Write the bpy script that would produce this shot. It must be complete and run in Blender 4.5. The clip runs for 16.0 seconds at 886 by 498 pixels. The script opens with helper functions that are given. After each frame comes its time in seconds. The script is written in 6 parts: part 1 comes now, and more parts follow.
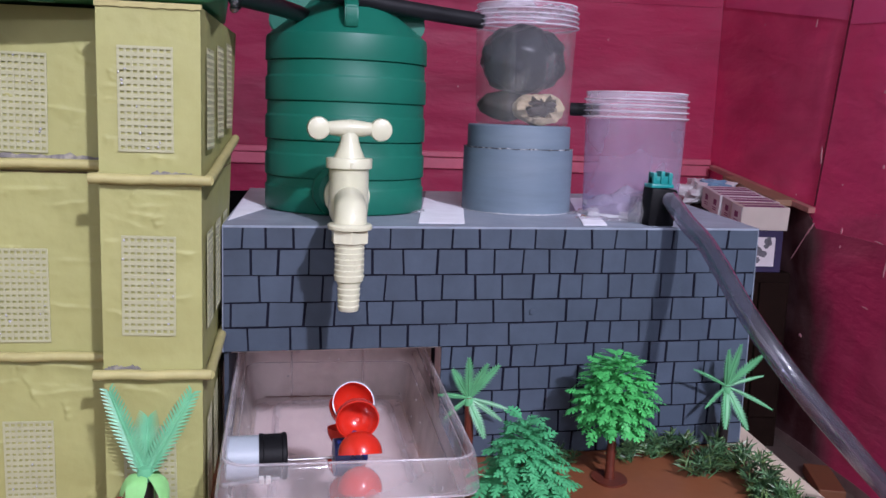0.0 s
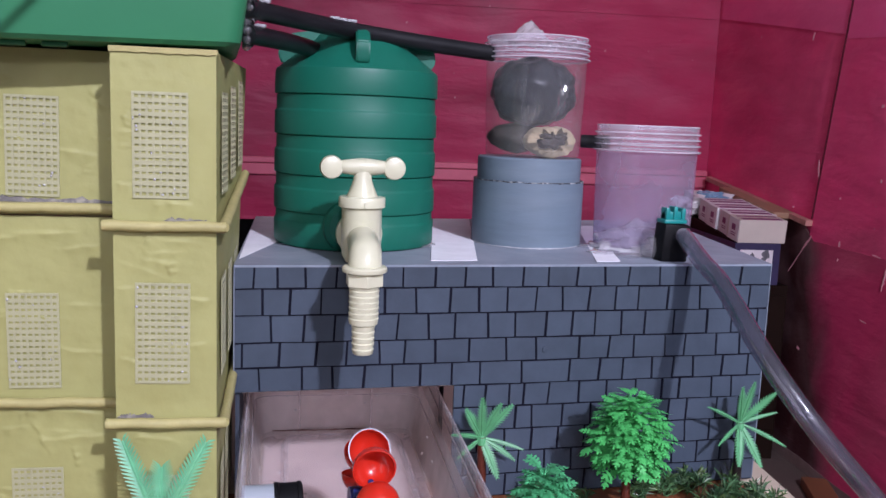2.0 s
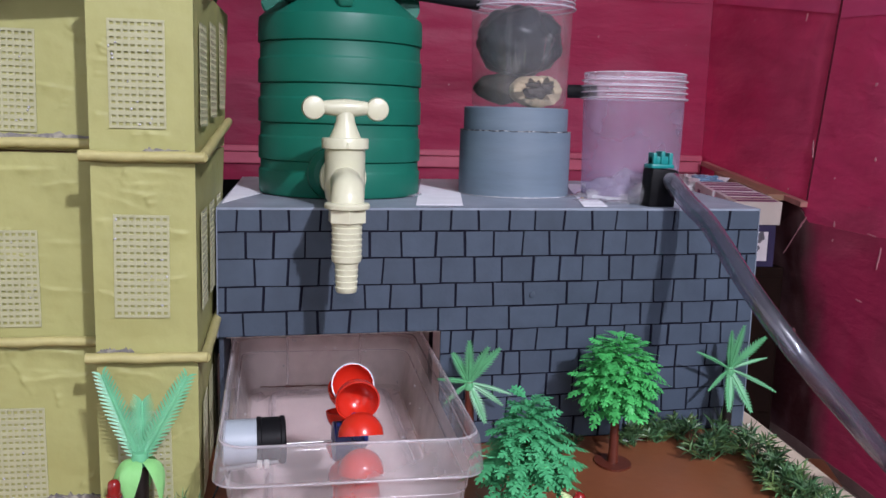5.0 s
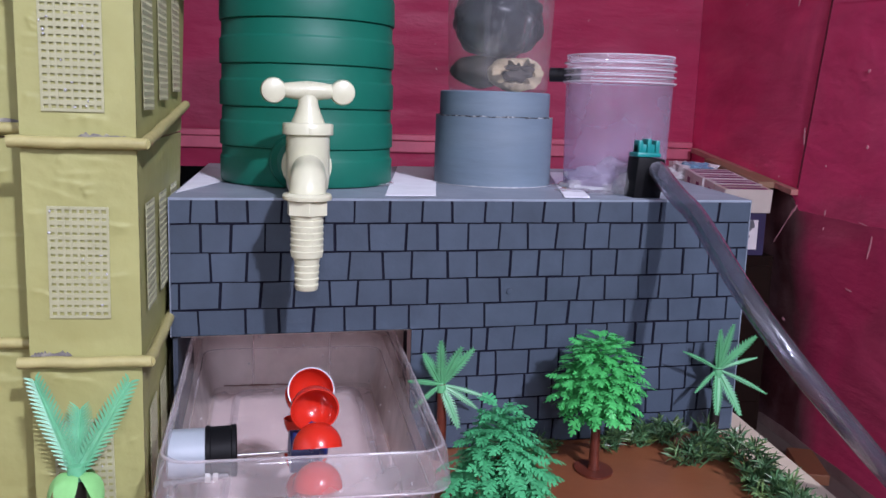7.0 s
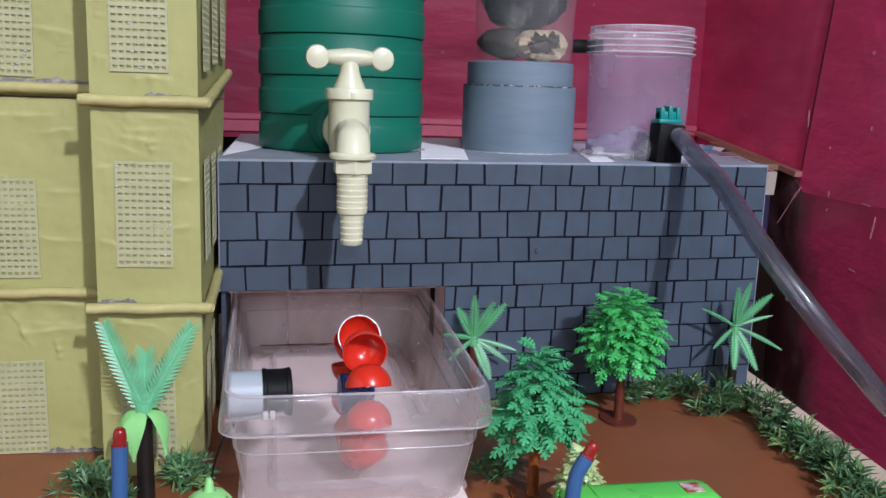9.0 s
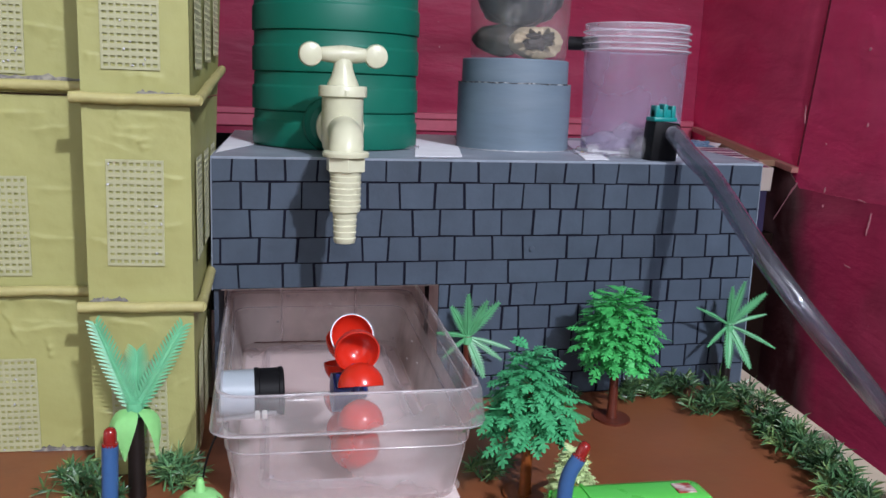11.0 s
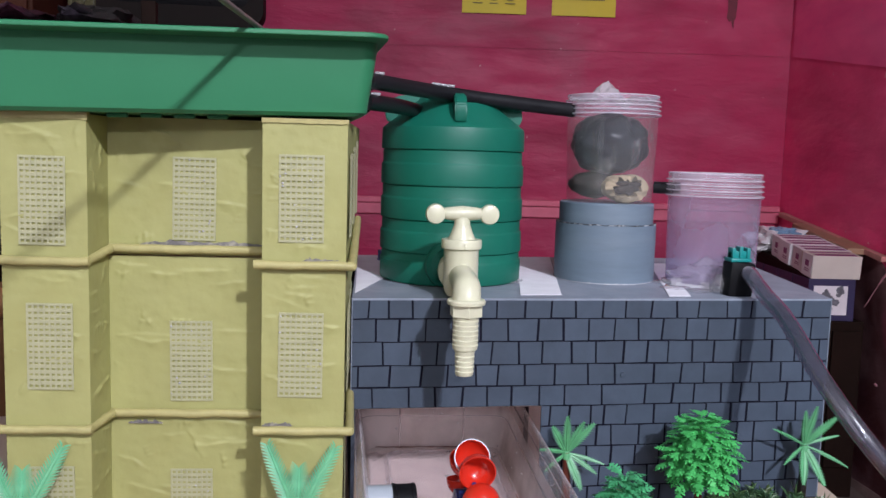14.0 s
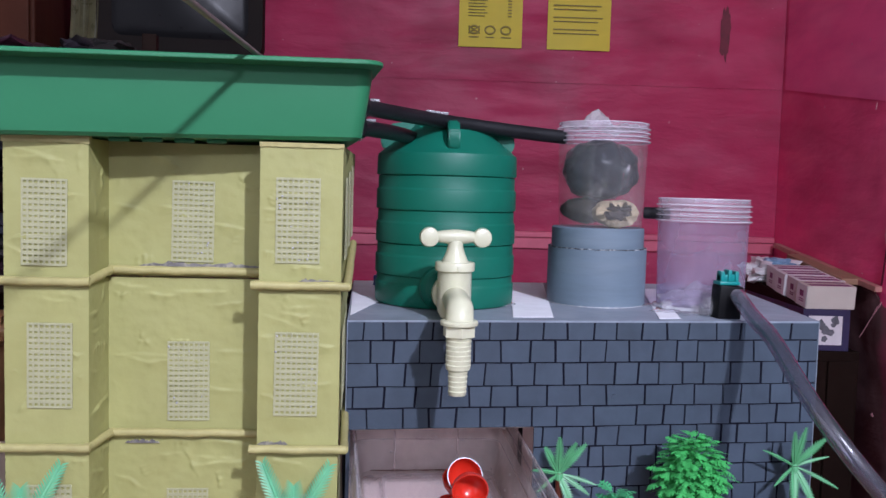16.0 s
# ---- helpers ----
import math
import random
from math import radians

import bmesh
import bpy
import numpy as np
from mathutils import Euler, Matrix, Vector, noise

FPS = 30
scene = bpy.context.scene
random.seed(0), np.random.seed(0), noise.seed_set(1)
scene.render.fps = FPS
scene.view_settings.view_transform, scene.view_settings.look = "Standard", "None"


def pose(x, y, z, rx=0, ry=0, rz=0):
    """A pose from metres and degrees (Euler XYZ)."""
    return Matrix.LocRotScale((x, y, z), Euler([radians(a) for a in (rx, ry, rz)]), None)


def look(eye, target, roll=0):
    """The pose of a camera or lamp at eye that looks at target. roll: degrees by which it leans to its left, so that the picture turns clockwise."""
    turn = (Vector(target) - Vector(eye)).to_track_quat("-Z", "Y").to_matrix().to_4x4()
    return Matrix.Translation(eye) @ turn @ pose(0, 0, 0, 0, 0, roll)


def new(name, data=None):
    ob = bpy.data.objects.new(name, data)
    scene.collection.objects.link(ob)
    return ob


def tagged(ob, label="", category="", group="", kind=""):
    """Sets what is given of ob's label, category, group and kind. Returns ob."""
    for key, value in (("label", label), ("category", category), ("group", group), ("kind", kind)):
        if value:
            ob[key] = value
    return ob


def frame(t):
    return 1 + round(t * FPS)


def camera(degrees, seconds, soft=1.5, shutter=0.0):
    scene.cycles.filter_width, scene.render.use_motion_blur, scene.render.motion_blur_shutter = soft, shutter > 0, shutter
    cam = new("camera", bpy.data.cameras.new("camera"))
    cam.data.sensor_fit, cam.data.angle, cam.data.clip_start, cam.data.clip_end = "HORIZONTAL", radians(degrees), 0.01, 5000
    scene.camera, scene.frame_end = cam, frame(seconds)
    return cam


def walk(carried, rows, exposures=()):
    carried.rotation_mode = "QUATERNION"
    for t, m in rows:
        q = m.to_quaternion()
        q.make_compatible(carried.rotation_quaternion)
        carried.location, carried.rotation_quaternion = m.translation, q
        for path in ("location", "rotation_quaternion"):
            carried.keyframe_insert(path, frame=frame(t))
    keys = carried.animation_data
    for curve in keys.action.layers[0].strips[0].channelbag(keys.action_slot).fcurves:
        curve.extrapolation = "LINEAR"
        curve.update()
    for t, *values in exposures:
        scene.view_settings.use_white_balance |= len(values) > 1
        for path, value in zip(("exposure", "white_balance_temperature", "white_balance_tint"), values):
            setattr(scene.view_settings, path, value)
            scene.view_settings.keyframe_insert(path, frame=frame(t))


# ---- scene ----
cam = camera(54.2, 16.0)
PATH = [
    (0, (0.012, -0.62, 0.264), (0.467, 1.303, -0.041), 2.1),
    (0.5, (0.012, -0.614, 0.261), (0.474, 1.307, -0.05), 2.2),
    (1, (0.002, -0.612, 0.263), (0.467, 1.308, -0.049), 2.4),
    (1.5, (-0.003, -0.613, 0.282), (0.465, 1.307, -0.022), 2.4),
    (2, (-0.001, -0.607, 0.287), (0.47, 1.315, -0.007), 2.2),
    (2.5, (0.0, -0.609, 0.285), (0.474, 1.312, -0.004), 2.0),
    (3, (-0.002, -0.604, 0.282), (0.475, 1.316, -0.005), 1.8),
    (3.5, (-0.001, -0.617, 0.27), (0.481, 1.303, -0.016), 1.9),
    (4, (-0.006, -0.618, 0.26), (0.474, 1.302, -0.029), 1.8),
    (4.5, (-0.005, -0.617, 0.245), (0.471, 1.303, -0.051), 1.6),
    (4.7, (0.0, -0.615, 0.246), (0.475, 1.303, -0.051), 1.6),
    (6.8, (0.032, -0.575, 0.249), (0.521, 1.336, -0.07), 1.9),
    (7, (0.032, -0.574, 0.247), (0.528, 1.335, -0.084), 1.9),
    (7.5, (0.027, -0.578, 0.235), (0.526, 1.328, -0.104), 1.8),
    (8, (0.02, -0.587, 0.239), (0.52, 1.319, -0.106), 1.8),
    (8.5, (0.014, -0.588, 0.239), (0.513, 1.316, -0.113), 1.9),
    (9, (0.001, -0.601, 0.232), (0.497, 1.303, -0.127), 1.9),
    (9.2, (-0.001, -0.607, 0.229), (0.494, 1.301, -0.135), 1.9),
    (11.3, (0.004, -0.599, 0.238), (0.508, 1.304, -0.135), 2.1),
    (11.5, (0.003, -0.6, 0.243), (0.497, 1.304, -0.121), 2.2),
    (12, (0.005, -0.598, 0.243), (0.497, 1.306, -0.117), 2.3),
    (12.5, (0.011, -0.594, 0.25), (0.507, 1.311, -0.107), 2.2),
    (13, (0.005, -0.604, 0.264), (0.5, 1.302, -0.085), 2.2),
    (13.5, (0.003, -0.614, 0.274), (0.476, 1.3, -0.059), 1.9),
    (13.7, (-0.016, -0.631, 0.284), (0.424, 1.295, -0.022), 2.1),
    (13.8, (-0.026, -0.652, 0.286), (0.376, 1.288, 0.026), 1.9),
    (14, (-0.039, -0.691, 0.3), (0.277, 1.271, 0.082), 1.6),
    (14.5, (-0.059, -0.756, 0.282), (0.251, 1.212, 0.116), 1.5),
    (15, (-0.052, -0.763, 0.274), (0.261, 1.206, 0.118), 1.6),
    (15.5, (-0.037, -0.729, 0.291), (0.281, 1.24, 0.145), 1.6),
    (16, (-0.038, -0.706, 0.293), (0.283, 1.263, 0.151), 1.6),
]
# the clip's camera drifts in its white balance
BALANCE = [(0, 0, 6150, 17), (2.5, 0, 6150, 18), (4, 0, 6350, 14), (4.6, -0.06, 6400, 11), (7, 0, 6050, 16), (8, 0, 6100, 15), (9, -0.05, 6270, 7), (12.5, -0.08, 6370, 5), (14, 0, 6420, 9), (15, 0, 6250, 10), (16, 0, 6000, 12)]
walk(cam, [(t, look(eye, target, roll)) for t, eye, target, roll in PATH], BALANCE)

# world: a closed room, so only a trace of sky light
world = bpy.data.worlds.new("world")
scene.world = world
world.use_nodes = True
world.node_tree.nodes["Background"].inputs[0].default_value = (0.9, 0.95, 1.0, 1)
world.node_tree.nodes["Background"].inputs[1].default_value = 0.008

# the main bulb, unseen under the ceiling behind the camera
BULB = (0.66, -2.4, 1.76)
lamp = bpy.data.lights.new("bulb_light", "POINT")
lamp.energy, lamp.shadow_soft_size, lamp.color = 305.0, 0.05, (1.0, 0.99, 1.13)
bulb_light = new("bulb_light", lamp)
bulb_light.location = BULB
# a weaker unseen lamp, assumed from double shadows, also filling niche and side wall
low_lamp = bpy.data.lights.new("low_fill_lamp", "POINT")
low_lamp.energy, low_lamp.shadow_soft_size, low_lamp.color = 50.0, 0.06, (1.0, 0.99, 1.12)
low_fill_lamp = new("low_fill_lamp", low_lamp)
low_fill_lamp.location = (-0.25, -2.9, 1.07)


# ---- materials ----
def mat(name, color, rough=0.6, metal=0.0, vary=0.12, scale=30.0, bump=0.0, bump_scale=200.0, stain=None, stain_scale=6.0,
        stain_amount=0.5, spec=0.5, trans=0.0, ior=1.45, coat=0.0, sheen=0.0, island=0.0, subsurface=0.0, alpha=1.0, stretch=None):
    """A Principled material with colour variation at two scales and a fine relief, in object space."""
    m = bpy.data.materials.new(name)
    m.use_nodes = True
    nt = m.node_tree
    N, L = nt.nodes, nt.links
    b = N["Principled BSDF"]
    b.inputs["Roughness"].default_value = rough
    b.inputs["Metallic"].default_value = metal
    b.inputs["Specular IOR Level"].default_value = spec
    b.inputs["Transmission Weight"].default_value = trans
    b.inputs["IOR"].default_value = ior
    b.inputs["Coat Weight"].default_value = coat
    b.inputs["Alpha"].default_value = alpha
    if subsurface:
        b.inputs["Subsurface Weight"].default_value = subsurface
        b.inputs["Subsurface Radius"].default_value = (0.004, 0.004, 0.004)
        b.inputs["Subsurface Scale"].default_value = 1.0
    tc = N.new("ShaderNodeTexCoord")
    where = tc.outputs["Object"]
    if stretch:
        mp = N.new("ShaderNodeMapping")
        mp.inputs["Scale"].default_value = stretch
        L.new(where, mp.inputs["Vector"])
        where = mp.outputs[0]
    n1 = N.new("ShaderNodeTexNoise")
    n1.inputs["Scale"].default_value, n1.inputs["Detail"].default_value, n1.inputs["Roughness"].default_value = scale, 9, 0.62
    L.new(where, n1.inputs["Vector"])
    ramp = N.new("ShaderNodeMapRange")
    ramp.inputs["From Min"].default_value, ramp.inputs["From Max"].default_value = 0.3, 0.7
    ramp.inputs["To Min"].default_value, ramp.inputs["To Max"].default_value = 1 - vary, 1 + vary
    L.new(n1.outputs["Fac"], ramp.inputs["Value"])
    last = ramp.outputs["Result"]
    if island:
        info = N.new("ShaderNodeObjectInfo")
        r2 = N.new("ShaderNodeMapRange")
        r2.inputs["To Min"].default_value, r2.inputs["To Max"].default_value = 1 - island, 1 + island
        L.new(info.outputs["Random"], r2.inputs["Value"])
        mul = N.new("ShaderNodeMath")
        mul.operation = "MULTIPLY"
        L.new(last, mul.inputs[0])
        L.new(r2.outputs["Result"], mul.inputs[1])
        last = mul.outputs[0]
    mix = N.new("ShaderNodeVectorMath")
    mix.operation = "SCALE"
    mix.inputs[0].default_value = color
    L.new(last, mix.inputs["Scale"])
    out = mix.outputs[0]
    if stain:
        n2 = N.new("ShaderNodeTexNoise")
        n2.inputs["Scale"].default_value, n2.inputs["Detail"].default_value, n2.inputs["Distortion"].default_value = stain_scale, 8, 0.6
        L.new(where, n2.inputs["Vector"])
        r3 = N.new("ShaderNodeMapRange")
        r3.inputs["From Min"].default_value, r3.inputs["From Max"].default_value = 0.48, 0.72
        r3.inputs["To Max"].default_value = stain_amount
        L.new(n2.outputs["Fac"], r3.inputs["Value"])
        mx = N.new("ShaderNodeMix")
        mx.data_type = "RGBA"
        mx.inputs["B"].default_value = (*stain, 1)
        L.new(r3.outputs["Result"], mx.inputs["Factor"])
        L.new(out, mx.inputs["A"])
        out = mx.outputs["Result"]
    L.new(out, b.inputs["Base Color"])
    rr = N.new("ShaderNodeMapRange")
    rr.inputs["To Min"].default_value, rr.inputs["To Max"].default_value = max(rough - 0.1, 0.0), min(rough + 0.1, 1)
    L.new(n1.outputs["Fac"], rr.inputs["Value"])
    if trans < 0.5:
        L.new(rr.outputs["Result"], b.inputs["Roughness"])
    if bump:
        n3 = N.new("ShaderNodeTexNoise")
        n3.inputs["Scale"].default_value, n3.inputs["Detail"].default_value = bump_scale, 5
        L.new(where, n3.inputs["Vector"])
        bp = N.new("ShaderNodeBump")
        bp.inputs["Strength"].default_value, bp.inputs["Distance"].default_value = 0.6, bump
        L.new(n3.outputs["Fac"], bp.inputs["Height"])
        L.new(bp.outputs["Normal"], b.inputs["Normal"])
    return m


def wall_paint(name, color, worn, dark, rough=0.6, relief=0.010, worn_shade=None):
    """Uneven painted plaster: long lying brush strokes, cloudy worn and dark patches, dents and small specks."""
    m = bpy.data.materials.new(name)
    m.use_nodes = True
    N, L = m.node_tree.nodes, m.node_tree.links
    b = N["Principled BSDF"]
    b.inputs["Specular IOR Level"].default_value = 0.35
    tc = N.new("ShaderNodeTexCoord")

    def cloud(scale, stretch, low, high, detail=6, warp=0.0):
        mp, n, r = N.new("ShaderNodeMapping"), N.new("ShaderNodeTexNoise"), N.new("ShaderNodeMapRange")
        mp.inputs["Scale"].default_value = stretch
        L.new(tc.outputs["Object"], mp.inputs["Vector"])
        n.inputs["Scale"].default_value, n.inputs["Detail"].default_value, n.inputs["Distortion"].default_value = scale, detail, warp
        L.new(mp.outputs[0], n.inputs["Vector"])
        r.inputs["From Min"].default_value, r.inputs["From Max"].default_value = low, high
        L.new(n.outputs["Fac"], r.inputs["Value"])
        return r.outputs["Result"]

    def mixed(fac, a, colour):
        x = N.new("ShaderNodeMix")
        x.data_type = "RGBA"
        L.new(fac, x.inputs["Factor"])
        if isinstance(a, tuple):
            x.inputs["A"].default_value = (*a, 1)
        else:
            L.new(a, x.inputs["A"])
        x.inputs["B"].default_value = (*colour, 1)
        return x.outputs["Result"]

    def scaled(v, k):
        q = N.new("ShaderNodeMath")
        q.operation = "MULTIPLY"
        L.new(v, q.inputs[0])
        q.inputs[1].default_value = k
        return q.outputs[0]

    strokes = cloud(5.0, (0.7, 0.7, 3.0), 0.42, 0.75, 8, 0.1)
    patches = cloud(2.3, (0.8, 0.8, 1.3), 0.46, 0.68, 7, 0.8)
    darks = cloud(1.7, (1.0, 1.0, 1.6), 0.50, 0.72, 7, 0.6)
    specks = cloud(42.0, (1.0, 1.0, 1.0), 0.735, 0.76, 3)
    c = mixed(scaled(patches, 0.75), color, worn)
    c = mixed(scaled(darks, 0.80), c, dark)
    c = mixed(scaled(strokes, 0.30), c, tuple(0.62 * k for k in color))
    c = mixed(scaled(specks, 0.5), c, (0.60, 0.33, 0.37))
    if worn_shade:
        # worn dirty plaster darkened for a cast shadow, ending raggedly across the direction given
        way, start, end, bare, paler = worn_shade
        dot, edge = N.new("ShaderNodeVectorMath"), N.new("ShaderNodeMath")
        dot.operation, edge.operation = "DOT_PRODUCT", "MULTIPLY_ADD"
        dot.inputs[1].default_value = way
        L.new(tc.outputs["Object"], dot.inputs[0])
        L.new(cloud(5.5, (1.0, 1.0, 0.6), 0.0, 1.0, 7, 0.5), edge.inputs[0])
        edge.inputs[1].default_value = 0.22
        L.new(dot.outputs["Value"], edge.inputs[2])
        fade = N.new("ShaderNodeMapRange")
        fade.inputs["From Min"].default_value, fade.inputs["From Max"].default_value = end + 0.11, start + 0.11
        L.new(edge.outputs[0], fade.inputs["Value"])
        worn_shade_tone = mixed(cloud(3.2, (1.0, 1.0, 0.8), 0.46, 0.66, 7, 0.9), bare, paler)
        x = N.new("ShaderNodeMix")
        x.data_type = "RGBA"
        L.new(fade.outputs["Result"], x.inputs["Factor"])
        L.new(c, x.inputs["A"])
        L.new(worn_shade_tone, x.inputs["B"])
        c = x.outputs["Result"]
    L.new(c, b.inputs["Base Color"])
    gloss = N.new("ShaderNodeMapRange")
    gloss.inputs["To Min"].default_value, gloss.inputs["To Max"].default_value = rough - 0.12, rough + 0.10
    L.new(strokes, gloss.inputs["Value"])
    L.new(gloss.outputs["Result"], b.inputs["Roughness"])
    height = N.new("ShaderNodeMath")
    height.operation = "ADD"
    L.new(cloud(4.2, (0.7, 0.7, 2.0), 0.0, 1.0, 7, 0.25), height.inputs[0])
    L.new(scaled(cloud(26.0, (0.7, 0.7, 1.6), 0.0, 1.0, 6, 0.4), 0.16), height.inputs[1])
    bp = N.new("ShaderNodeBump")
    bp.inputs["Strength"].default_value, bp.inputs["Distance"].default_value = 0.9, relief
    L.new(height.outputs[0], bp.inputs["Height"])
    L.new(bp.outputs["Normal"], b.inputs["Normal"])
    return m


def clear_plastic(name, tint, haze, rough=0.12, film=0.35, milky=(0.82, 0.82, 0.82), backlit=0.35):
    """Thin see-through plastic: mostly straight through, with a milky part and a gloss."""
    m = bpy.data.materials.new(name)
    m.use_nodes = True
    N, L = m.node_tree.nodes, m.node_tree.links
    N.remove(N["Principled BSDF"])
    out = N["Material Output"]
    tr, df, gl, tl = (N.new("ShaderNodeBsdf" + k) for k in ("Transparent", "Diffuse", "Glossy", "Translucent"))
    tr.inputs[0].default_value = (*tint, 1)
    df.inputs[0].default_value = tl.inputs[0].default_value = (*milky, 1)
    gl.inputs["Roughness"].default_value = rough
    milk = N.new("ShaderNodeMixShader")
    milk.inputs[0].default_value = backlit
    L.new(df.outputs[0], milk.inputs[1])
    L.new(tl.outputs[0], milk.inputs[2])
    tc, n1, mr = N.new("ShaderNodeTexCoord"), N.new("ShaderNodeTexNoise"), N.new("ShaderNodeMapRange")
    n1.inputs["Scale"].default_value = 18
    n1.inputs["Detail"].default_value = 6
    L.new(tc.outputs["Object"], n1.inputs["Vector"])
    mr.inputs["From Min"].default_value, mr.inputs["From Max"].default_value = 0.3, 0.7
    mr.inputs["To Min"].default_value, mr.inputs["To Max"].default_value = haze * 0.6, haze * 1.4
    L.new(n1.outputs["Fac"], mr.inputs["Value"])
    a = N.new("ShaderNodeMixShader")
    L.new(mr.outputs["Result"], a.inputs[0])
    L.new(tr.outputs[0], a.inputs[1])
    L.new(milk.outputs[0], a.inputs[2])
    lw, pw, sc = N.new("ShaderNodeLayerWeight"), N.new("ShaderNodeMath"), N.new("ShaderNodeMath")
    lw.inputs["Blend"].default_value = 0.5
    pw.operation, sc.operation = "POWER", "MULTIPLY_ADD"
    pw.inputs[1].default_value = 3.0
    sc.inputs[1].default_value, sc.inputs[2].default_value = 0.30 * film, 0.04 * film
    L.new(lw.outputs["Facing"], pw.inputs[0])
    L.new(pw.outputs[0], sc.inputs[0])
    bp, n2 = N.new("ShaderNodeBump"), N.new("ShaderNodeTexNoise")
    n2.inputs["Scale"].default_value = 60
    L.new(tc.outputs["Object"], n2.inputs["Vector"])
    bp.inputs["Strength"].default_value, bp.inputs["Distance"].default_value = 0.3, 0.001
    L.new(n2.outputs["Fac"], bp.inputs["Height"])
    L.new(bp.outputs["Normal"], gl.inputs["Normal"])
    b = N.new("ShaderNodeMixShader")
    L.new(sc.outputs[0], b.inputs[0])
    L.new(a.outputs[0], b.inputs[1])
    L.new(gl.outputs[0], b.inputs[2])
    L.new(b.outputs[0], out.inputs["Surface"])
    return m


YELLOW = mat("yellow_paper", (0.350, 0.345, 0.130), 0.55, vary=0.07, scale=22, bump=0.0006, bump_scale=140, stain=(0.30, 0.285, 0.095), stain_scale=16, stain_amount=0.5)
YELLOW_ROLL = mat("yellow_rolled_paper", (0.40, 0.36, 0.15), 0.5, vary=0.12, scale=60, bump=0.001, bump_scale=150)
MESH_WHITE = mat("white_plastic_mesh", (0.395, 0.39, 0.235), 0.3, vary=0.06, scale=80)
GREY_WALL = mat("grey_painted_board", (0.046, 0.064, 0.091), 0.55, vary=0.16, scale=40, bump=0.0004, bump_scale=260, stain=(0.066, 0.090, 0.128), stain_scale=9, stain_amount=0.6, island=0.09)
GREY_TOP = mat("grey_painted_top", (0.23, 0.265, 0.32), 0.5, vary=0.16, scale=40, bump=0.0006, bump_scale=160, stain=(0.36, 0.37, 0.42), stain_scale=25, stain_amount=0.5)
NICHE = mat("pale_pinkish_board", (0.82, 0.70, 0.66), 0.7, vary=0.10, scale=20)
INK = mat("black_marker_line", (0.008, 0.008, 0.016), 0.7, vary=0.3, scale=90, spec=0.1)
GREY_PIPE = mat("grey_painted_pipe", (0.135, 0.180, 0.225), 0.5, vary=0.10, scale=30, bump=0.0005, bump_scale=90, stain=(0.20, 0.245, 0.285), stain_scale=22, stain_amount=0.45, stretch=(0.4, 0.4, 2.5))
TANK_GREEN = mat("dark_green_plastic", (0.004, 0.125, 0.080), 0.48, vary=0.05, scale=20, bump=0.0002, bump_scale=90)
TRAY_GREEN = mat("green_tray_plastic", (0.03, 0.19, 0.085), 0.5, vary=0.04, scale=12, bump=0.0002, bump_scale=80)
IVORY = mat("ivory_tap_plastic", (0.62, 0.61, 0.44), 0.3, vary=0.06, scale=40, coat=0.2, subsurface=0.1)
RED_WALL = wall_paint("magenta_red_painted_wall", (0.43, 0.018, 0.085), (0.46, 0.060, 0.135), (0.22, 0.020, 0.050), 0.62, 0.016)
# the side wall's worn red, set brighter in place of light missing there
RED_WORN_BRIGHT = wall_paint("brightened_worn_red_wall", (0.93, 0.080, 0.250), (0.88, 0.150, 0.300), (0.50, 0.055, 0.14), 0.58, 0.016)
# ledge red lightened to carry the pale highlight along its top
RED_TRIM = mat("highlit_magenta_red_ledge", (0.62, 0.13, 0.20), 0.45, vary=0.15, scale=6, bump=0.004, bump_scale=20)
BOARD = mat("beige_board", (0.53, 0.44, 0.34), 0.7, vary=0.08, scale=15, bump=0.0003, bump_scale=200)
SOIL = mat("brown_paper_ground", (0.215, 0.074, 0.031), 0.40, vary=0.12, scale=25, bump=0.0005, bump_scale=60, stain=(0.17, 0.052, 0.023), stain_scale=12)
BLACK = mat("black_rubber", (0.006, 0.006, 0.007), 0.5, vary=0.2, scale=60, spec=0.12)
BLACK_PIPE = mat("black_rubber_pipe", (0.010, 0.010, 0.012), 0.4, vary=0.2, scale=60, spec=0.4)
WHITE_PAPER = mat("white_paper", (0.80, 0.79, 0.84), 0.7, vary=0.06, scale=50)
BARE_CARD = mat("bare_grey_card", (0.15, 0.14, 0.135), 0.7, vary=0.25, scale=120, stain=(0.5, 0.47, 0.36), stain_scale=160, stain_amount=0.7)
# a real lighter coat, brightened further in place of missing light
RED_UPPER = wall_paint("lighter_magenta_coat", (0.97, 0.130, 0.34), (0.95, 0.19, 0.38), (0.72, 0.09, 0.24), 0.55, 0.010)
RED_CUP = mat("red_glossy_plastic", (0.55, 0.022, 0.010), 0.22, vary=0.05, scale=40, coat=0.3)
WHITE_PLASTIC = mat("white_plastic", (0.50, 0.52, 0.58), 0.3, vary=0.04, scale=40)
BLUE_PLASTIC = mat("dark_blue_plastic", (0.015, 0.025, 0.13), 0.3, vary=0.1, scale=60)
STEEL = mat("steel", (0.42, 0.42, 0.42), 0.35, metal=1.0, vary=0.08, scale=90)
TEAL = mat("teal_plastic", (0.01, 0.21, 0.20), 0.35, vary=0.08, scale=60)
LEAF_A = mat("bright_green_plastic_leaf", (0.070, 0.43, 0.11), 0.5, vary=0.22, scale=120)
LEAF_B = mat("blue_green_plastic_leaf", (0.060, 0.33, 0.135), 0.5, vary=0.22, scale=120)
LEAF_PALM = mat("mint_green_plastic_frond", (0.105, 0.36, 0.16), 0.4, vary=0.18, scale=80, subsurface=0.15)
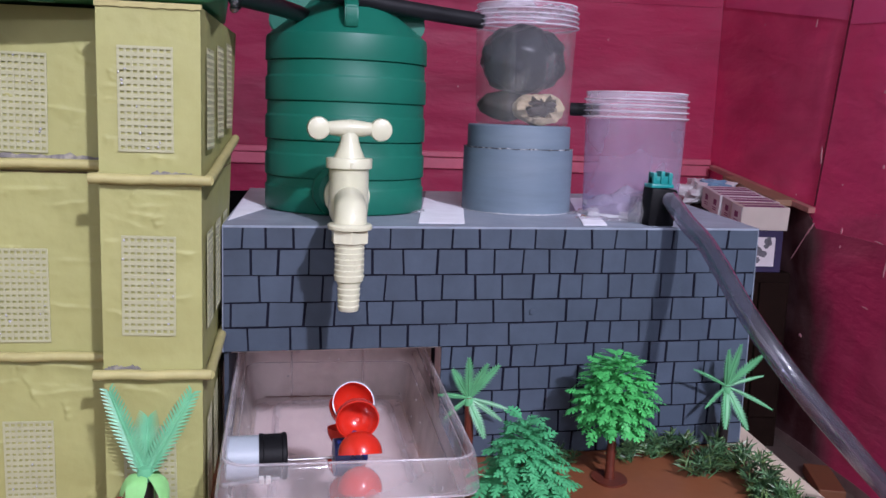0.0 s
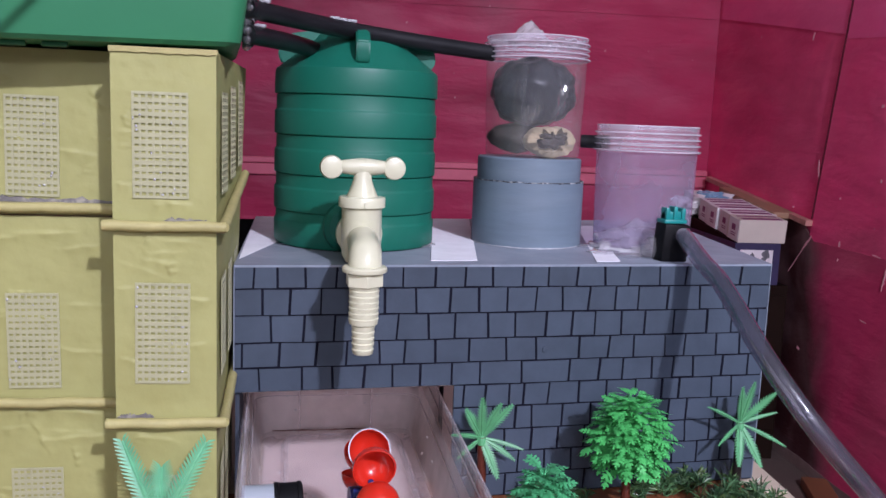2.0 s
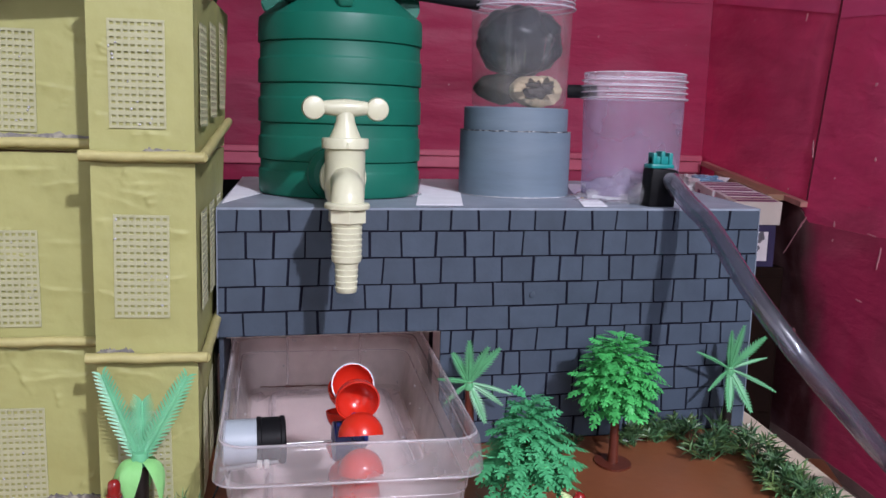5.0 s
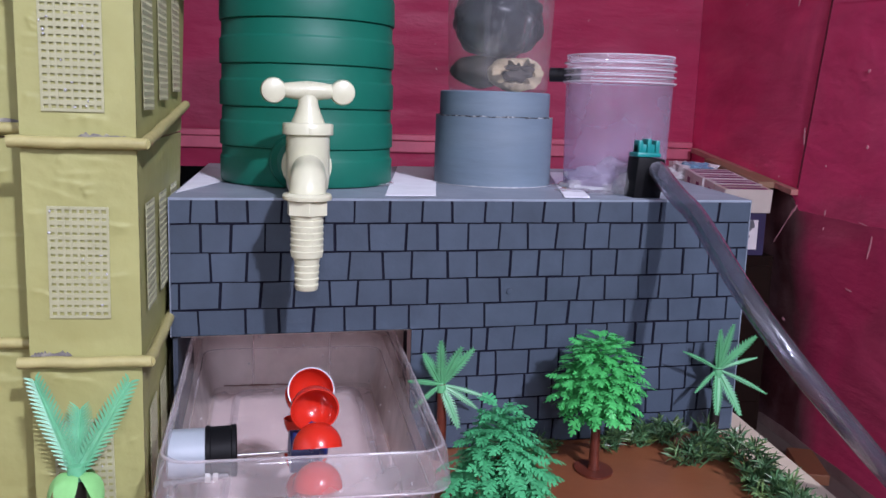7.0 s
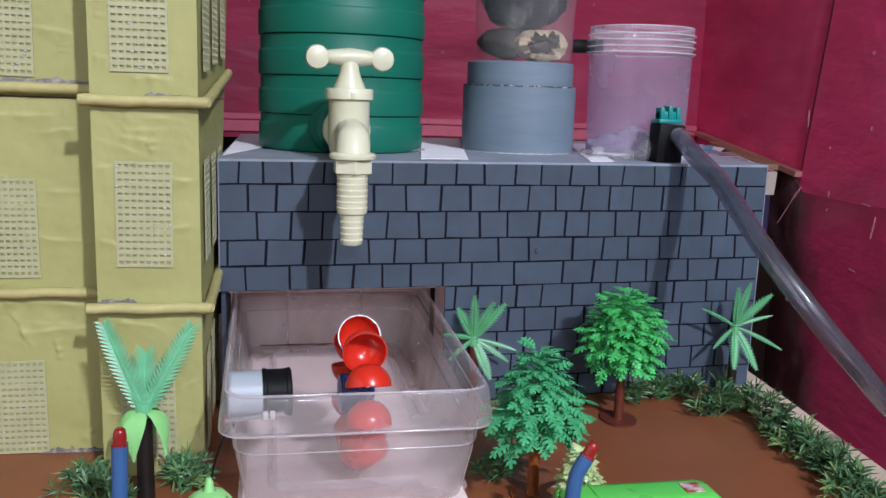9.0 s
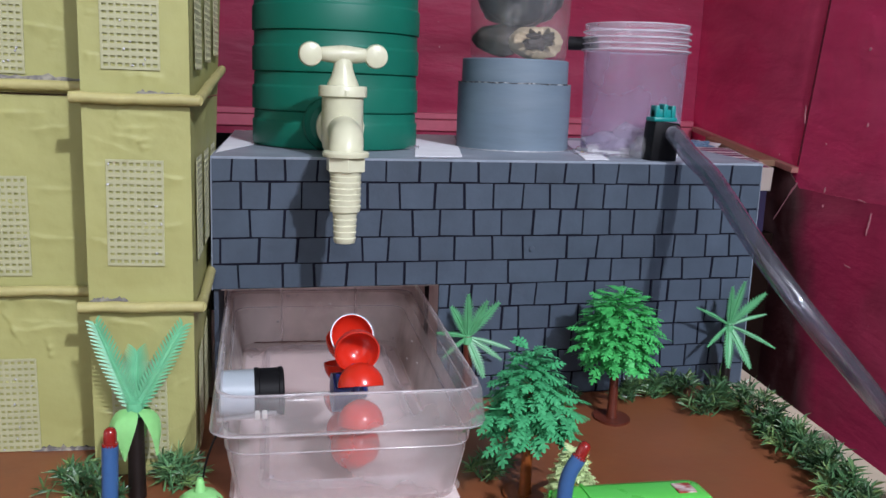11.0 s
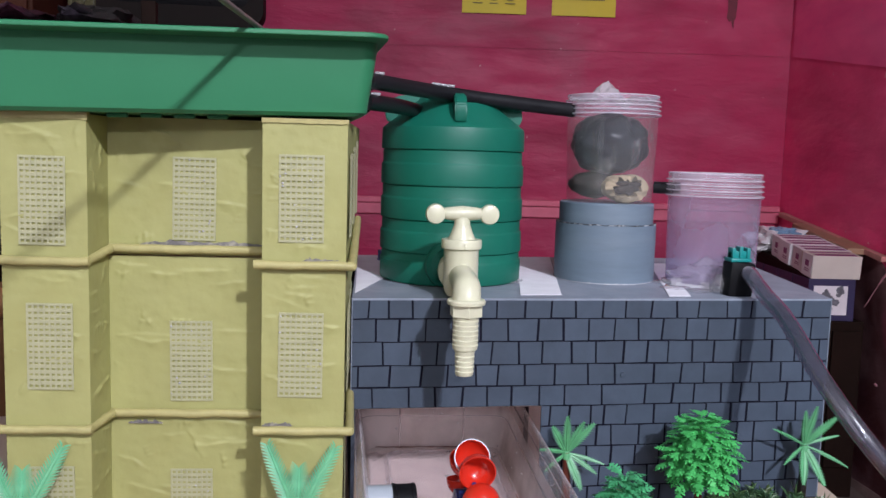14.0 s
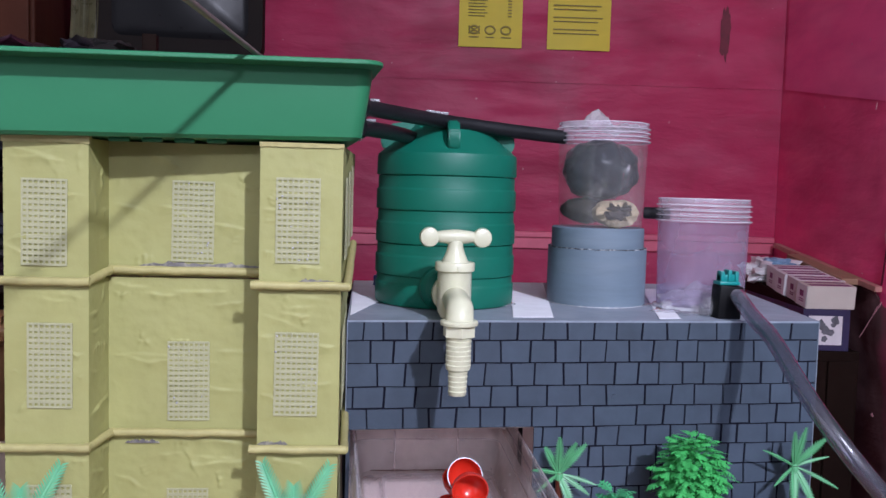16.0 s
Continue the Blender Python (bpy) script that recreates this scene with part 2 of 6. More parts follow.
LEAF_TALL = mat("mint_plastic_tall_frond", (0.135, 0.42, 0.225), 0.38, vary=0.16, scale=80, subsurface=0.25, stain=(0.21, 0.46, 0.21), stain_scale=30, stain_amount=0.5)
LEAF_LIME = mat("lime_green_plastic_leaf", (0.26, 0.60, 0.21), 0.4, vary=0.1, scale=80, subsurface=0.15)
GRASS = mat("dark_green_plastic_grass", (0.070, 0.165, 0.070), 0.38, vary=0.4, scale=120, stain=(0.22, 0.30, 0.08), stain_scale=90, stain_amount=0.8, island=0.3)
TRUNK = mat("reddish_brown_plastic_trunk", (0.10, 0.022, 0.012), 0.4, vary=0.2, scale=100)
DARK_TRUNK = mat("dark_brown_trunk", (0.010, 0.006, 0.005), 0.5, vary=0.2, scale=100)
FLOOR = mat("worn_cement_floor", (0.12, 0.085, 0.075), 0.7, vary=0.2, scale=5, bump=0.002, bump_scale=40, stain=(0.20, 0.09, 0.06), stain_scale=3)
# unseen walls and ceiling: tones chosen only to steer bounced light
DULL_WALL = mat("dull_grey_wall", (0.10, 0.10, 0.105), 0.8, vary=0.08, scale=3)
CEIL = mat("dull_ceiling", (0.24, 0.24, 0.24), 0.8, vary=0.05, scale=3)
PALE_WALL = mat("off_white_wall", (0.76, 0.75, 0.73), 0.8, vary=0.06, scale=3)
CLEAR_BOX = clear_plastic("clear_box_plastic", (0.99, 0.965, 0.97), 0.26, rough=0.06, film=1.1, milky=(0.88, 0.82, 0.82), backlit=0.5)
# the same box plastic, with its edge-on haze put into the colour
HAZED_SIDE = clear_plastic("hazed_side_plastic", (0.99, 0.965, 0.97), 0.56, rough=0.06, film=1.1, milky=(0.95, 0.89, 0.88), backlit=0.55)
RIM_BAND = clear_plastic("milky_rim_band", (0.98, 0.96, 0.97), 0.24, rough=0.08, film=1.1, milky=(0.90, 0.86, 0.87), backlit=0.45)
BOX_EDGE = clear_plastic("thick_clear_box_edge", (0.97, 0.95, 0.96), 0.34, rough=0.10, film=0.8, milky=(0.85, 0.82, 0.85))
CLEAR_JAR = clear_plastic("clear_jar_plastic", (0.99, 0.985, 0.99), 0.12, rough=0.04, film=1.0)
PURPLE_JAR = clear_plastic("milky_jar_plastic", (0.90, 0.86, 0.98), 0.34, rough=0.15, film=0.8, milky=(0.58, 0.52, 0.66), backlit=0.4)
NECK = clear_plastic("thick_milky_neck_plastic", (0.98, 0.96, 0.99), 0.24, rough=0.08, film=1.2, milky=(0.92, 0.88, 0.96), backlit=0.35)
THREAD_GLINT = clear_plastic("thread_highlight_milk", (0.98, 0.96, 0.99), 0.42, rough=0.08, film=1.2, milky=(0.95, 0.92, 0.97), backlit=0.3)
WHITE_FILM = clear_plastic("crumpled_milky_film", (0.98, 0.97, 0.98), 0.42, rough=0.06, film=2.5, milky=(0.9, 0.88, 0.9))
FILM = clear_plastic("crumpled_clear_film", (0.99, 0.99, 0.99), 0.02, rough=0.03, film=2.4)
HOSE = clear_plastic("smoky_clear_hose", (0.74, 0.74, 0.80), 0.17, rough=0.05, film=3.0, milky=(0.30, 0.30, 0.37), backlit=0.45)
HOSE_BORE = clear_plastic("smoky_hose_bore", (0.84, 0.84, 0.89), 0.06, rough=0.04, film=2.4, milky=(0.30, 0.30, 0.37), backlit=0.45)
CHARCOAL = mat("black_charcoal", (0.016, 0.019, 0.026), 0.32, vary=0.3, scale=60, bump=0.0012, bump_scale=30, spec=0.35)
BEIGE = mat("beige_sponge", (0.44, 0.35, 0.22), 0.8, vary=0.25, scale=90, bump=0.002, bump_scale=300)
WET_GLUE = clear_plastic("shiny_clear_glue", (0.97, 0.97, 0.98), 0.16, rough=0.05, film=3.0, milky=(0.85, 0.84, 0.87))
GLUE = mat("dried_clear_glue", (0.80, 0.80, 0.84), 0.15, trans=0.45, vary=0.02)
DARK_STAIN = mat("dark_brownish_stain", (0.14, 0.012, 0.028), 0.6, vary=0.3, scale=20)
# worn paint, with a shadow near the corner put into the colour
WORN_SHADED_LOWER = wall_paint("worn_shaded_lower_wall", (0.70, 0.060, 0.180), (0.62, 0.110, 0.200), (0.36, 0.040, 0.095), 0.62, 0.012, worn_shade=((-0.125, -0.991, 0.25), -1.93, -1.80, (0.075, 0.020, 0.024), (0.200, 0.105, 0.110)))
PINK_WORN = mat("greyish_worn_plaster", (0.30, 0.20, 0.185), 0.8, vary=0.3, scale=6, bump=0.004, bump_scale=30, stain=(0.20, 0.11, 0.105), stain_scale=5, stain_amount=0.9)
SCRATCH = mat("pale_scratched_plaster", (0.80, 0.38, 0.44), 0.8, vary=0.2, scale=60)
TAN_WOOD = mat("tan_wooden_plank", (0.34, 0.20, 0.125), 0.6, vary=0.2, scale=8, stretch=(1.0, 0.3, 1.0))
MOTOR_WHITE = mat("milky_bluish_plastic", (0.33, 0.37, 0.41), 0.35, vary=0.04, scale=40)
BRIGHT_NUT = mat("bright_zinc", (0.85, 0.84, 0.80), 0.38, metal=0.55, vary=0.06, scale=90)


# ---- shaping tools ----
def part(name, bm, material, parent=None, label="", smooth=None):
    """Links a bmesh as ONE mesh object, under a thing or a part."""
    me = bpy.data.meshes.new(name)
    bmesh.ops.recalc_face_normals(bm, faces=bm.faces[:])
    if smooth:
        for f in bm.faces:
            f.smooth = True
        for e in bm.edges:
            if len(e.link_faces) == 2 and e.calc_face_angle(0) > radians(smooth):
                e.smooth = False
    bm.to_mesh(me)
    bm.free()
    me.materials.append(material)
    ob = new(name, me)
    if parent:
        ob.parent = parent
    if label:
        ob["label"] = label
    return ob


def thing(name, m, label, category, group="", kind=""):
    """An Empty at the thing's base that carries its parts."""
    ob = new(name)
    ob.empty_display_size = 0.02
    ob.matrix_basis = m
    return tagged(ob, label, category, group, kind)


def box(bm, x0, x1, y0, y1, z0, z1, bevel=0.0, seg=2, m=None):
    r = bmesh.ops.create_cube(bm, size=1)
    vs = r["verts"]
    for v in vs:
        v.co = Vector(((x0 + x1) / 2 + v.co.x * (x1 - x0), (y0 + y1) / 2 + v.co.y * (y1 - y0), (z0 + z1) / 2 + v.co.z * (z1 - z0)))
    if bevel:
        es = list({e for v in vs for e in v.link_edges})
        bm2 = bmesh.ops.bevel(bm, geom=es, offset=bevel, segments=seg, affect="EDGES", profile=0.5)
        vs = list({v for f in bm2["faces"] for v in f.verts} | {v for v in vs if v.is_valid})
    if m is not None:
        bmesh.ops.transform(bm, matrix=m, verts=vs)
    return vs


def ring_loft(bm, rings, closed_start=True, closed_end=True):
    """Skins a list of rings, each a list of points, of equal length."""
    rows = [[bm.verts.new(p) for p in r] for r in rings]
    n = len(rows[0])
    for a, b in zip(rows, rows[1:]):
        for i in range(n):
            j = (i + 1) % n
            bm.faces.new((a[i], a[j], b[j], b[i]))
    if closed_start:
        bm.faces.new(rows[0][::-1])
    if closed_end:
        bm.faces.new(rows[-1])
    return rows


def lathe(bm, profile, seg=48, m=None, start=True, end=True):
    """Turns (radius, height) pairs about z."""
    rings = [[Vector((r * math.cos(2 * math.pi * i / seg), r * math.sin(2 * math.pi * i / seg), z)) for i in range(seg)] for r, z in profile]
    if m is not None:
        rings = [[m @ p for p in r] for r in rings]
    ring_loft(bm, rings, start, end)


def tube(bm, pts, r, seg=12, caps=True):
    """A round rod along points; r is one radius or one per point."""
    pts = [Vector(p) for p in pts]
    rs = r if isinstance(r, (list, tuple)) else [r] * len(pts)
    up, rings = None, []
    for i, p in enumerate(pts):
        d = (pts[min(i + 1, len(pts) - 1)] - pts[max(i - 1, 0)]).normalized()
        if up is None:
            up = d.orthogonal().normalized()
        up = (up - d * up.dot(d)).normalized()
        side = d.cross(up)
        rings.append([p + rs[i] * (math.cos(2 * math.pi * k / seg) * up + math.sin(2 * math.pi * k / seg) * side) for k in range(seg)])
    ring_loft(bm, rings, caps, caps)


def curve_pts(ctrl, n=10):
    """Catmull-Rom through the control points."""
    c = [Vector(p) for p in ctrl]
    c = [2 * c[0] - c[1]] + c + [2 * c[-1] - c[-2]]
    out = []
    for i in range(1, len(c) - 2):
        a, b, d, e = c[i - 1:i + 3]
        for k in range(n):
            t = k / n
            out.append(0.5 * (2 * b + (d - a) * t + (2 * a - 5 * b + 4 * d - e) * t * t + (3 * b - a - 3 * d + e) * t ** 3))
    return out + [c[-2]]


def rounded_rect(x0, x1, y0, y1, z, r, seg=6):
    pts = []
    for cx, cy, a0 in ((x1 - r, y1 - r, 0), (x0 + r, y1 - r, 90), (x0 + r, y0 + r, 180), (x1 - r, y0 + r, 270)):
        for k in range(seg + 1):
            a = radians(a0 + 90 * k / seg)
            pts.append(Vector((cx + r * math.cos(a), cy + r * math.sin(a), z)))
    return pts


def blob(bm, center, size, rough=0.15, seed=0, sub=3):
    r = bmesh.ops.create_icosphere(bm, subdivisions=sub, radius=1)
    for v in r["verts"]:
        n = noise.noise(v.co * 2.2 + Vector((seed * 7.1, 0, 0))) + 0.5 * noise.noise(v.co * 5 + Vector((0, seed * 3.3, 0)))
        k = 1 + rough * n
        v.co = Vector((center[0] + v.co.x * size[0] * k, center[1] + v.co.y * size[1] * k, center[2] + v.co.z * size[2] * k))


# ---- the room ----
FLOOR_Z, CEIL_Z = -0.75, 2.2
X0, X1, Y0 = -2.3, 2.9, -3.2
WALL_N = pose(0.80, 2.655, 0, 0, 0, -7.2)      # back wall: front face at local y = 0
WALL_E = pose(1.842, 2.523, 0, 0, 0, -97.2)   # side wall, from the corner towards the camera


def slab(name, label, material, *b, m=None):
    bm = bmesh.new()
    box(bm, *b, m=m)
    return tagged(part(name, bm, material), label, kind="structure")


RED_LABEL = "uneven magenta-red painted plaster wall"
slab("floor", "worn brownish cement floor", FLOOR, X0 - 0.1, X1 + 0.1, Y0 - 0.1, 3.2, FLOOR_Z - 0.05, FLOOR_Z)
slab("ceiling", "plain dull ceiling", CEIL, X0 - 0.1, X1 + 0.1, Y0 - 0.1, 3.2, CEIL_Z, CEIL_Z + 0.05)
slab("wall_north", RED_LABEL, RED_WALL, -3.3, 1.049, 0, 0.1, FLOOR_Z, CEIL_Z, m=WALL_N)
slab("wall_east", RED_LABEL, RED_WORN_BRIGHT, -0.1, 1.9, 0, 0.1, FLOOR_Z, CEIL_Z, m=WALL_E)
# out of view, greyed to keep red bounce off the model
slab("wall_east_near", "unseen wall, dull grey to limit bounced light", DULL_WALL, 1.9, 5.9, -0.02, 0.1, FLOOR_Z, CEIL_Z, m=WALL_E)
# out of view, its white throws light onto the side wall
slab("wall_west", "unseen wall, off-white to bounce light", PALE_WALL, X0 - 0.1, X0, Y0, 3.1, FLOOR_Z, CEIL_Z)
slab("wall_south", "unseen wall, dull grey to limit bounced light", DULL_WALL, X0 - 0.1, X1 + 0.1, Y0 - 0.1, Y0, FLOOR_Z, CEIL_Z)


def wall_ledge():
    """The thin painted ledge that runs along the back wall."""
    bm = bmesh.new()
    box(bm, -3.0, 1.040, -0.03, -0.002, 0.105, 0.128, 0.004, m=WALL_N)
    box(bm, -3.0, 1.040, -0.018, -0.002, 0.060, 0.104, 0.004, m=WALL_N)
    tagged(part("trim_north", bm, RED_TRIM), "narrow magenta-red painted ledge along the wall", kind="structure")


def coat(name, label, material, corners, lift):
    """A thin coat of plaster on the side wall with slanting edges; corners (along, up) in the wall's plane."""
    bm = bmesh.new()
    ring_loft(bm, [[WALL_E @ Vector((x, y, z)) for x, z in corners] for y in (-lift, -0.001)])
    tagged(part(name, bm, material), label, kind="structure")


def coat_edge(z):
    return 0.822 + 0.160 * z


wall_ledge()


def sloping_batten():
    bm = bmesh.new()
    a, b = WALL_E @ Vector((0.060, -0.017, 0.100)), WALL_E @ Vector((0.829, -0.017, 0.016))
    d = b - a
    m = Matrix.Translation(a) @ d.to_track_quat("X", "Z").to_matrix().to_4x4()
    box(bm, 0, d.length, -0.012, 0.012, -0.009, 0.009, 0.002, m=m)
    tagged(part("trim_batten", bm, mat("pinkish_brown_batten", (0.50, 0.23, 0.20), 0.6, vary=0.2, scale=12)), "sloping pinkish-brown wooden batten fixed along the wall", kind="structure")


sloping_batten()



def wall_patch(name, label, m, x, z, w, h, material, seed, lift=0.003):
    """A thin blotch with an uneven outline on a wall."""
    bm = bmesh.new()
    n = 40
    out = []
    for i in range(n):
        a = 2 * math.pi * i / n
        k = 1 + 0.35 * noise.noise(Vector((math.cos(a) * 2.2, math.sin(a) * 2.2, seed))) + 0.2 * noise.noise(Vector((math.cos(a) * 6, math.sin(a) * 6, seed)))
        out.append((x + w / 2 * k * math.cos(a), z + h / 2 * k * math.sin(a)))
    ring_loft(bm, [[m @ Vector((px, -lift, pz)) for px, pz in out], [m @ Vector((px, -lift + 0.002, pz)) for px, pz in out]])
    tagged(part(name, bm, material), label, kind="structure")


wall_patch("trim_stain", "dark brownish run of paint on the wall", WALL_N, 0.807, 0.935, 0.040, 0.20, DARK_STAIN, 2)


def wall_scratch(x0, z0, x1, z1, w):
    """A pale scratch in the side wall's paint."""
    bm = bmesh.new()
    d = Vector((x1 - x0, 0, z1 - z0))
    side = Vector((d.z, 0, -d.x)).normalized() * w / 2
    n = 8
    rows = []
    for k in range(n + 1):
        u = k / n
        c = Vector((x0, 0, z0)) + d * u + side * 0.8 * noise.noise(Vector((k * 0.9, x0 * 30, 0)))
        g = side * (0.3 + math.sin(math.pi * (0.05 + 0.9 * u)) * (0.7 + 0.5 * noise.noise(Vector((k * 1.3, z0 * 50, 3)))))
        rows.append([c - g, c + g])
    ring_loft(bm, [[WALL_E @ (p + Vector((0, y, 0))) for p in [r[0] for r in rows] + [r[1] for r in rows][::-1]] for y in (-0.009, -0.0075)])
    tagged(part("trim_scratch", bm, SCRATCH), "pale scratch in the wall paint", kind="structure")


for sc in ((0.835, -0.022, 0.788, -0.069, 0.008), (0.788, -0.071, 0.715, -0.153, 0.003), (0.834, 0.212, 0.838, 0.159, 0.007), (1.150, 0.170, 1.157, 0.168, 0.009), (0.965, 0.107, 0.970, 0.105, 0.006),
           (0.988, -0.017, 0.988, -0.034, 0.007), (0.988, -0.068, 0.986, -0.077, 0.005), (1.151, -0.031, 1.190, -0.035, 0.003), (1.126, -0.218, 1.156, -0.221, 0.004), (0.812, -0.379, 0.829, -0.381, 0.009),
           (0.706, 0.055, 0.712, 0.053, 0.005), (1.218, -0.060, 1.205, -0.121, 0.006), (1.120, 0.372, 1.128, 0.366, 0.010), (0.736, 0.598, 0.728, 0.575, 0.006)):
    wall_scratch(*sc)
slab("trim_seam", "faint seam between two coats of plaster", RED_WALL, -1.6, 1.035, -0.004, -0.001, 0.716, 0.723, m=WALL_N)
E0, E1, E2 = FLOOR_Z + 0.001, 0.577, CEIL_Z - 0.004
coat("trim_east", "proud magenta-red plaster coat with a slanting edge", RED_WORN_BRIGHT, [(coat_edge(E0), E0), (1.895, E0), (1.895, E2), (coat_edge(E2), E2)], 0.006)
coat("trim_crack", "dark open crack along the plaster edge", DARK_STAIN, [(coat_edge(z) + dx + 0.002 * noise.noise(Vector((z * 25, 1, 0))), z) for dx, zs in ((-0.007, [0.03 + 0.05 * k for k in range(40)]), (0.001, [0.03 + 0.05 * k for k in range(39, -1, -1)])) for z in zs], 0.0075)
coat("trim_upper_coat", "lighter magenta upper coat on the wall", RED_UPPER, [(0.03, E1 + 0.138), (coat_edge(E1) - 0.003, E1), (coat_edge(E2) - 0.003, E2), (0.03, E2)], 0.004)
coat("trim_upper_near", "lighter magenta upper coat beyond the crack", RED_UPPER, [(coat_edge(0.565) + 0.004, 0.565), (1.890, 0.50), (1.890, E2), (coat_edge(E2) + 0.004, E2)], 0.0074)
# this lower coat carries real wear and the shadow painted near the corner
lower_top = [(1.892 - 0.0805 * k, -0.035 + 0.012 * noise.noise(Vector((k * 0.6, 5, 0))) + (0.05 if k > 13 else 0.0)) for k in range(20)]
coat("trim_lower", "worn brownish-red lower part of the wall, with painted-in shadow near the corner", WORN_SHADED_LOWER, [(0.30, E0), (1.892, E0)] + lower_top, 0.0068)
foot = [(1.885 - 0.0335 * k, E0 + 0.032 + 0.010 * noise.noise(Vector((k * 0.15, 2, 0)))) for k in range(41)]
coat("baseboard_east", "greyish worn plaster along the foot of the wall", PINK_WORN, [(0.55, E0), (1.885, E0)] + foot, 0.0078)

# the base board, on a table
board_m = pose(0.10, 0.02, 0, 0, 0, -6)


def base_board():
    bm = bmesh.new()
    c = [(-0.62, -0.42), (0.378, -0.42), (0.447, 0.03), (0.477, 0.302), (-0.62, 0.302)]
    ring_loft(bm, [[Vector((x, y, -0.016)) for x, y in c], [Vector((x, y, -0.0012)) for x, y in c]])
    b = part("base_board", bm, BOARD)
    tagged(b, "flat beige board carrying the whole model", "board")
    bm = bmesh.new()
    c = [(-0.36, -0.40), (0.343, -0.40), (0.4145, 0.03), (0.4205, 0.035), (-0.36, 0.035)]
    ring_loft(bm, [[Vector((x, y, -0.0012)) for x, y in c], [Vector((x, y, 0.0)) for x, y in c]])
    g = part("brown_ground_sheet", bm, SOIL)
    tagged(g, "shiny brown sheet of ground glued on the board", "ground sheet")


base_board()


def side_table():
    t = thing("side_table", pose(0, 0, FLOOR_Z), "plain dark wooden table under the model board", "table")
    wood = mat("dark_table_wood", (0.09, 0.045, 0.028), 0.5, vary=0.25, scale=14)
    bm = bmesh.new()
    box(bm, -0.55, 0.34, -0.36, 0.30, 0.700, 0.733, 0.004)
    part("tabletop", bm, wood, t)
    for x in (-0.50, 0.29):
        for y in (-0.31, 0.25):
            bm = bmesh.new()
            box(bm, x - 0.025, x + 0.025, y - 0.025, y + 0.025, 0.0, 0.70, 0.003)
            part("leg", bm, wood, t)


side_table()


def floor_plank():
    bm = bmesh.new()
    box(bm, -0.095, 0.095, -0.036, 0.036, 0.0, 0.03, 0.003)
    p = part("wooden_offcut", bm, mat("orange_brown_wood", (0.22, 0.085, 0.04), 0.6, vary=0.15, scale=9))
    p.matrix_basis = pose(1.640, 1.418, FLOOR_Z, 0, 0, 67)
    tagged(p, "orange-brown wooden offcut lying on the cement floor", "plank")


floor_plank()


# ---- the model building ----
def grid_panel(w, h, nx, nz, bar=0.0011, depth=0.0008):
    """A white plastic mesh: crossing bars in the x-z plane, front at y = -depth."""
    bm = bmesh.new()
    for i in range(nx + 1):
        x = w * i / nx
        box(bm, x - bar / 2, x + bar / 2, -depth, 0, -bar / 2, h + bar / 2)
    for k in range(nz + 1):
        z = h * k / nz
        wide = bar * (1.85 if k not in (0, nz) else 1.2)
        box(bm, -bar / 2, w + bar / 2, -depth * 0.92, -0.0001, z - wide / 2, z + wide / 2)
    return bm


def paper_skin(bm, corners_a, corners_b, z0, z1, seed=0, fine=0.001):
    """A sheet of glued paper from one upright edge to another, with soft waves and pinched creases."""
    ax, ay = corners_a
    bx, by = corners_b
    d = Vector((bx - ax, by - ay, 0))
    w, h = d.length, z1 - z0
    n = Vector((d.y, -d.x, 0)).normalized()
    nx, nz = max(3, int(w / fine)), max(8, int(h / fine))
    S, Z = np.meshgrid(np.linspace(0, w, nx + 1), np.linspace(0, h, nz + 1))
    lift = np.zeros_like(S)
    rnd = random.Random(seed * 31 + 5)
    for k in range(int(2 + w * h * 1250)):
        # mostly lying creases, thickest near the top of a storey, with a few upright ones
        flat = rnd.random() < 0.75
        ln, ang = rnd.uniform(0.012, 0.050) * (1.0 if flat else 0.6), radians(rnd.gauss(-3, 9) if flat else rnd.uniform(55, 125))
        cx, cz = rnd.uniform(0.0, w), (0.95 - 0.85 * rnd.random() ** 1.6) * h
        amp, sig = rnd.uniform(0.0005, 0.0014), rnd.uniform(0.0006, 0.0010)
        bend, ph = rnd.uniform(-0.0022, 0.0022), rnd.uniform(0, 6)
        t = ((S - cx) * math.cos(ang) + (Z - cz) * math.sin(ang)) / ln
        off = -(S - cx) * math.sin(ang) + (Z - cz) * math.cos(ang) - bend * (np.sin(3.5 * t + ph) + 0.35 * np.sin(11 * t + 2 * ph))
        body = np.clip(1 - (2 * t) ** 2, 0, 1) * (0.7 + 0.3 * np.sin(17 * t + ph))
        lift += amp * body * np.exp(-np.abs(off / np.where(off > 0, sig, 4.5 * sig)) ** 1.5)
    U, V = S / w, Z / h
    edge = np.clip(np.minimum(9 * U * (1 - U), 14 * V * (1 - V)), 0, 1)
    rows = []
    for k in range(nz + 1):
        row = []
        for i in range(nx + 1):
            p = Vector((ax, ay, z0)) + d * float(U[k, i]) + Vector((0, 0, float(Z[k, i])))
            soft = 0.0006 * noise.noise(Vector((p.x * 30 + seed * 5, p.y * 30, p.z * 48))) + 0.00022 * noise.noise(Vector((p.x * 130, p.y * 130 + seed, p.z * 170)))
            row.append(bm.verts.new(p + n * (soft + float(lift[k, i])) * float(edge[k, i])))
        rows.append(row)
    for a, b in zip(rows, rows[1:]):
        for i in range(nx):
            bm.faces.new((a[i], a[i + 1], b[i + 1], b[i]))


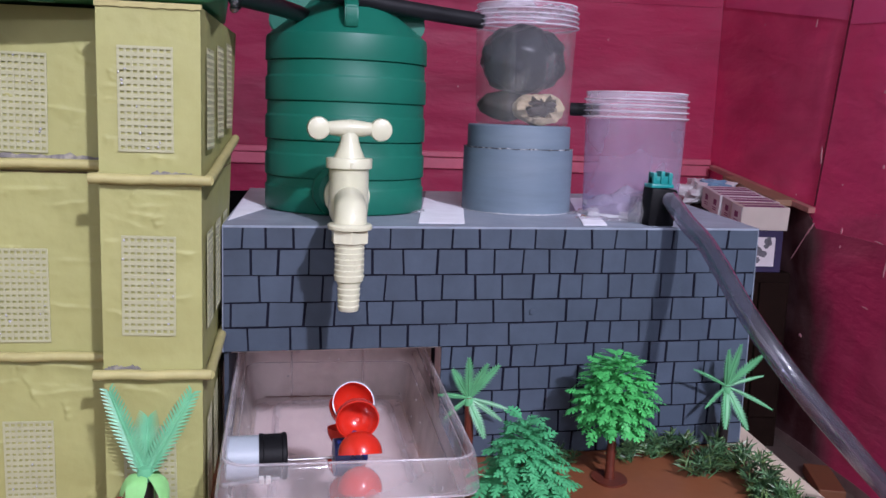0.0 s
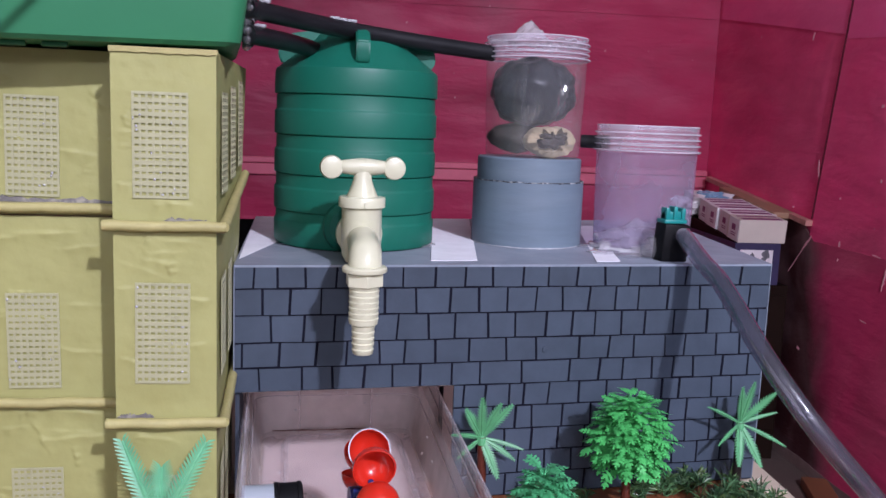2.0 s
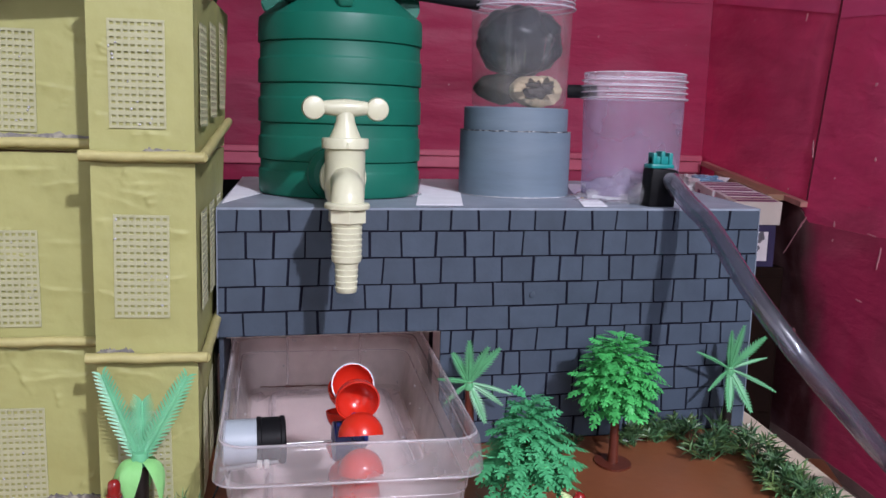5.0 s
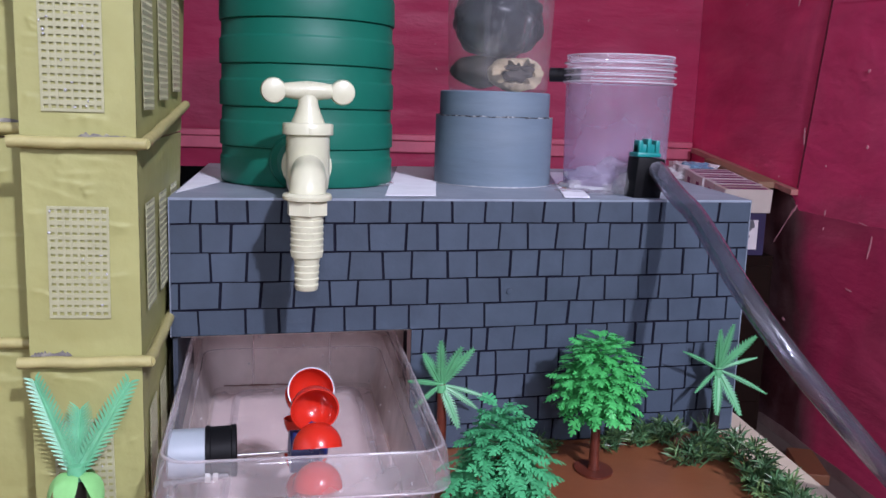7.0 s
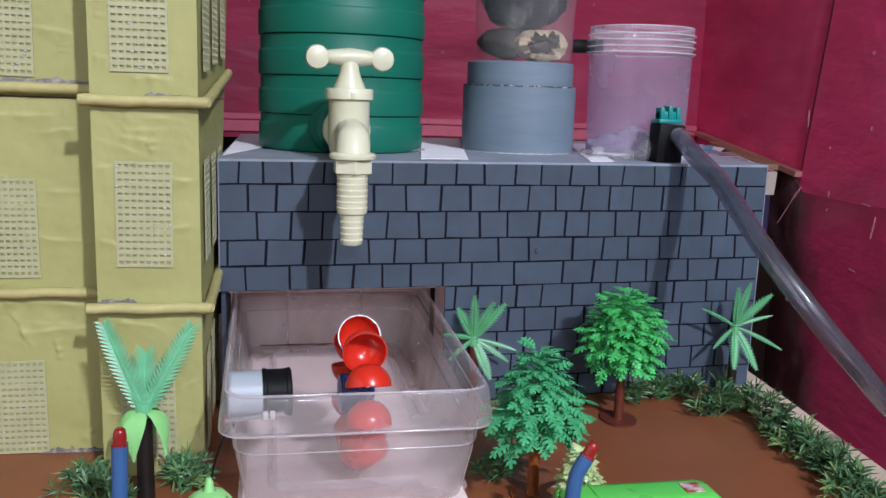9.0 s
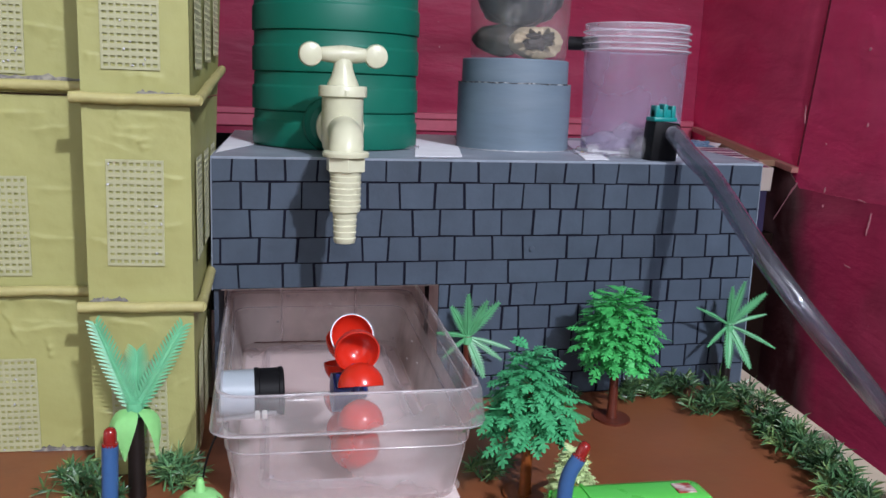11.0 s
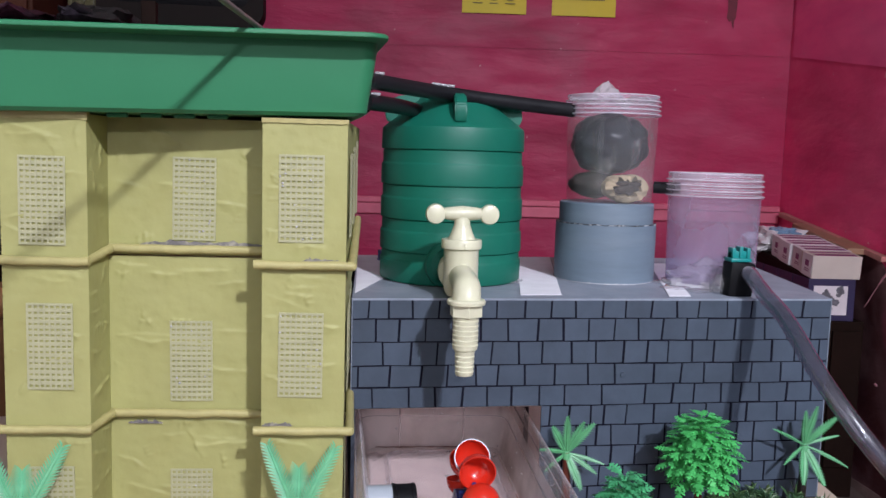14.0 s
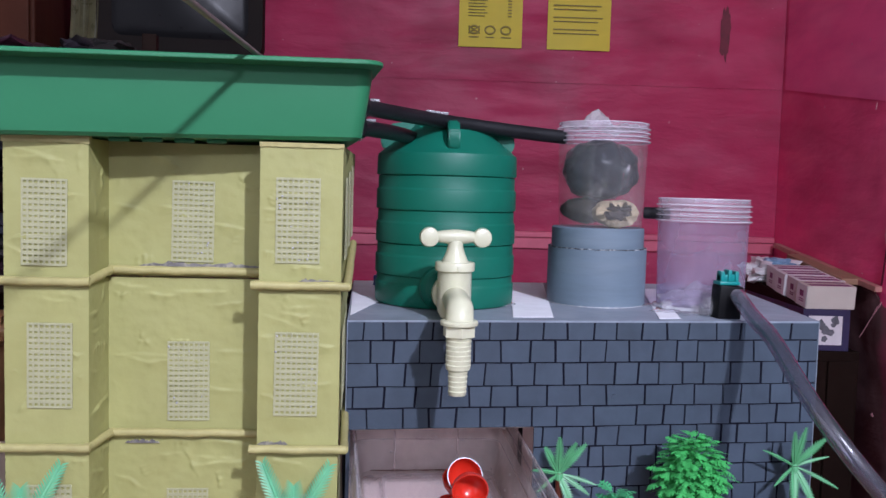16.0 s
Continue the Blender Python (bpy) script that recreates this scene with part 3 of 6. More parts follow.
def bare_patch(parent, x0, x1, y, z, h, seed):
    """A torn strip where the yellow paper is gone and the grey card shows."""
    bm = bmesh.new()
    n = 26
    low, top = [], []
    for k in range(n + 1):
        u = k / n
        x = x0 + (x1 - x0) * u
        t = h * (0.35 + 0.65 * abs(noise.noise(Vector((k * 0.6, seed, 0))) * 1.8)) * min(1, 6 * u * (1 - u) + 0.1)
        low.append(Vector((x, y, z)))
        top.append(Vector((x, y, z + t)))
    for a, b, c, d in zip(low, low[1:], top[1:], top):
        q = [bm.verts.new(p) for p in (a, b, c, d)]
        q2 = [bm.verts.new(p + Vector((0, 0.002, 0))) for p in (a, b, c, d)]
        bm.faces.new(q)
        bm.faces.new((q[3], q[2], q2[2], q2[3]))
        bm.faces.new((q[1], q[0], q2[0], q2[1]))
    bmesh.ops.remove_doubles(bm, verts=bm.verts[:], dist=0.00005)
    part("bare_patch", bm, BARE_CARD, parent, "bare grey card under torn paper")


def model_building():
    B = thing("model_building", pose(-0.0105, -0.0925, 0, 0, 0, -5), "yellow paper-covered cardboard model apartment block, three storeys, with white mesh windows", "model building")
    D = 0.18

    def lean(y, z):
        """The side wall is built out of square."""
        return (z - 0.24) * 0.03 * max(y, 0) / 0.14

    # front outline from the right-hand corner: pillar, recess, pillar
    plan = [(0.0, D), (0.0, 0.0), (-0.0575, 0.0), (-0.0575, 0.040), (-0.1725, 0.040), (-0.1740, 0.0), (-0.231, 0.0), (-0.231, D)]
    storeys = ((0.0, 0.104), (0.104, 0.221), (0.221, 0.3205))
    for s, (z0, z1) in enumerate(storeys):
        bm = bmesh.new()
        for i, (a, b) in enumerate(zip(plan, plan[1:])):
            paper_skin(bm, b, a, z0 + 0.0005, z1 - 0.0005, seed=i + 10 * s, fine=0.0009 if 0 < i < 6 else 0.003)
        top = [bm.verts.new((x, y, z1 - 0.0005)) for x, y in plan]
        bm.faces.new(top)
        bmesh.ops.remove_doubles(bm, verts=bm.verts[:], dist=0.0002)
        for v in bm.verts:
            if v.co.x > -0.03:
                v.co.x += lean(v.co.y, v.co.z)
        part("storey", bm, YELLOW, B, smooth=75)
    def rise(x, y, z):
        """The upper ledge sits a little higher in the recess."""
        return 0.005 * min(1, max(0, y / 0.036)) if z > 0.2 and x < -0.05 else 0.0

    # rolled-paper ledges below each storey
    for z in (0.104, 0.221):
        runs = [[(0.0035, D + 0.0), (0.0045, -0.004)], [(0.006, -0.0035), (-0.0625, -0.0035)], [(-0.0575, 0.0365), (-0.1715, 0.0365)],
                [(-0.1695, 0.037), (-0.1750, -0.003)], [(-0.172, -0.0035), (-0.238, -0.0035)]]
        for r in runs:
            bm = bmesh.new()
            (xa, ya), (xb, yb) = r
            n = 14
            side = ya > 0.1
            pts = [(xa + (xb - xa) * k / n + (lean(ya + (yb - ya) * k / n, z) if side else 0), ya + (yb - ya) * k / n, z + 0.0007 * noise.noise(Vector((xa * 50 + k * 0.5, z * 90, ya * 40))) + rise(xa + (xb - xa) * k / n, ya + (yb - ya) * k / n, z) + (0.019 * (1 - k / n) if side and z > 0.2 else 0)) for k in range(n + 1)]
            tube(bm, pts, [0.0032 + 0.0004 * noise.noise(Vector((k * 0.9, z * 100, xa * 70))) for k in range(n + 1)], 10)
            part("ledge", bm, YELLOW_ROLL, B, smooth=60)
    # torn strips above the ledges, at the foot and along the roof edge
    for k, (x0, x1, y, z, h) in enumerate(((-0.150, -0.059, 0.0380, 0.2290, 0.0050), (-0.057, -0.036, -0.0012, 0.1066, 0.0036), (-0.160, -0.135, 0.0382, 0.0955, 0.0030),
                                           (-0.104, -0.060, 0.0380, 0.0003, 0.0040), (-0.230, -0.176, -0.0012, 0.0003, 0.0025), (-0.030, -0.004, -0.0012, 0.2236, 0.0030))):
        bare_patch(B, x0, x1, y, z, h, k * 3.7)
    for x0, x1, z in ((-0.2318, -0.1730, 0.3162), (-0.0580, 0.0006, 0.3180)):
        bm = bmesh.new()
        n = 30
        low = [Vector((x0 + (x1 - x0) * k / n, -0.0012, z + 0.0007 * noise.noise(Vector((k * 0.5, x0 * 90, 0))))) for k in range(n + 1)]
        ring_loft(bm, [[p, Vector((p.x, -0.0014, 0.3211)), Vector((p.x, 0.005, 0.3213)), Vector((p.x, 0.002, p.z))] for p in low])
        part("folded_paper_edge", bm, YELLOW_ROLL, B, "pale folded paper edge under the roof")
    # specks of hardened glue on the mesh windows and ledges
    rnd = random.Random(9)
    bm = bmesh.new()
    for k in range(46):
        x, y, z = rnd.choice([(-0.0455, -0.0016, 0.1285), (-0.1265, 0.0384, 0.2335), (-0.1285, 0.0384, 0.1135), (-0.1285, 0.0384, 0.0012), (-0.0455, -0.0016, 0.2375), (-0.0455, -0.0016, 0.011)])
        blob(bm, (x + rnd.uniform(0, 0.03), y, z + rnd.uniform(0, 0.058)), (rnd.uniform(0.0004, 0.0011), 0.0006, rnd.uniform(0.0004, 0.0010)), 0.4, k, 1)
    tagged(part("glue_specks", bm, GLUE, B, smooth=60), "specks of hardened clear glue", kind="stuff")
    # windows
    W, H = 0.0295, 0.0585
    front = [(-0.0455, -0.0004, 0.2375), (-0.0455, -0.0004, 0.1285), (-0.0455, -0.0004, 0.011),
             (-0.2185, -0.0004, 0.2325), (-0.2150, -0.0004, 0.1325), (-0.2150, -0.0004, 0.0175),
             (-0.1265, 0.0396, 0.2335), (-0.1285, 0.0396, 0.1135), (-0.1285, 0.0396, 0.0012)]
    proto = grid_panel(W, H, 8, 15, 0.0013, 0.0005)
    me = bpy.data.meshes.new("window_mesh")
    proto.to_mesh(me)
    proto.free()
    me.materials.append(MESH_WHITE)
    for i, (x, y, z) in enumerate(front):
        o = new("window_mesh", me)
        o.parent = B
        o.matrix_basis = pose(x, y - 0.0003, z, 0, 0.8 * math.sin(i * 2.3), 0)
        if i == 0:
            o["label"] = "white plastic mesh window panel"
    for z in (0.2375, 0.1285, 0.011):
        for y in (0.016, 0.068, 0.122):
            o = new("window_mesh", me)
            o.parent = B
            o.matrix_basis = pose(0.0014 + lean(y, z + 0.03), y, z + 0.010 * y / 0.1 * (z > 0.2), 0, 0, 90 - math.degrees(math.atan(lean(0.14, z + 0.03) / 0.14)))


model_building()


# ---- the green tray on the roof ----
def roof_tray():
    T = thing("roof_tray", pose(-0.0105, -0.0925, 0.3240, 0, -0.90, 1.0), "green plastic tray resting on the roof of the model building", "tray")
    bm = bmesh.new()
    R = rounded_rect
    rings = [R(-0.2320, 0.0105, 0.0100, 0.170, 0.0, 0.008),
             R(-0.2350, 0.0140, 0.0070, 0.173, 0.0025, 0.010),
             R(-0.2425, 0.0205, -0.0020, 0.181, 0.0440, 0.012),
             R(-0.2425, 0.0205, -0.0020, 0.181, 0.0496, 0.012),
             R(-0.2482, 0.0262, -0.0220, 0.199, 0.0501, 0.016),
             R(-0.2486, 0.0266, -0.0225, 0.1995, 0.0507, 0.016),
             R(-0.2486, 0.0266, -0.0225, 0.1995, 0.0526, 0.016),
             R(-0.2478, 0.0258, -0.0215, 0.199, 0.0534, 0.016),
             R(-0.2385, 0.0165, 0.0020, 0.177, 0.0534, 0.010),
             R(-0.2330, 0.0115, 0.0100, 0.170, 0.0045, 0.008)]
    ring_loft(bm, rings)
    part("tray_body", bm, TRAY_GREEN, T, smooth=35)
    bm = bmesh.new()
    for k in range(4):
        x = -0.161 + 0.022 * k
        box(bm, x, x + 0.014, 0.022, 0.026, -0.003, 0.0, 0.001)
    part("foot_ribs", bm, TRAY_GREEN, T)
    for z in (0.0345, 0.0170):
        bm = bmesh.new()
        lathe(bm, [(0.0095, 0), (0.0095, 0.007), (0.0075, 0.008)], 20, pose(0.0150 + 0.14 * z, 0.1130, z, 0, 90, 0))
        collar = part("outlet_collar", bm, BLACK, T, "black outlet collar sealed with glue", smooth=40)
        bm = bmesh.new()
        for k in range(9):
            a = radians(40 * k + 900 * z)
            blob(bm, (0.0180 + 0.14 * z, 0.1130 + 0.0090 * math.cos(a), z + 0.0090 * math.sin(a)), (0.0032, 0.0038, 0.0034), 0.35, k + int(9000 * z), 2)
        part("glue_ring", bm, WET_GLUE, collar, "shiny clear glue round the outlet", smooth=60)


roof_tray()


# ---- the grey wall with a drawn brick face ----
WALL_W, WALL_H, NOTCH_X, NOTCH_Z = 0.4205, 0.1825, 0.1605, 0.0905
WALL_D = 0.29


def brick_wall():
    Wl = thing("brick_wall", pose(0, 0, 0), "grey painted box wall with black hand-drawn brick joints", "wall")
    bm = bmesh.new()
    f = 0.0008
    # front face outline with the cut-out for the water box, drawn back to the rear
    inner = NOTCH_X + 0.010
    out = [(0, NOTCH_Z), (inner, NOTCH_Z), (inner, 0.0004), (WALL_W, 0.0004), (WALL_W, WALL_H - 0.0016), (0, WALL_H - 0.0016)]
    back = [(x + (0.022 if x < 0.01 else 0.04 * x / WALL_W + 0.02), z) for x, z in out]
    ring_loft(bm, [[Vector((x, f, z)) for x, z in out], [Vector((x, WALL_D, z)) for x, z in back]])
    part("wall_body", bm, INK, Wl, "black ink of the drawn joints")
    bm = bmesh.new()
    c0 = [(-0.0008, -0.0002), (WALL_W + 0.0008, -0.0002), (WALL_W + 0.06, WALL_D + 0.002), (0.021, WALL_D + 0.002)]
    ring_loft(bm, [[Vector((x, y, WALL_H - 0.0016)) for x, y in c0], [Vector((x, y, WALL_H)) for x, y in c0]])
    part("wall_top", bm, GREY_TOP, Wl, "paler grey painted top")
    bm = bmesh.new()
    for a, b, z0, z1 in (((-0.0008, 0.0), (0.0212, WALL_D), NOTCH_Z, WALL_H - 0.0016), ((WALL_W + 0.0008, 0.0), (WALL_W + 0.0608, WALL_D), 0.0004, WALL_H - 0.0016)):
        s = -1 if a[0] < 0 else 1
        p = [(a[0], a[1]), (b[0], b[1]), (b[0] - s * 0.0006, b[1]), (a[0] - s * 0.0006, a[1])]
        ring_loft(bm, [[Vector((x, y, z0)) for x, y in p], [Vector((x, y, z1)) for x, y in p]])
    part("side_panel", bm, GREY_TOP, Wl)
    bm = bmesh.new()
    box(bm, NOTCH_X, inner - 0.0002, f, f + 0.0012, 0.0004, NOTCH_Z - 0.0001)
    part("front_card", bm, INK, Wl)
    # pale board lining of the cut-out
    bm = bmesh.new()
    box(bm, 0.0055, inner + 0.02, 0.168, 0.172, 0.0004, NOTCH_Z - 0.0025)
    part("niche_back", bm, NICHE, Wl, "pale pinkish board at the back of the niche")
    bm = bmesh.new()
    c = [(0.0055, 0.006), (inner - 0.0022, 0.006), (inner + 0.020, 0.167), (0.0090, 0.167)]
    ring_loft(bm, [[Vector((x, y, NOTCH_Z - 0.0020)) for x, y in c], [Vector((x, y, NOTCH_Z - 0.0006)) for x, y in c]])
    part("niche_ceiling", bm, NICHE, Wl)
    bm = bmesh.new()
    c = [(inner - 0.0018, 0.003), (inner - 0.0006, 0.003), (inner + 0.0224, 0.167), (inner + 0.0212, 0.167)]
    ring_loft(bm, [[Vector((x, y, 0.0006)) for x, y in c], [Vector((x, y, NOTCH_Z - 0.0024)) for x, y in c]])
    part("niche_side", bm, NICHE, Wl)
    # added black board stands in for the shade behind the gap
    bm = bmesh.new()
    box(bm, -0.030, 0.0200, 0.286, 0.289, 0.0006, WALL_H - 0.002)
    part("gap_shade_board", bm, mat("gap_shade_black", (0.012, 0.012, 0.013), 0.8, vary=0.2, scale=40, spec=0.1), Wl, "added black board in place of the shade in the gap")
    # narrow leg on the open side of the cut-out, with a dark inner board
    bm = bmesh.new()
    ring_loft(bm, [[Vector((x, y, z)) for x, y in ((0.0005, 0.004), (0.0035, 0.004), (0.0085, 0.166), (0.0055, 0.166))] for z in (0.0006, NOTCH_Z - 0.0002)])
    part("leg", bm, mat("dark_grey_board", (0.05, 0.06, 0.08), 0.7, vary=0.2, scale=40, spec=0.1), Wl, "dark grey board leg")
    return Wl


BRICK_WALL = brick_wall()


# ---- things on the wall top ----
TOP = WALL_H


def water_tank():
    T = thing("water_tank", pose(0.0988, 0.122, TOP), "dark green ribbed plastic water tank standing on the wall", "water tank")
    R = 0.0668
    prof = [(R - 0.004, 0.0), (R - 0.001, 0.001), (R, 0.003)]
    # wide bands with a narrow recessed band above each
    zs = [(0.0205, 0.0290), (0.0470, 0.0585), (0.0775, 0.0895), (0.1085, 0.1215)]
    for a, b in zs:
        prof += [(R + 0.0002, a - 0.0012), (R, a - 0.0004), (R - 0.0010, a + 0.0006), (R - 0.0012, a + 0.0014), (R - 0.0013, b - 0.0012), (R - 0.0022, b - 0.0006), (R - 0.0022, b - 0.0003), (R + 0.0001, b), (R + 0.0003, b + 0.0010)]
    prof += [(R, 0.1385), (R - 0.0006, 0.1412), (R - 0.0040, 0.1440), (0.0520, 0.1525), (0.0410, 0.1610), (0.0345, 0.1665), (0.0320, 0.1700), (0.0280, 0.1715), (0.0180, 0.1722), (0.001, 0.1725)]
    bm = bmesh.new()
    lathe(bm, prof, 96)
    part("tank_body", bm, TANK_GREEN, T, smooth=32)
    # lifting lugs round the shoulder
    for k in range(4):
        a = radians(-94 + 90 * k)
        bm = bmesh.new()
        m = pose(0.046 * math.cos(a), 0.046 * math.sin(a), 0.1515, 0, 0, math.degrees(a)) @ Matrix.Scale(1.25, 4)
        pts = [(-0.014, -0.002), (0.0125, -0.005), (0.0150, 0.0), (0.0140, 0.008), (0.0070, 0.0145), (-0.014, 0.0180)]
        ring_loft(bm, [[m @ Vector((x, -0.0042, z)) for x, z in pts], [m @ Vector((x, 0.0042, z)) for x, z in pts]])
        bmesh.ops.bevel(bm, geom=bm.edges[:], offset=0.0012, segments=2, affect="EDGES")
        part("lifting_lug", bm, TANK_GREEN, T, smooth=35)
    # moulded boss round the tap
    bm = bmesh.new()
    lathe(bm, [(0.021, 0), (0.020, 0.004), (0.016, 0.007)], 32, pose(-0.012, -R + 0.004, 0.020, 90, 0, 0))
    part("tap_boss", bm, TANK_GREEN, T, smooth=35)


water_tank()


def water_tap():
    """An ivory plastic bib tap; z = 0 at the nozzle mouth, spout axis at the origin."""
    T = thing("water_tap", pose(0.0815, -0.060, 0.1335), "ivory plastic bib tap with ribbed hose nozzle on the tank", "tap")
    # ribbed hose nozzle
    prof = [(0.0045, 0.0), (0.0062, 0.0004)]
    z, r = 0.0008, 0.0066
    for k in range(5):
        prof += [(r, z), (r + 0.0007, z + 0.0030), (r + 0.0001, z + 0.0036)]
        z, r = z + 0.0039, r + 0.00015
    prof += [(0.0092, 0.0206), (0.0094, 0.0212)]
    z, r = 0.0215, 0.0094
    for k in range(6):
        prof += [(r, z), (r + 0.0006, z + 0.0029), (r, z + 0.0034)]
        z += 0.0037
    prof += [(0.0100, 0.0445), (0.0100, 0.047)]
    bm = bmesh.new()
    lathe(bm, prof, 40)
    part("hose_nozzle", bm, IVORY, T, smooth=35)
    # hexagon nut under a round flange
    bm = bmesh.new()
    lathe(bm, [(0.0108, 0.0455), (0.0128, 0.0462), (0.0128, 0.0540), (0.0122, 0.0548)], 6, pose(0, 0, 0, 0, 0, 30))
    part("nut", bm, IVORY, T)
    bm = bmesh.new()
    lathe(bm, [(0.0125, 0.0548), (0.0143, 0.0550), (0.0146, 0.0560), (0.0146, 0.0575), (0.0138, 0.0585), (0.0105, 0.0588)], 40)
    part("nut_flange", bm, IVORY, T, smooth=35)
    # spout that runs forward out of the body and bends down
    ax, ay = 0.0060, 0.060
    bm = bmesh.new()
    tube(bm, curve_pts([(0, 0, 0.055), (0.0003, 0.0010, 0.0605), (0.0012, 0.0070, 0.0660), (0.0030, 0.026, 0.0675), (ax, ay - 0.004, 0.0680)], 8), [0.0108] * 33, 28)
    part("spout", bm, IVORY, T, smooth=50)
    # upright body with the inlet behind it
    bm = bmesh.new()
    lathe(bm, [(0.006, 0.0500), (0.0108, 0.0515), (0.0134, 0.0560), (0.0142, 0.0620), (0.0142, 0.0915), (0.0145, 0.0925)], 40, pose(ax, ay, 0))
    part("valve_body", bm, IVORY, T, smooth=40)
    bm = bmesh.new()
    lathe(bm, [(0.0118, 0), (0.0118, 0.012), (0.0168, 0.014), (0.0168, 0.020), (0.0112, 0.022), (0.0112, 0.070)], 28, pose(ax + 0.001, ay + 0.002, 0.0690, -90, 0, 0))
    part("inlet_pipe", bm, IVORY, T, smooth=40)
    bm = bmesh.new()
    lathe(bm, [(0.0158, 0.0905), (0.0165, 0.0910), (0.0165, 0.0972), (0.0160, 0.0980), (0.0143, 0.0982)], 40, pose(ax, ay, 0))
    flange = part("bonnet_flange", bm, IVORY, T, smooth=35)
    bm = bmesh.new()
    box(bm, ax - 0.0010, ax + 0.0010, ay - 0.0172, ay - 0.0155, 0.0912, 0.0955, 0.0004)
    part("moulding_nub", bm, IVORY, flange)
    bm = bmesh.new()
    lathe(bm, [(0.0112, 0.0978), (0.0104, 0.1000), (0.0082, 0.1050), (0.0066, 0.1100), (0.0060, 0.1160)], 36, pose(ax, ay, 0))
    part("bonnet", bm, IVORY, T, smooth=40)
    # T handle: waisted bar with two disc ends
    bm = bmesh.new()
    prof = [(0.0020, -0.0175), (0.0042, -0.0155), (0.0050, -0.0100), (0.0058, -0.0030), (0.0060, 0.0), (0.0058, 0.0030), (0.0050, 0.0100), (0.0042, 0.0155), (0.0020, 0.0175)]
    lathe(bm, [(1.06 * r, 1.06 * z) for r, z in prof], 28, pose(ax, ay, 0.1188, 0, 90, 0))
    part("handle_bar", bm, IVORY, T, smooth=40)
    for s in (-1, 1):
        bm = bmesh.new()
        lathe(bm, [(0.0010, -0.0046), (0.0050, -0.0042), (0.0072, -0.0030), (0.0079, 0.0), (0.0072, 0.0030), (0.0055, 0.0038), (0.001, 0.0042)][::-1], 32, Matrix.Translation((ax + s * 0.0222, ay - 0.001, 0.1184)) @ pose(0, 0, 0, 90, 0, 0) @ Matrix.Scale(1.06, 4))
        part("handle_end", bm, IVORY, T, smooth=40)


water_tap()


def pipe_pedestal():
    P = thing("pipe_pedestal", pose(0.2535, 0.1235, TOP), "stepped blue-grey painted pipe stand with rough cut edges", "stand")
    bm = bmesh.new()
    seg = 64
    rings = []
    for r, z, a in ((0.0475, 0.0, 0), (0.0486, 0.001, 0), (0.0486, 0.052, 0), (0.0484, 0.0550, 1), (0.0470, 0.0555, 1), (0.044, 0.0550, 1)):
        rings.append([Vector((r * math.cos(2 * math.pi * i / seg), r * math.sin(2 * math.pi * i / seg), z + a * 0.0009 * noise.noise(Vector((i * 0.55, r * 30, 0))))) for i in range(seg)])
    ring_loft(bm, rings)
    part("lower_pipe", bm, GREY_PIPE, P, smooth=40)
    bm = bmesh.new()
    lathe(bm, [(0.0455, 0.0545), (0.0455, 0.0745), (0.0446, 0.0755), (0.001, 0.0755)], 64)
    part("upper_pipe", bm, GREY_PIPE, P, smooth=40)
    # white torn edge of the lower pipe and glue at the foot
    bm = bmesh.new()
    pts = [Vector((0.0481 * math.cos(radians(a)), 0.0481 * math.sin(radians(a)), 0.0555 + 0.0008 * noise.noise(Vector((a * 0.11, 0, 3))))) for a in range(0, 361, 5)]
    tube(bm, pts, [0.0005 + 0.0012 * max(0, noise.noise(Vector((k * 0.9, 1, 0)))) for k in range(len(pts))], 6)
    part("torn_edge", bm, mat("dark_torn_paint", (0.03, 0.03, 0.035), 0.6, vary=0.3, scale=200, stain=(0.6, 0.6, 0.6), stain_scale=140, stain_amount=1.0), P, "rough dark torn rim with white specks")
    bm = bmesh.new()
    pts = [Vector((0.0489 * math.cos(radians(a)), 0.0489 * math.sin(radians(a)), 0.0006)) for a in range(0, 361, 5)]
    tube(bm, pts, [0.0003 + 0.0011 * abs(noise.noise(Vector((k * 0.5, 9, 0)))) for k in range(len(pts))], 6)
    part("glue_bead", bm, GLUE, P, "dried glue along the foot")


pipe_pedestal()


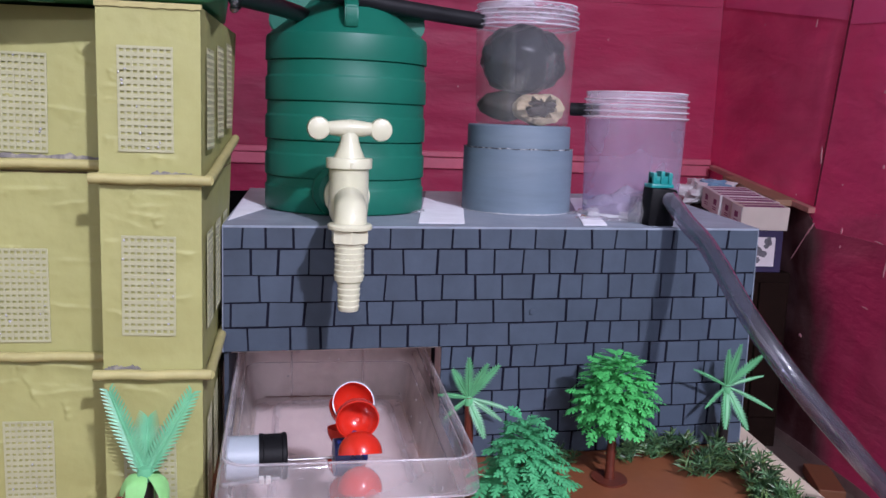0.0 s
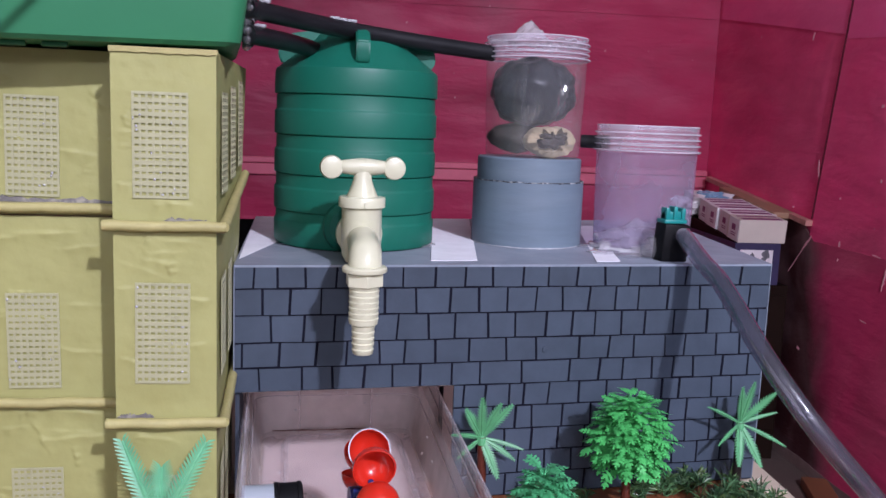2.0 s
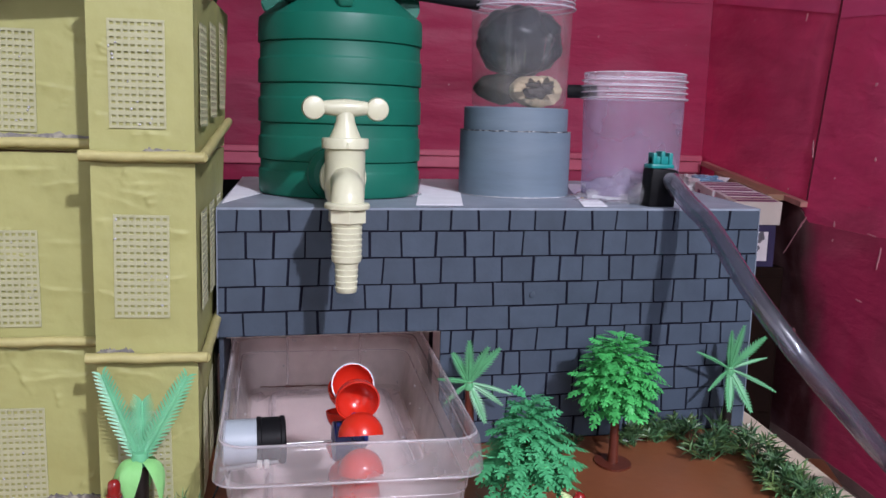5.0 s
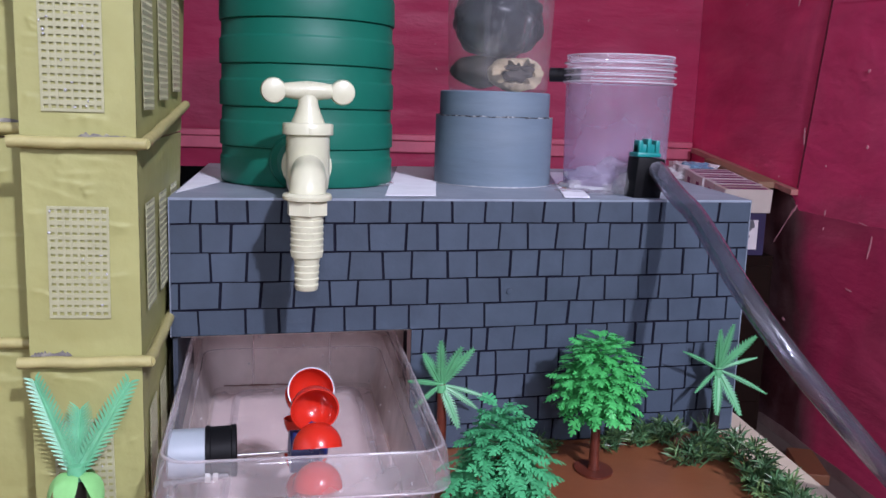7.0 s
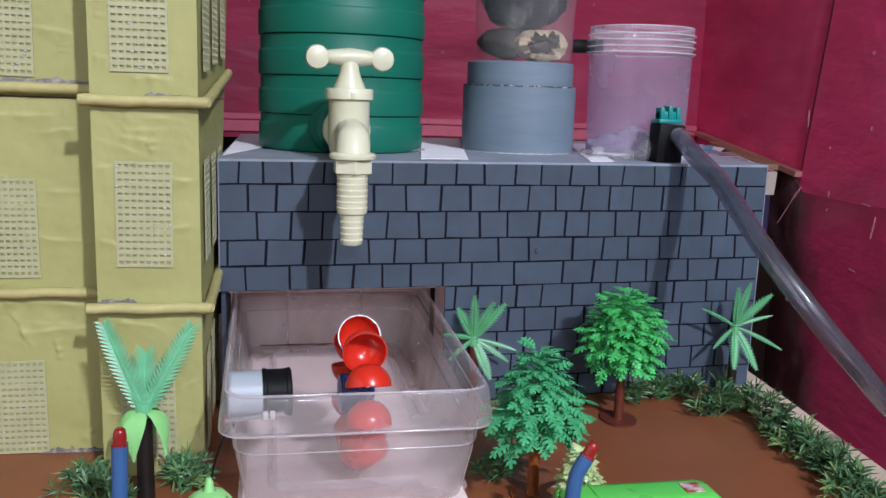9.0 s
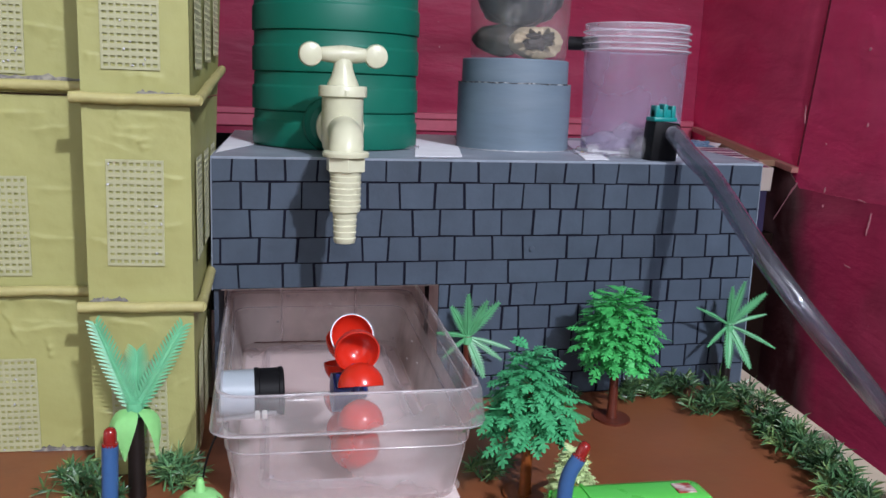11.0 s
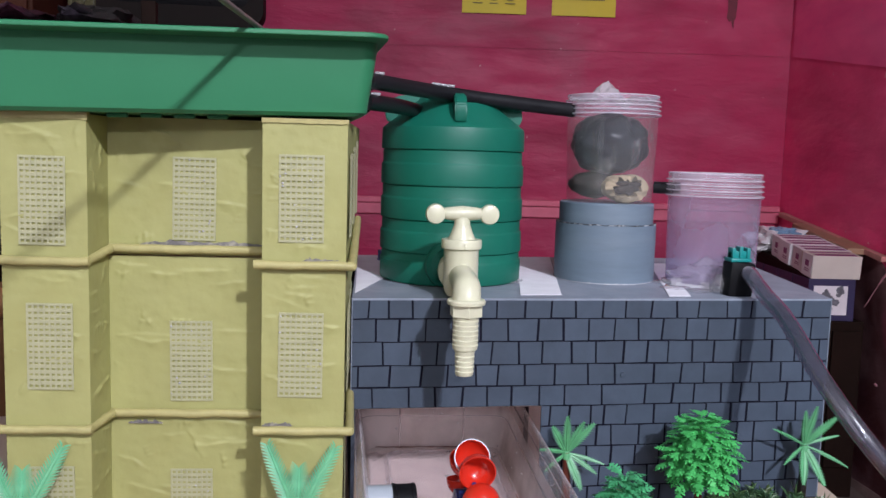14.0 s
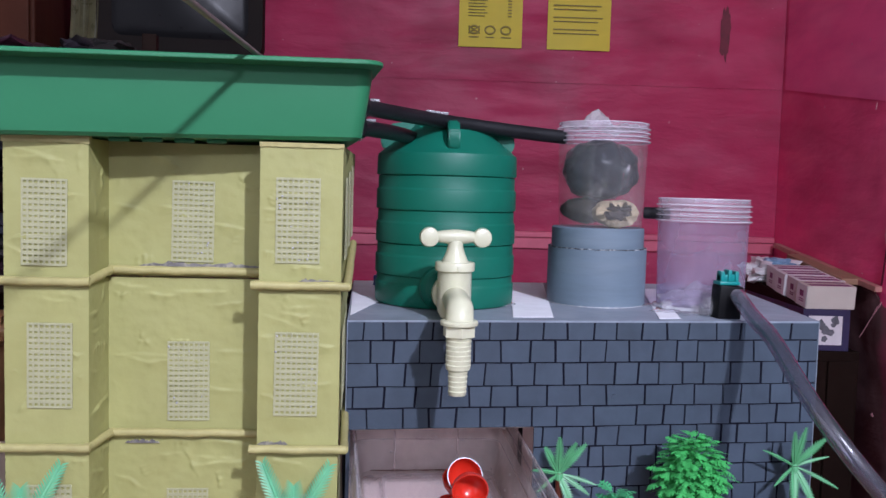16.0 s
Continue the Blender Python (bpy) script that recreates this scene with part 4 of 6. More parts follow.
def jar_parts(J, r0, r1, h, thread_z, material):
    """Open-topped jar: slightly flared body, and a thick neck with four thread rings."""
    bm = bmesh.new()
    lathe(bm, [(r0 - 0.003, 0.0), (r0, 0.002), (r0 + (r1 - r0) * 0.6, thread_z * 0.6), (r1 - 0.0002, thread_z - 0.0010)], 64, end=False)
    part("jar_body", bm, material, J, smooth=40)
    z, n = thread_z, 4
    step = (h - thread_z - 0.002) / n
    prof = [(r1 - 0.0002, z - 0.0010), (r1 + 0.0022, z), (r1 + 0.0022, z + 0.0012), (r1, z + 0.002)]
    for k in range(1, n):
        z = thread_z + step * k
        prof += [(r1, z), (r1 + 0.0016, z + 0.0010), (r1, z + 0.0022)]
    prof += [(r1 + 0.0004, h), (r1 - 0.0004, h + 0.0006), (r1 - 0.0012, h - 0.0002), (r1 - 0.0012, h - 0.003)]
    bm = bmesh.new()
    lathe(bm, prof, 64, start=False, end=False)
    neck = part("threaded_neck", bm, NECK, J, "milky threaded neck", smooth=30)
    # ridges in milkier plastic, painting in the bright highlights of the thread
    for k in range(5):
        bm = bmesh.new()
        zr, rr = (thread_z + step * k + 0.0010, r1 + (0.0022 if k == 0 else 0.0015)) if k < 4 else (h + 0.0002, r1 - 0.0002)
        tube(bm, [(rr * math.cos(radians(a)), rr * math.sin(radians(a)), zr) for a in range(0, 361, 6)], 0.0006, 6)
        part("thread_ridge", bm, THREAD_GLINT, neck, smooth=60)


def filter_jar():
    J = thing("filter_jar", pose(0.2555, 0.1235, TOP + 0.0757), "clear plastic filter jar holding a black charcoal bundle on a stand", "jar")
    jar_parts(J, 0.0410, 0.0438, 0.1015, 0.083, CLEAR_JAR)
    bm = bmesh.new()
    blob(bm, (-0.0040, -0.003, 0.0560), (0.0355, 0.035, 0.0300), 0.13, 2, 4)
    blob(bm, (0.0060, -0.002, 0.0640), (0.0270, 0.029, 0.0190), 0.16, 4, 3)
    blob(bm, (0.0070, -0.001, 0.0500), (0.0270, 0.029, 0.0200), 0.15, 6, 3)
    part("charcoal_bundle", bm, CHARCOAL, J, "black charcoal bundle wrapped in film", smooth=60)
    bm = bmesh.new()
    blob(bm, (-0.012, 0.006, 0.016), (0.026, 0.024, 0.013), 0.16, 5, 3)
    part("gravel_bundle", bm, mat("grey_brown_gravel", (0.045, 0.037, 0.032), 0.7, vary=0.3, scale=90, bump=0.002, bump_scale=120, spec=0.2), J, smooth=60)
    # torn beige sponge with a ragged dark hollow
    bm = bmesh.new()
    seg = 72
    rings = []
    for r, y, j in ((0.0215, 0.010, 0.06), (0.0240, -0.002, 0.08), (0.0225, -0.010, 0.14), (0.0145, -0.0140, 0.55), (0.0125, -0.008, 0.55), (0.0080, 0.004, 0.2)):
        ring = []
        for i in range(seg):
            c, q = math.cos(2 * math.pi * i / seg), math.sin(2 * math.pi * i / seg)
            k = 1 + j * (noise.noise(Vector((c * 1.6, q * 1.6, r * 60))) + 0.6 * noise.noise(Vector((c * 4.5, q * 4.5, r * 60))))
            ring.append(Vector((0.0080 + 0.98 * r * c * k, -0.017 + y + 0.003 * noise.noise(Vector((c * 3, q * 3, r * 70))), 0.0138 + 0.57 * r * q * (2 * k - 1 if q > 0 else k))))
        rings.append(ring)
    ring_loft(bm, rings)
    part("sponge_ring", bm, BEIGE, J, "torn beige sponge with a dark hollow", smooth=40)
    # solid dark blobs stand in for the shade inside the torn hollow
    bm = bmesh.new()
    blob(bm, (0.0085, -0.0265, 0.0145), (0.0125, 0.0035, 0.0062), 0.5, 8, 3)
    blob(bm, (0.0020, -0.0300, 0.0185), (0.0075, 0.0025, 0.0022), 0.6, 3, 2)
    blob(bm, (0.0150, -0.0295, 0.0180), (0.0055, 0.0025, 0.0028), 0.6, 7, 2)
    part("hollow_shade", bm, mat("hollow_shade_brown", (0.030, 0.018, 0.012), 0.6, vary=0.4, scale=150), J, smooth=50)
    # crumpled film over the mouth, with a raised corner
    bm = bmesh.new()
    n = 22
    g = [[None] * (n + 1) for _ in range(n + 1)]
    for i in range(n + 1):
        for k in range(n + 1):
            u, v = -1 + 2 * i / n, -1 + 2 * k / n
            d = math.hypot(u, v)
            s = 0.0415 / max(1, d)
            z = 0.098 + 0.005 * noise.noise(Vector((u * 3, v * 3, 1))) + 0.019 * max(0, 1 - math.hypot(u + 0.30, v + 0.35) * 2.2) + 0.003 * noise.noise(Vector((u * 8, v * 8, 3)))
            g[i][k] = bm.verts.new((u * s, v * s, z))
    for i in range(n):
        for k in range(n):
            bm.faces.new((g[i][k], g[i + 1][k], g[i + 1][k + 1], g[i][k + 1]))
    part("film_cover", bm, WHITE_FILM, J, "crumpled clear plastic film")
    # creased scraps of film between the charcoal and the jar wall
    rnd = random.Random(31)
    for k in range(9):
        bm = bmesh.new()
        a0 = radians(rnd.uniform(-130, -25))
        z0, w, h = rnd.uniform(0.030, 0.072), rnd.uniform(0.16, 0.42), rnd.uniform(0.008, 0.020)
        rows = []
        for i in range(7):
            row = []
            for j in range(5):
                aa, zz = a0 + w * (i / 6 - 0.5), z0 + h * (j / 4 - 0.5) + 0.006 * (i / 6 - 0.5)
                rr = 0.0385 + 0.0022 * noise.noise(Vector((aa * 14, zz * 160, k * 3.1)))
                row.append(bm.verts.new((rr * math.cos(aa), rr * math.sin(aa), zz)))
            rows.append(row)
        for p, q in zip(rows, rows[1:]):
            for j in range(4):
                bm.faces.new((p[j], q[j], q[j + 1], p[j + 1]))
        part("film_scrap", bm, FILM, J, "creased scrap of clear film" if k == 0 else "")


filter_jar()


def collecting_jar():
    J = thing("collecting_jar", pose(0.3455, 0.0830, TOP + 0.0005), "milky lilac-tinted clear plastic jar glued to the wall top", "jar")
    jar_parts(J, 0.0408, 0.0428, 0.1055, 0.084, PURPLE_JAR)
    bm = bmesh.new()
    blob(bm, (0.0, -0.004, 0.003), (0.038, 0.034, 0.0190), 0.42, 4, 4)
    part("crumpled_film", bm, WHITE_FILM, J, "crumpled clear film in the bottom", smooth=75)
    # dried glue round the foot
    bm = bmesh.new()
    pts = [Vector((0.0422 * math.cos(radians(a)), 0.0422 * math.sin(radians(a)), 0.001)) for a in range(150, 331, 6)]
    tube(bm, pts, [0.0025 + 0.0025 * abs(noise.noise(Vector((k * 0.6, 3, 0)))) for k in range(len(pts))], 8)
    part("glue_bead", bm, GLUE, J, "thick dried clear glue")


collecting_jar()


def glue_patch(name, pts, seed):
    bm = bmesh.new()
    for i, (x, y, s) in enumerate(pts):
        blob(bm, (x, y, TOP + 0.0008), (s, s * 0.8, 0.0022), 0.4, seed + i, 3)
    tagged(part(name, bm, WET_GLUE, smooth=60), "smeared patch of dried clear glue on the wall top", "glue")


glue_patch("glue_smear", [(0.300, 0.055, 0.014), (0.315, 0.038, 0.012), (0.318, 0.060, 0.010), (0.298, 0.090, 0.008)], 3)
glue_patch("glue_smear", [(0.152, 0.083, 0.006), (0.158, 0.092, 0.005)], 13)


def paper_patch(c, label):
    bm = bmesh.new()
    ring_loft(bm, [[Vector((x, y, TOP + 0.0003)) for x, y in c], [Vector((x, y, TOP + 0.0008)) for x, y in c]])
    tagged(part("paper_patch", bm, WHITE_PAPER), label, "paper")


paper_patch([(0.1425, 0.015), (0.1785, 0.015), (0.2450, 0.285), (0.2050, 0.285)], "white lined paper strip showing on the grey wall top")
paper_patch([(0.2734, 0.0095), (0.2932, 0.0095), (0.3660, 0.235), (0.3480, 0.235)], "white paper strip showing beside the lilac jar")
paper_patch([(0.0030, 0.023), (0.0380, 0.120), (0.0600, 0.2900), (0.0212, 0.2885)], "white paper corner showing beside the green tank")


def blue_cap():
    C = thing("bottle_cap", pose(0.0475, 0.2450, TOP + 0.0008), "small dark blue plastic bottle cap behind the green tank", "bottle cap")
    bm = bmesh.new()
    lathe(bm, [(0.0070, 0.0), (0.0074, 0.0006), (0.0074, 0.0100), (0.0068, 0.0112), (0.001, 0.0114)], 28)
    part("cap_body", bm, BLUE_PLASTIC, C, smooth=40)
    bm = bmesh.new()
    lathe(bm, [(0.0074, 0.0), (0.0080, 0.0004), (0.0080, 0.0018), (0.0074, 0.0022)], 28)
    part("tamper_ring", bm, BLUE_PLASTIC, C, smooth=40)


blue_cap()


def black_pipe(name, ctrl, r, label, clips=()):
    P = thing(name, pose(0, 0, 0), label, "pipe")
    bm = bmesh.new()
    tube(bm, curve_pts(ctrl, 10), r, 16)
    part("pipe_run", bm, BLACK_PIPE, P, smooth=50)
    for c in clips:
        bm = bmesh.new()
        blob(bm, c, (0.0045, 0.003, 0.0016), 0.5, 3, 2)
        part("glue_blob", bm, GLUE, P, "wet-looking glue blob")


black_pipe("upper_pipe_run", [(0.0080, 0.012, 0.3572), (0.0202, 0.025, 0.3565), (0.0840, 0.080, 0.3534), (0.1500, 0.102, 0.3488), (0.2140, 0.118, 0.3450)], 0.0066,
           "black rubber pipe from the tray to the filter jar", [(0.0880, 0.080, 0.3602), (0.0800, 0.078, 0.3606), (0.0740, 0.073, 0.3608), (0.0200, 0.022, 0.3635)])
black_pipe("lower_pipe_run", [(0.0080, 0.012, 0.3398), (0.0185, 0.028, 0.3400), (0.0430, 0.066, 0.3395), (0.0640, 0.104, 0.3370), (0.0720, 0.125, 0.3280)], 0.0066, "short black rubber pipe from the tray into the tank", [(0.0170, 0.022, 0.3468)])
black_pipe("joining_pipe", [(0.296, 0.110, 0.2735), (0.306, 0.104, 0.2735), (0.318, 0.098, 0.2740)], 0.0058, "short black pipe joining the two jars")


def drain_valve():
    V = thing("drain_valve", pose(0.3400, 0.020, TOP), "black plastic valve with a teal lever beside the jar", "valve")
    bm = bmesh.new()
    box(bm, -0.0115, 0.0115, -0.009, 0.009, -0.001, 0.0300, 0.0022, m=pose(0, 0, 0, 0, 4, 0))
    part("valve_block", bm, BLACK, V, smooth=40)
    bm = bmesh.new()
    box(bm, -0.0095, 0.0100, -0.0075, 0.0075, 0.0302, 0.0335, 0.001)
    for k in range(3):
        x = -0.0075 + k * 0.0068
        box(bm, x, x + 0.0036, -0.0050, 0.0050, 0.0330, 0.0425 + 0.0012 * (k % 2), 0.001)
    box(bm, -0.0075, 0.0101, -0.0035, 0.0035, 0.0330, 0.0395, 0.0008)
    part("lever", bm, TEAL, V, "ribbed teal lever", smooth=40)
    bm = bmesh.new()
    lathe(bm, [(0.0070, 0), (0.0070, 0.020), (0.0085, 0.021), (0.0085, 0.030)], 24, pose(-0.004, 0.036, 0.016, 90, 0, 0))
    part("inlet_stub", bm, CLEAR_JAR, V, smooth=40)
    bm = bmesh.new()
    lathe(bm, [(0.0058, 0), (0.0062, 0.004), (0.0052, 0.006), (0.0052, 0.012)], 24, pose(0.0055, -0.006, 0.0215, 97, 0, 8))
    part("outlet_spigot", bm, mat("pale_clear_spigot", (0.5, 0.48, 0.5), 0.2, trans=0.5, vary=0.05), V, smooth=40)
    bm = bmesh.new()
    blob(bm, (-0.012, 0.008, 0.008), (0.008, 0.008, 0.010), 0.3, 6, 3)
    part("glue_blob", bm, WET_GLUE, V, "blob of clear dried glue", smooth=60)


drain_valve()


def clear_hose():
    H = thing("clear_hose", pose(0, 0, 0), "smoky clear plastic hose hanging from the drain valve", "hose")
    ctrl = [(0.3445, 0.008, 0.2045), (0.3454, -0.0193, 0.1897), (0.3479, -0.0423, 0.1785), (0.3476, -0.0660, 0.1650), (0.3461, -0.0897, 0.1511), (0.3467, -0.1115, 0.1367), (0.3515, -0.1294, 0.1212), (0.3604, -0.1424, 0.1048), (0.3736, -0.1505, 0.0873), (0.3898, -0.1546, 0.0697), (0.4085, -0.1560, 0.0505),
            (0.4500, -0.1560, 0.0080), (0.4850, -0.1520, -0.0500), (0.5150, -0.1400, -0.1700), (0.5300, -0.1300, -0.4200)]
    bm = bmesh.new()
    p = curve_pts(ctrl, 10)
    tube(bm, p, 0.0070, 24, caps=False)
    part("hose_wall", bm, HOSE, H, smooth=60)
    bm = bmesh.new()
    tube(bm, p, 0.0047, 20, caps=False)
    part("hose_bore", bm, HOSE_BORE, H, "hollow bore of the hose", smooth=60)


clear_hose()


# ---- the clear water box with the turbine ----
BOX_M = pose(0.0824, 0.0, 0.0, 0, 0, -3.4)


def water_box():
    B = thing("water_box", BOX_M, "clear plastic storage box, wet inside, pushed under the wall", "plastic box")
    def ring(z, inset, r=0.014):
        """Rounded outline at one height; the far end is a little narrower on one side."""
        out = []
        w0 = 0.0732 - inset
        for p in rounded_rect(-w0, w0, -0.1655 + inset, 0.155 - inset, z, r, 5):
            k = (p.y + 0.1655) / 0.3205
            w1 = (0.0795 if p.x < 0 else 0.0785) - inset
            out.append(Vector((p.x * (1 + (w1 / w0 - 1) * k), p.y, z)))
        return out
    bm = bmesh.new()
    rings = [ring(0.0010, 0.0150), ring(0.0028, 0.0120), ring(0.0300, 0.0070), ring(0.0370, 0.0064), ring(0.0378, 0.0054), ring(0.0495, 0.0046),
             ring(0.0500, -0.0012), ring(0.0512, -0.0020), ring(0.0540, -0.0018), ring(0.0690, 0.0002), ring(0.0706, 0.0010), ring(0.0712, 0.0026), ring(0.0704, 0.0046)]
    ring_loft(bm, rings, True, False)
    bm.normal_update()
    for f in bm.faces:
        c = f.calc_center_median()
        if abs(f.normal.x) > 0.8 or c.y > 0.14:
            f.material_index = 1
        if c.z > 0.0498:
            f.material_index = 2
    shell = part("box_shell", bm, CLEAR_BOX, B, smooth=40)
    # the long walls and the far end get a milkier copy for their edge-on haze
    shell.data.materials.append(HAZED_SIDE)
    shell.data.materials.append(RIM_BAND)
    # thick edges in milkier plastic, which paints in their bright light lines
    for name, z, inset, r in (("rim_edge", 0.0712, 0.0022, 0.0008), ("rim_fold", 0.0504, -0.0016, 0.0007), ("shoulder_edge", 0.0374, 0.0058, 0.0005)):
        bm = bmesh.new()
        pts = ring(z, inset)
        tube(bm, pts + [pts[0]], r, 8)
        part(name, bm, BOX_EDGE, B, smooth=60)
    # moulded floor panel
    bm = bmesh.new()
    outer, inner = rounded_rect(-0.050, 0.056, -0.135, 0.134, 0.0034, 0.014), rounded_rect(-0.047, 0.053, -0.132, 0.131, 0.0078, 0.013)
    in2 = rounded_rect(-0.044, 0.050, -0.129, 0.128, 0.0034, 0.012)
    ring_loft(bm, [outer, inner, in2], False, False)
    part("floor_rib", bm, BOX_EDGE, B, smooth=60)
    # thin uneven brown line along the back at water level
    bm = bmesh.new()
    tube(bm, [(-0.058 + 0.004 * k, 0.1425 + 0.0008 * noise.noise(Vector((k * 0.7, 1, 0))), 0.0074 + 0.0006 * noise.noise(Vector((k * 0.5, 4, 0)))) for k in range(23)], [0.0004 + 0.0009 * abs(noise.noise(Vector((k * 0.6, 8, 0)))) for k in range(23)], 6)
    part("water_edge_line", bm, mat("brown_edge_line", (0.13, 0.06, 0.05), 0.4, vary=0.4, scale=200), B, "thin brown line at the water's edge")
    # upright ribs at the back
    for x in (-0.034, 0.030):
        bm = bmesh.new()
        box(bm, x - 0.001, x + 0.001, 0.1415, 0.1440, 0.006, 0.068, 0.0004)
        part("wall_rib", bm, CLEAR_BOX, B)
    return B


water_box()
bm = bmesh.new()
box(bm, -0.0640, 0.0640, -0.1540, 0.1480, 0.0001, 0.0007, m=BOX_M)
part("niche_floor", bm, mat("pinkish_white_sheet", (0.84, 0.72, 0.70), 0.6, vary=0.10, scale=25), BRICK_WALL, "pale pinkish sheet under the clear box")


def box_water():
    """A shallow film of water in the box."""
    m = bpy.data.materials.new("clear_water")
    m.use_nodes = True
    N, L = m.node_tree.nodes, m.node_tree.links
    b = N["Principled BSDF"]
    b.inputs["Base Color"].default_value = (0.95, 0.82, 0.81, 1)
    b.inputs["Roughness"].default_value, b.inputs["IOR"].default_value, b.inputs["Alpha"].default_value = 0.03, 1.33, 0.30
    b.inputs["Specular IOR Level"].default_value = 1.0
    b.inputs["Coat Weight"].default_value, b.inputs["Coat Roughness"].default_value = 0.6, 0.02
    tc, n, bp = N.new("ShaderNodeTexCoord"), N.new("ShaderNodeTexNoise"), N.new("ShaderNodeBump")
    n.inputs["Scale"].default_value = 35
    L.new(tc.outputs["Object"], n.inputs["Vector"])
    L.new(n.outputs["Fac"], bp.inputs["Height"])
    bp.inputs["Distance"].default_value, bp.inputs["Strength"].default_value = 0.0006, 0.5
    L.new(bp.outputs["Normal"], b.inputs["Normal"])
    bm = bmesh.new()
    bm.faces.new([bm.verts.new(p) for p in rounded_rect(-0.0660, 0.0645, -0.1555, 0.1475, 0.0068, 0.012)])
    w = part("shallow_water", bm, m)
    w.matrix_basis = BOX_M
    tagged(w, "shallow rippled film of water in the clear box", "water")
    # drops on the back of the box
    rnd = random.Random(5)
    bm = bmesh.new()
    for k in range(22):
        blob(bm, (rnd.uniform(-0.045, 0.04), 0.1470, rnd.uniform(0.012, 0.050)), (rnd.uniform(0.0006, 0.0018), 0.0007, rnd.uniform(0.0006, 0.0012)), 0.2, k, 1)
    for k in range(14):
        s = rnd.choice((-1, 1))
        up = rnd.uniform(0.008, 0.050)
        blob(bm, (s * (0.0605 + 0.11 * up), rnd.uniform(-0.14, 0.13), up), (0.0006, rnd.uniform(0.0006, 0.0016), rnd.uniform(0.0006, 0.0016)), 0.2, 40 + k, 1)
    for k in range(30):
        blob(bm, (rnd.uniform(-0.06, 0.06), rnd.uniform(-0.13, 0.14), 0.0070), (rnd.uniform(0.0006, 0.0022), rnd.uniform(0.0006, 0.0020), 0.0005), 0.3, 80 + k, 1)
    d = part("water_drops", bm, GLUE, smooth=60)
    d.matrix_basis = BOX_M
    tagged(d, "small water drops on the wall of the clear box", "water drops", kind="stuff")


box_water()


def turbine():
    T = thing("cup_turbine", pose(0.0785, -0.115, 0.0545), "turbine of red half-ball cups on a blue hub, with a motor", "turbine")
    # hub and spokes
    bm = bmesh.new()
    lathe(bm, [(0.003, -0.012), (0.0115, -0.011), (0.0115, 0.004), (0.0055, 0.007), (0.0045, 0.009), (0.002, 0.010)], 24, pose(0, 0, 0, 0, 90, 0))
    part("hub", bm, BLUE_PLASTIC, T, smooth=40)
    for k in range(3):
        bm = bmesh.new()
        box(bm, -0.010 + 0.004 * k, -0.006 + 0.004 * k, -0.004, 0.004, 0.008, 0.0155 - 0.002 * k, 0.0008, m=pose(0, 0, 0, 40 + 115 * k, 0, 8 * k))
        part("hub_fin", bm, BLUE_PLASTIC, T)
    R = 0.0335
    for k in range(10):
        phi = radians(25 + 36 * k)
        rad, tan = Vector((0, -math.cos(phi), math.sin(phi))), Vector((0, -math.sin(phi), -math.cos(phi)))
        bm = bmesh.new()
        tube(bm, [Vector((0, 0, 0)) + rad * 0.007, rad * (R - 0.011)], 0.0018, 8)
        part("spoke", bm, BLUE_PLASTIC, T)
        # half-ball cup whose mouth faces the way of turning
        side = Vector((1, 0, 0))
        lean = radians(19 if k else -4)
        mouth, stalk = tan * math.cos(lean) + rad * math.sin(lean), rad * math.cos(lean) - tan * math.sin(lean)
        fr = Matrix((side, stalk, mouth)).transposed().to_4x4()
        fr.translation = rad * R + side * 0.001
        r0, th = 0.0130, 0.0008
        prof = [(r0 * math.sin(radians(a)), -r0 * math.cos(radians(a))) for a in range(6, 91, 12)] + [(r0, 0.0004), (r0 - th, 0.0004)]
        prof += [((r0 - th) * math.sin(radians(a)), -(r0 - th) * math.cos(radians(a))) for a in range(90, 5, -12)]
        bm = bmesh.new()
        lathe(bm, prof, 28, fr)
        cup = part("cup", bm, RED_CUP, T, smooth=50)
        if k != 2:
            continue
        bm = bmesh.new()
        pts = [fr @ Vector(((r0 - 0.0003) * math.cos(radians(a)), (r0 - 0.0003) * math.sin(radians(a)), 0.0006)) for a in range(0, 361, 12)]
        tube(bm, pts, 0.00035, 6)
        part("cup_lip", bm, WHITE_PLASTIC, cup, "thin whitish lip")
    # shaft and motor
    bm = bmesh.new()
    tube(bm, [(-0.045, 0, 0), (-0.006, 0, 0)], 0.0008, 10)
    part("shaft", bm, STEEL, T, "thin steel shaft", smooth=50)
    bm = bmesh.new()
    lathe(bm, [(0.0125, -0.0562), (0.0140, -0.0556), (0.0140, -0.0535), (0.0134, -0.0530), (0.0134, -0.0425), (0.0140, -0.0420), (0.0140, -0.0400), (0.0131, -0.0393), (0.002, -0.0393)], 32, pose(0, 0, 0.003, 0, 90, 0))
    part("motor_cap", bm, BLACK, T, "black motor cap", smooth=40)
    bm = bmesh.new()
    lathe(bm, [(0.0110, -0.0755), (0.0130, -0.0745), (0.0130, -0.0560)], 32, pose(0, 0, 0.003, 0, 90, 0))
    part("motor_body", bm, MOTOR_WHITE, T, "milky white motor body", smooth=40)
    bm = bmesh.new()
    tube(bm, [(-0.0770, -0.0135, -0.0078), (-0.0440, -0.0135, -0.0052)], 0.0014, 10)
    bolt = part("clamp_bolt", bm, STEEL, T, "thin steel bolt", smooth=30)
    for x in (-0.0560, -0.0520):
        bm = bmesh.new()
        lathe(bm, [(0.0021, 0), (0.0027, 0.0003), (0.0027, 0.0025), (0.0021, 0.0028)], 6, pose(x, -0.0135, -0.0060, 0, 90, 0))
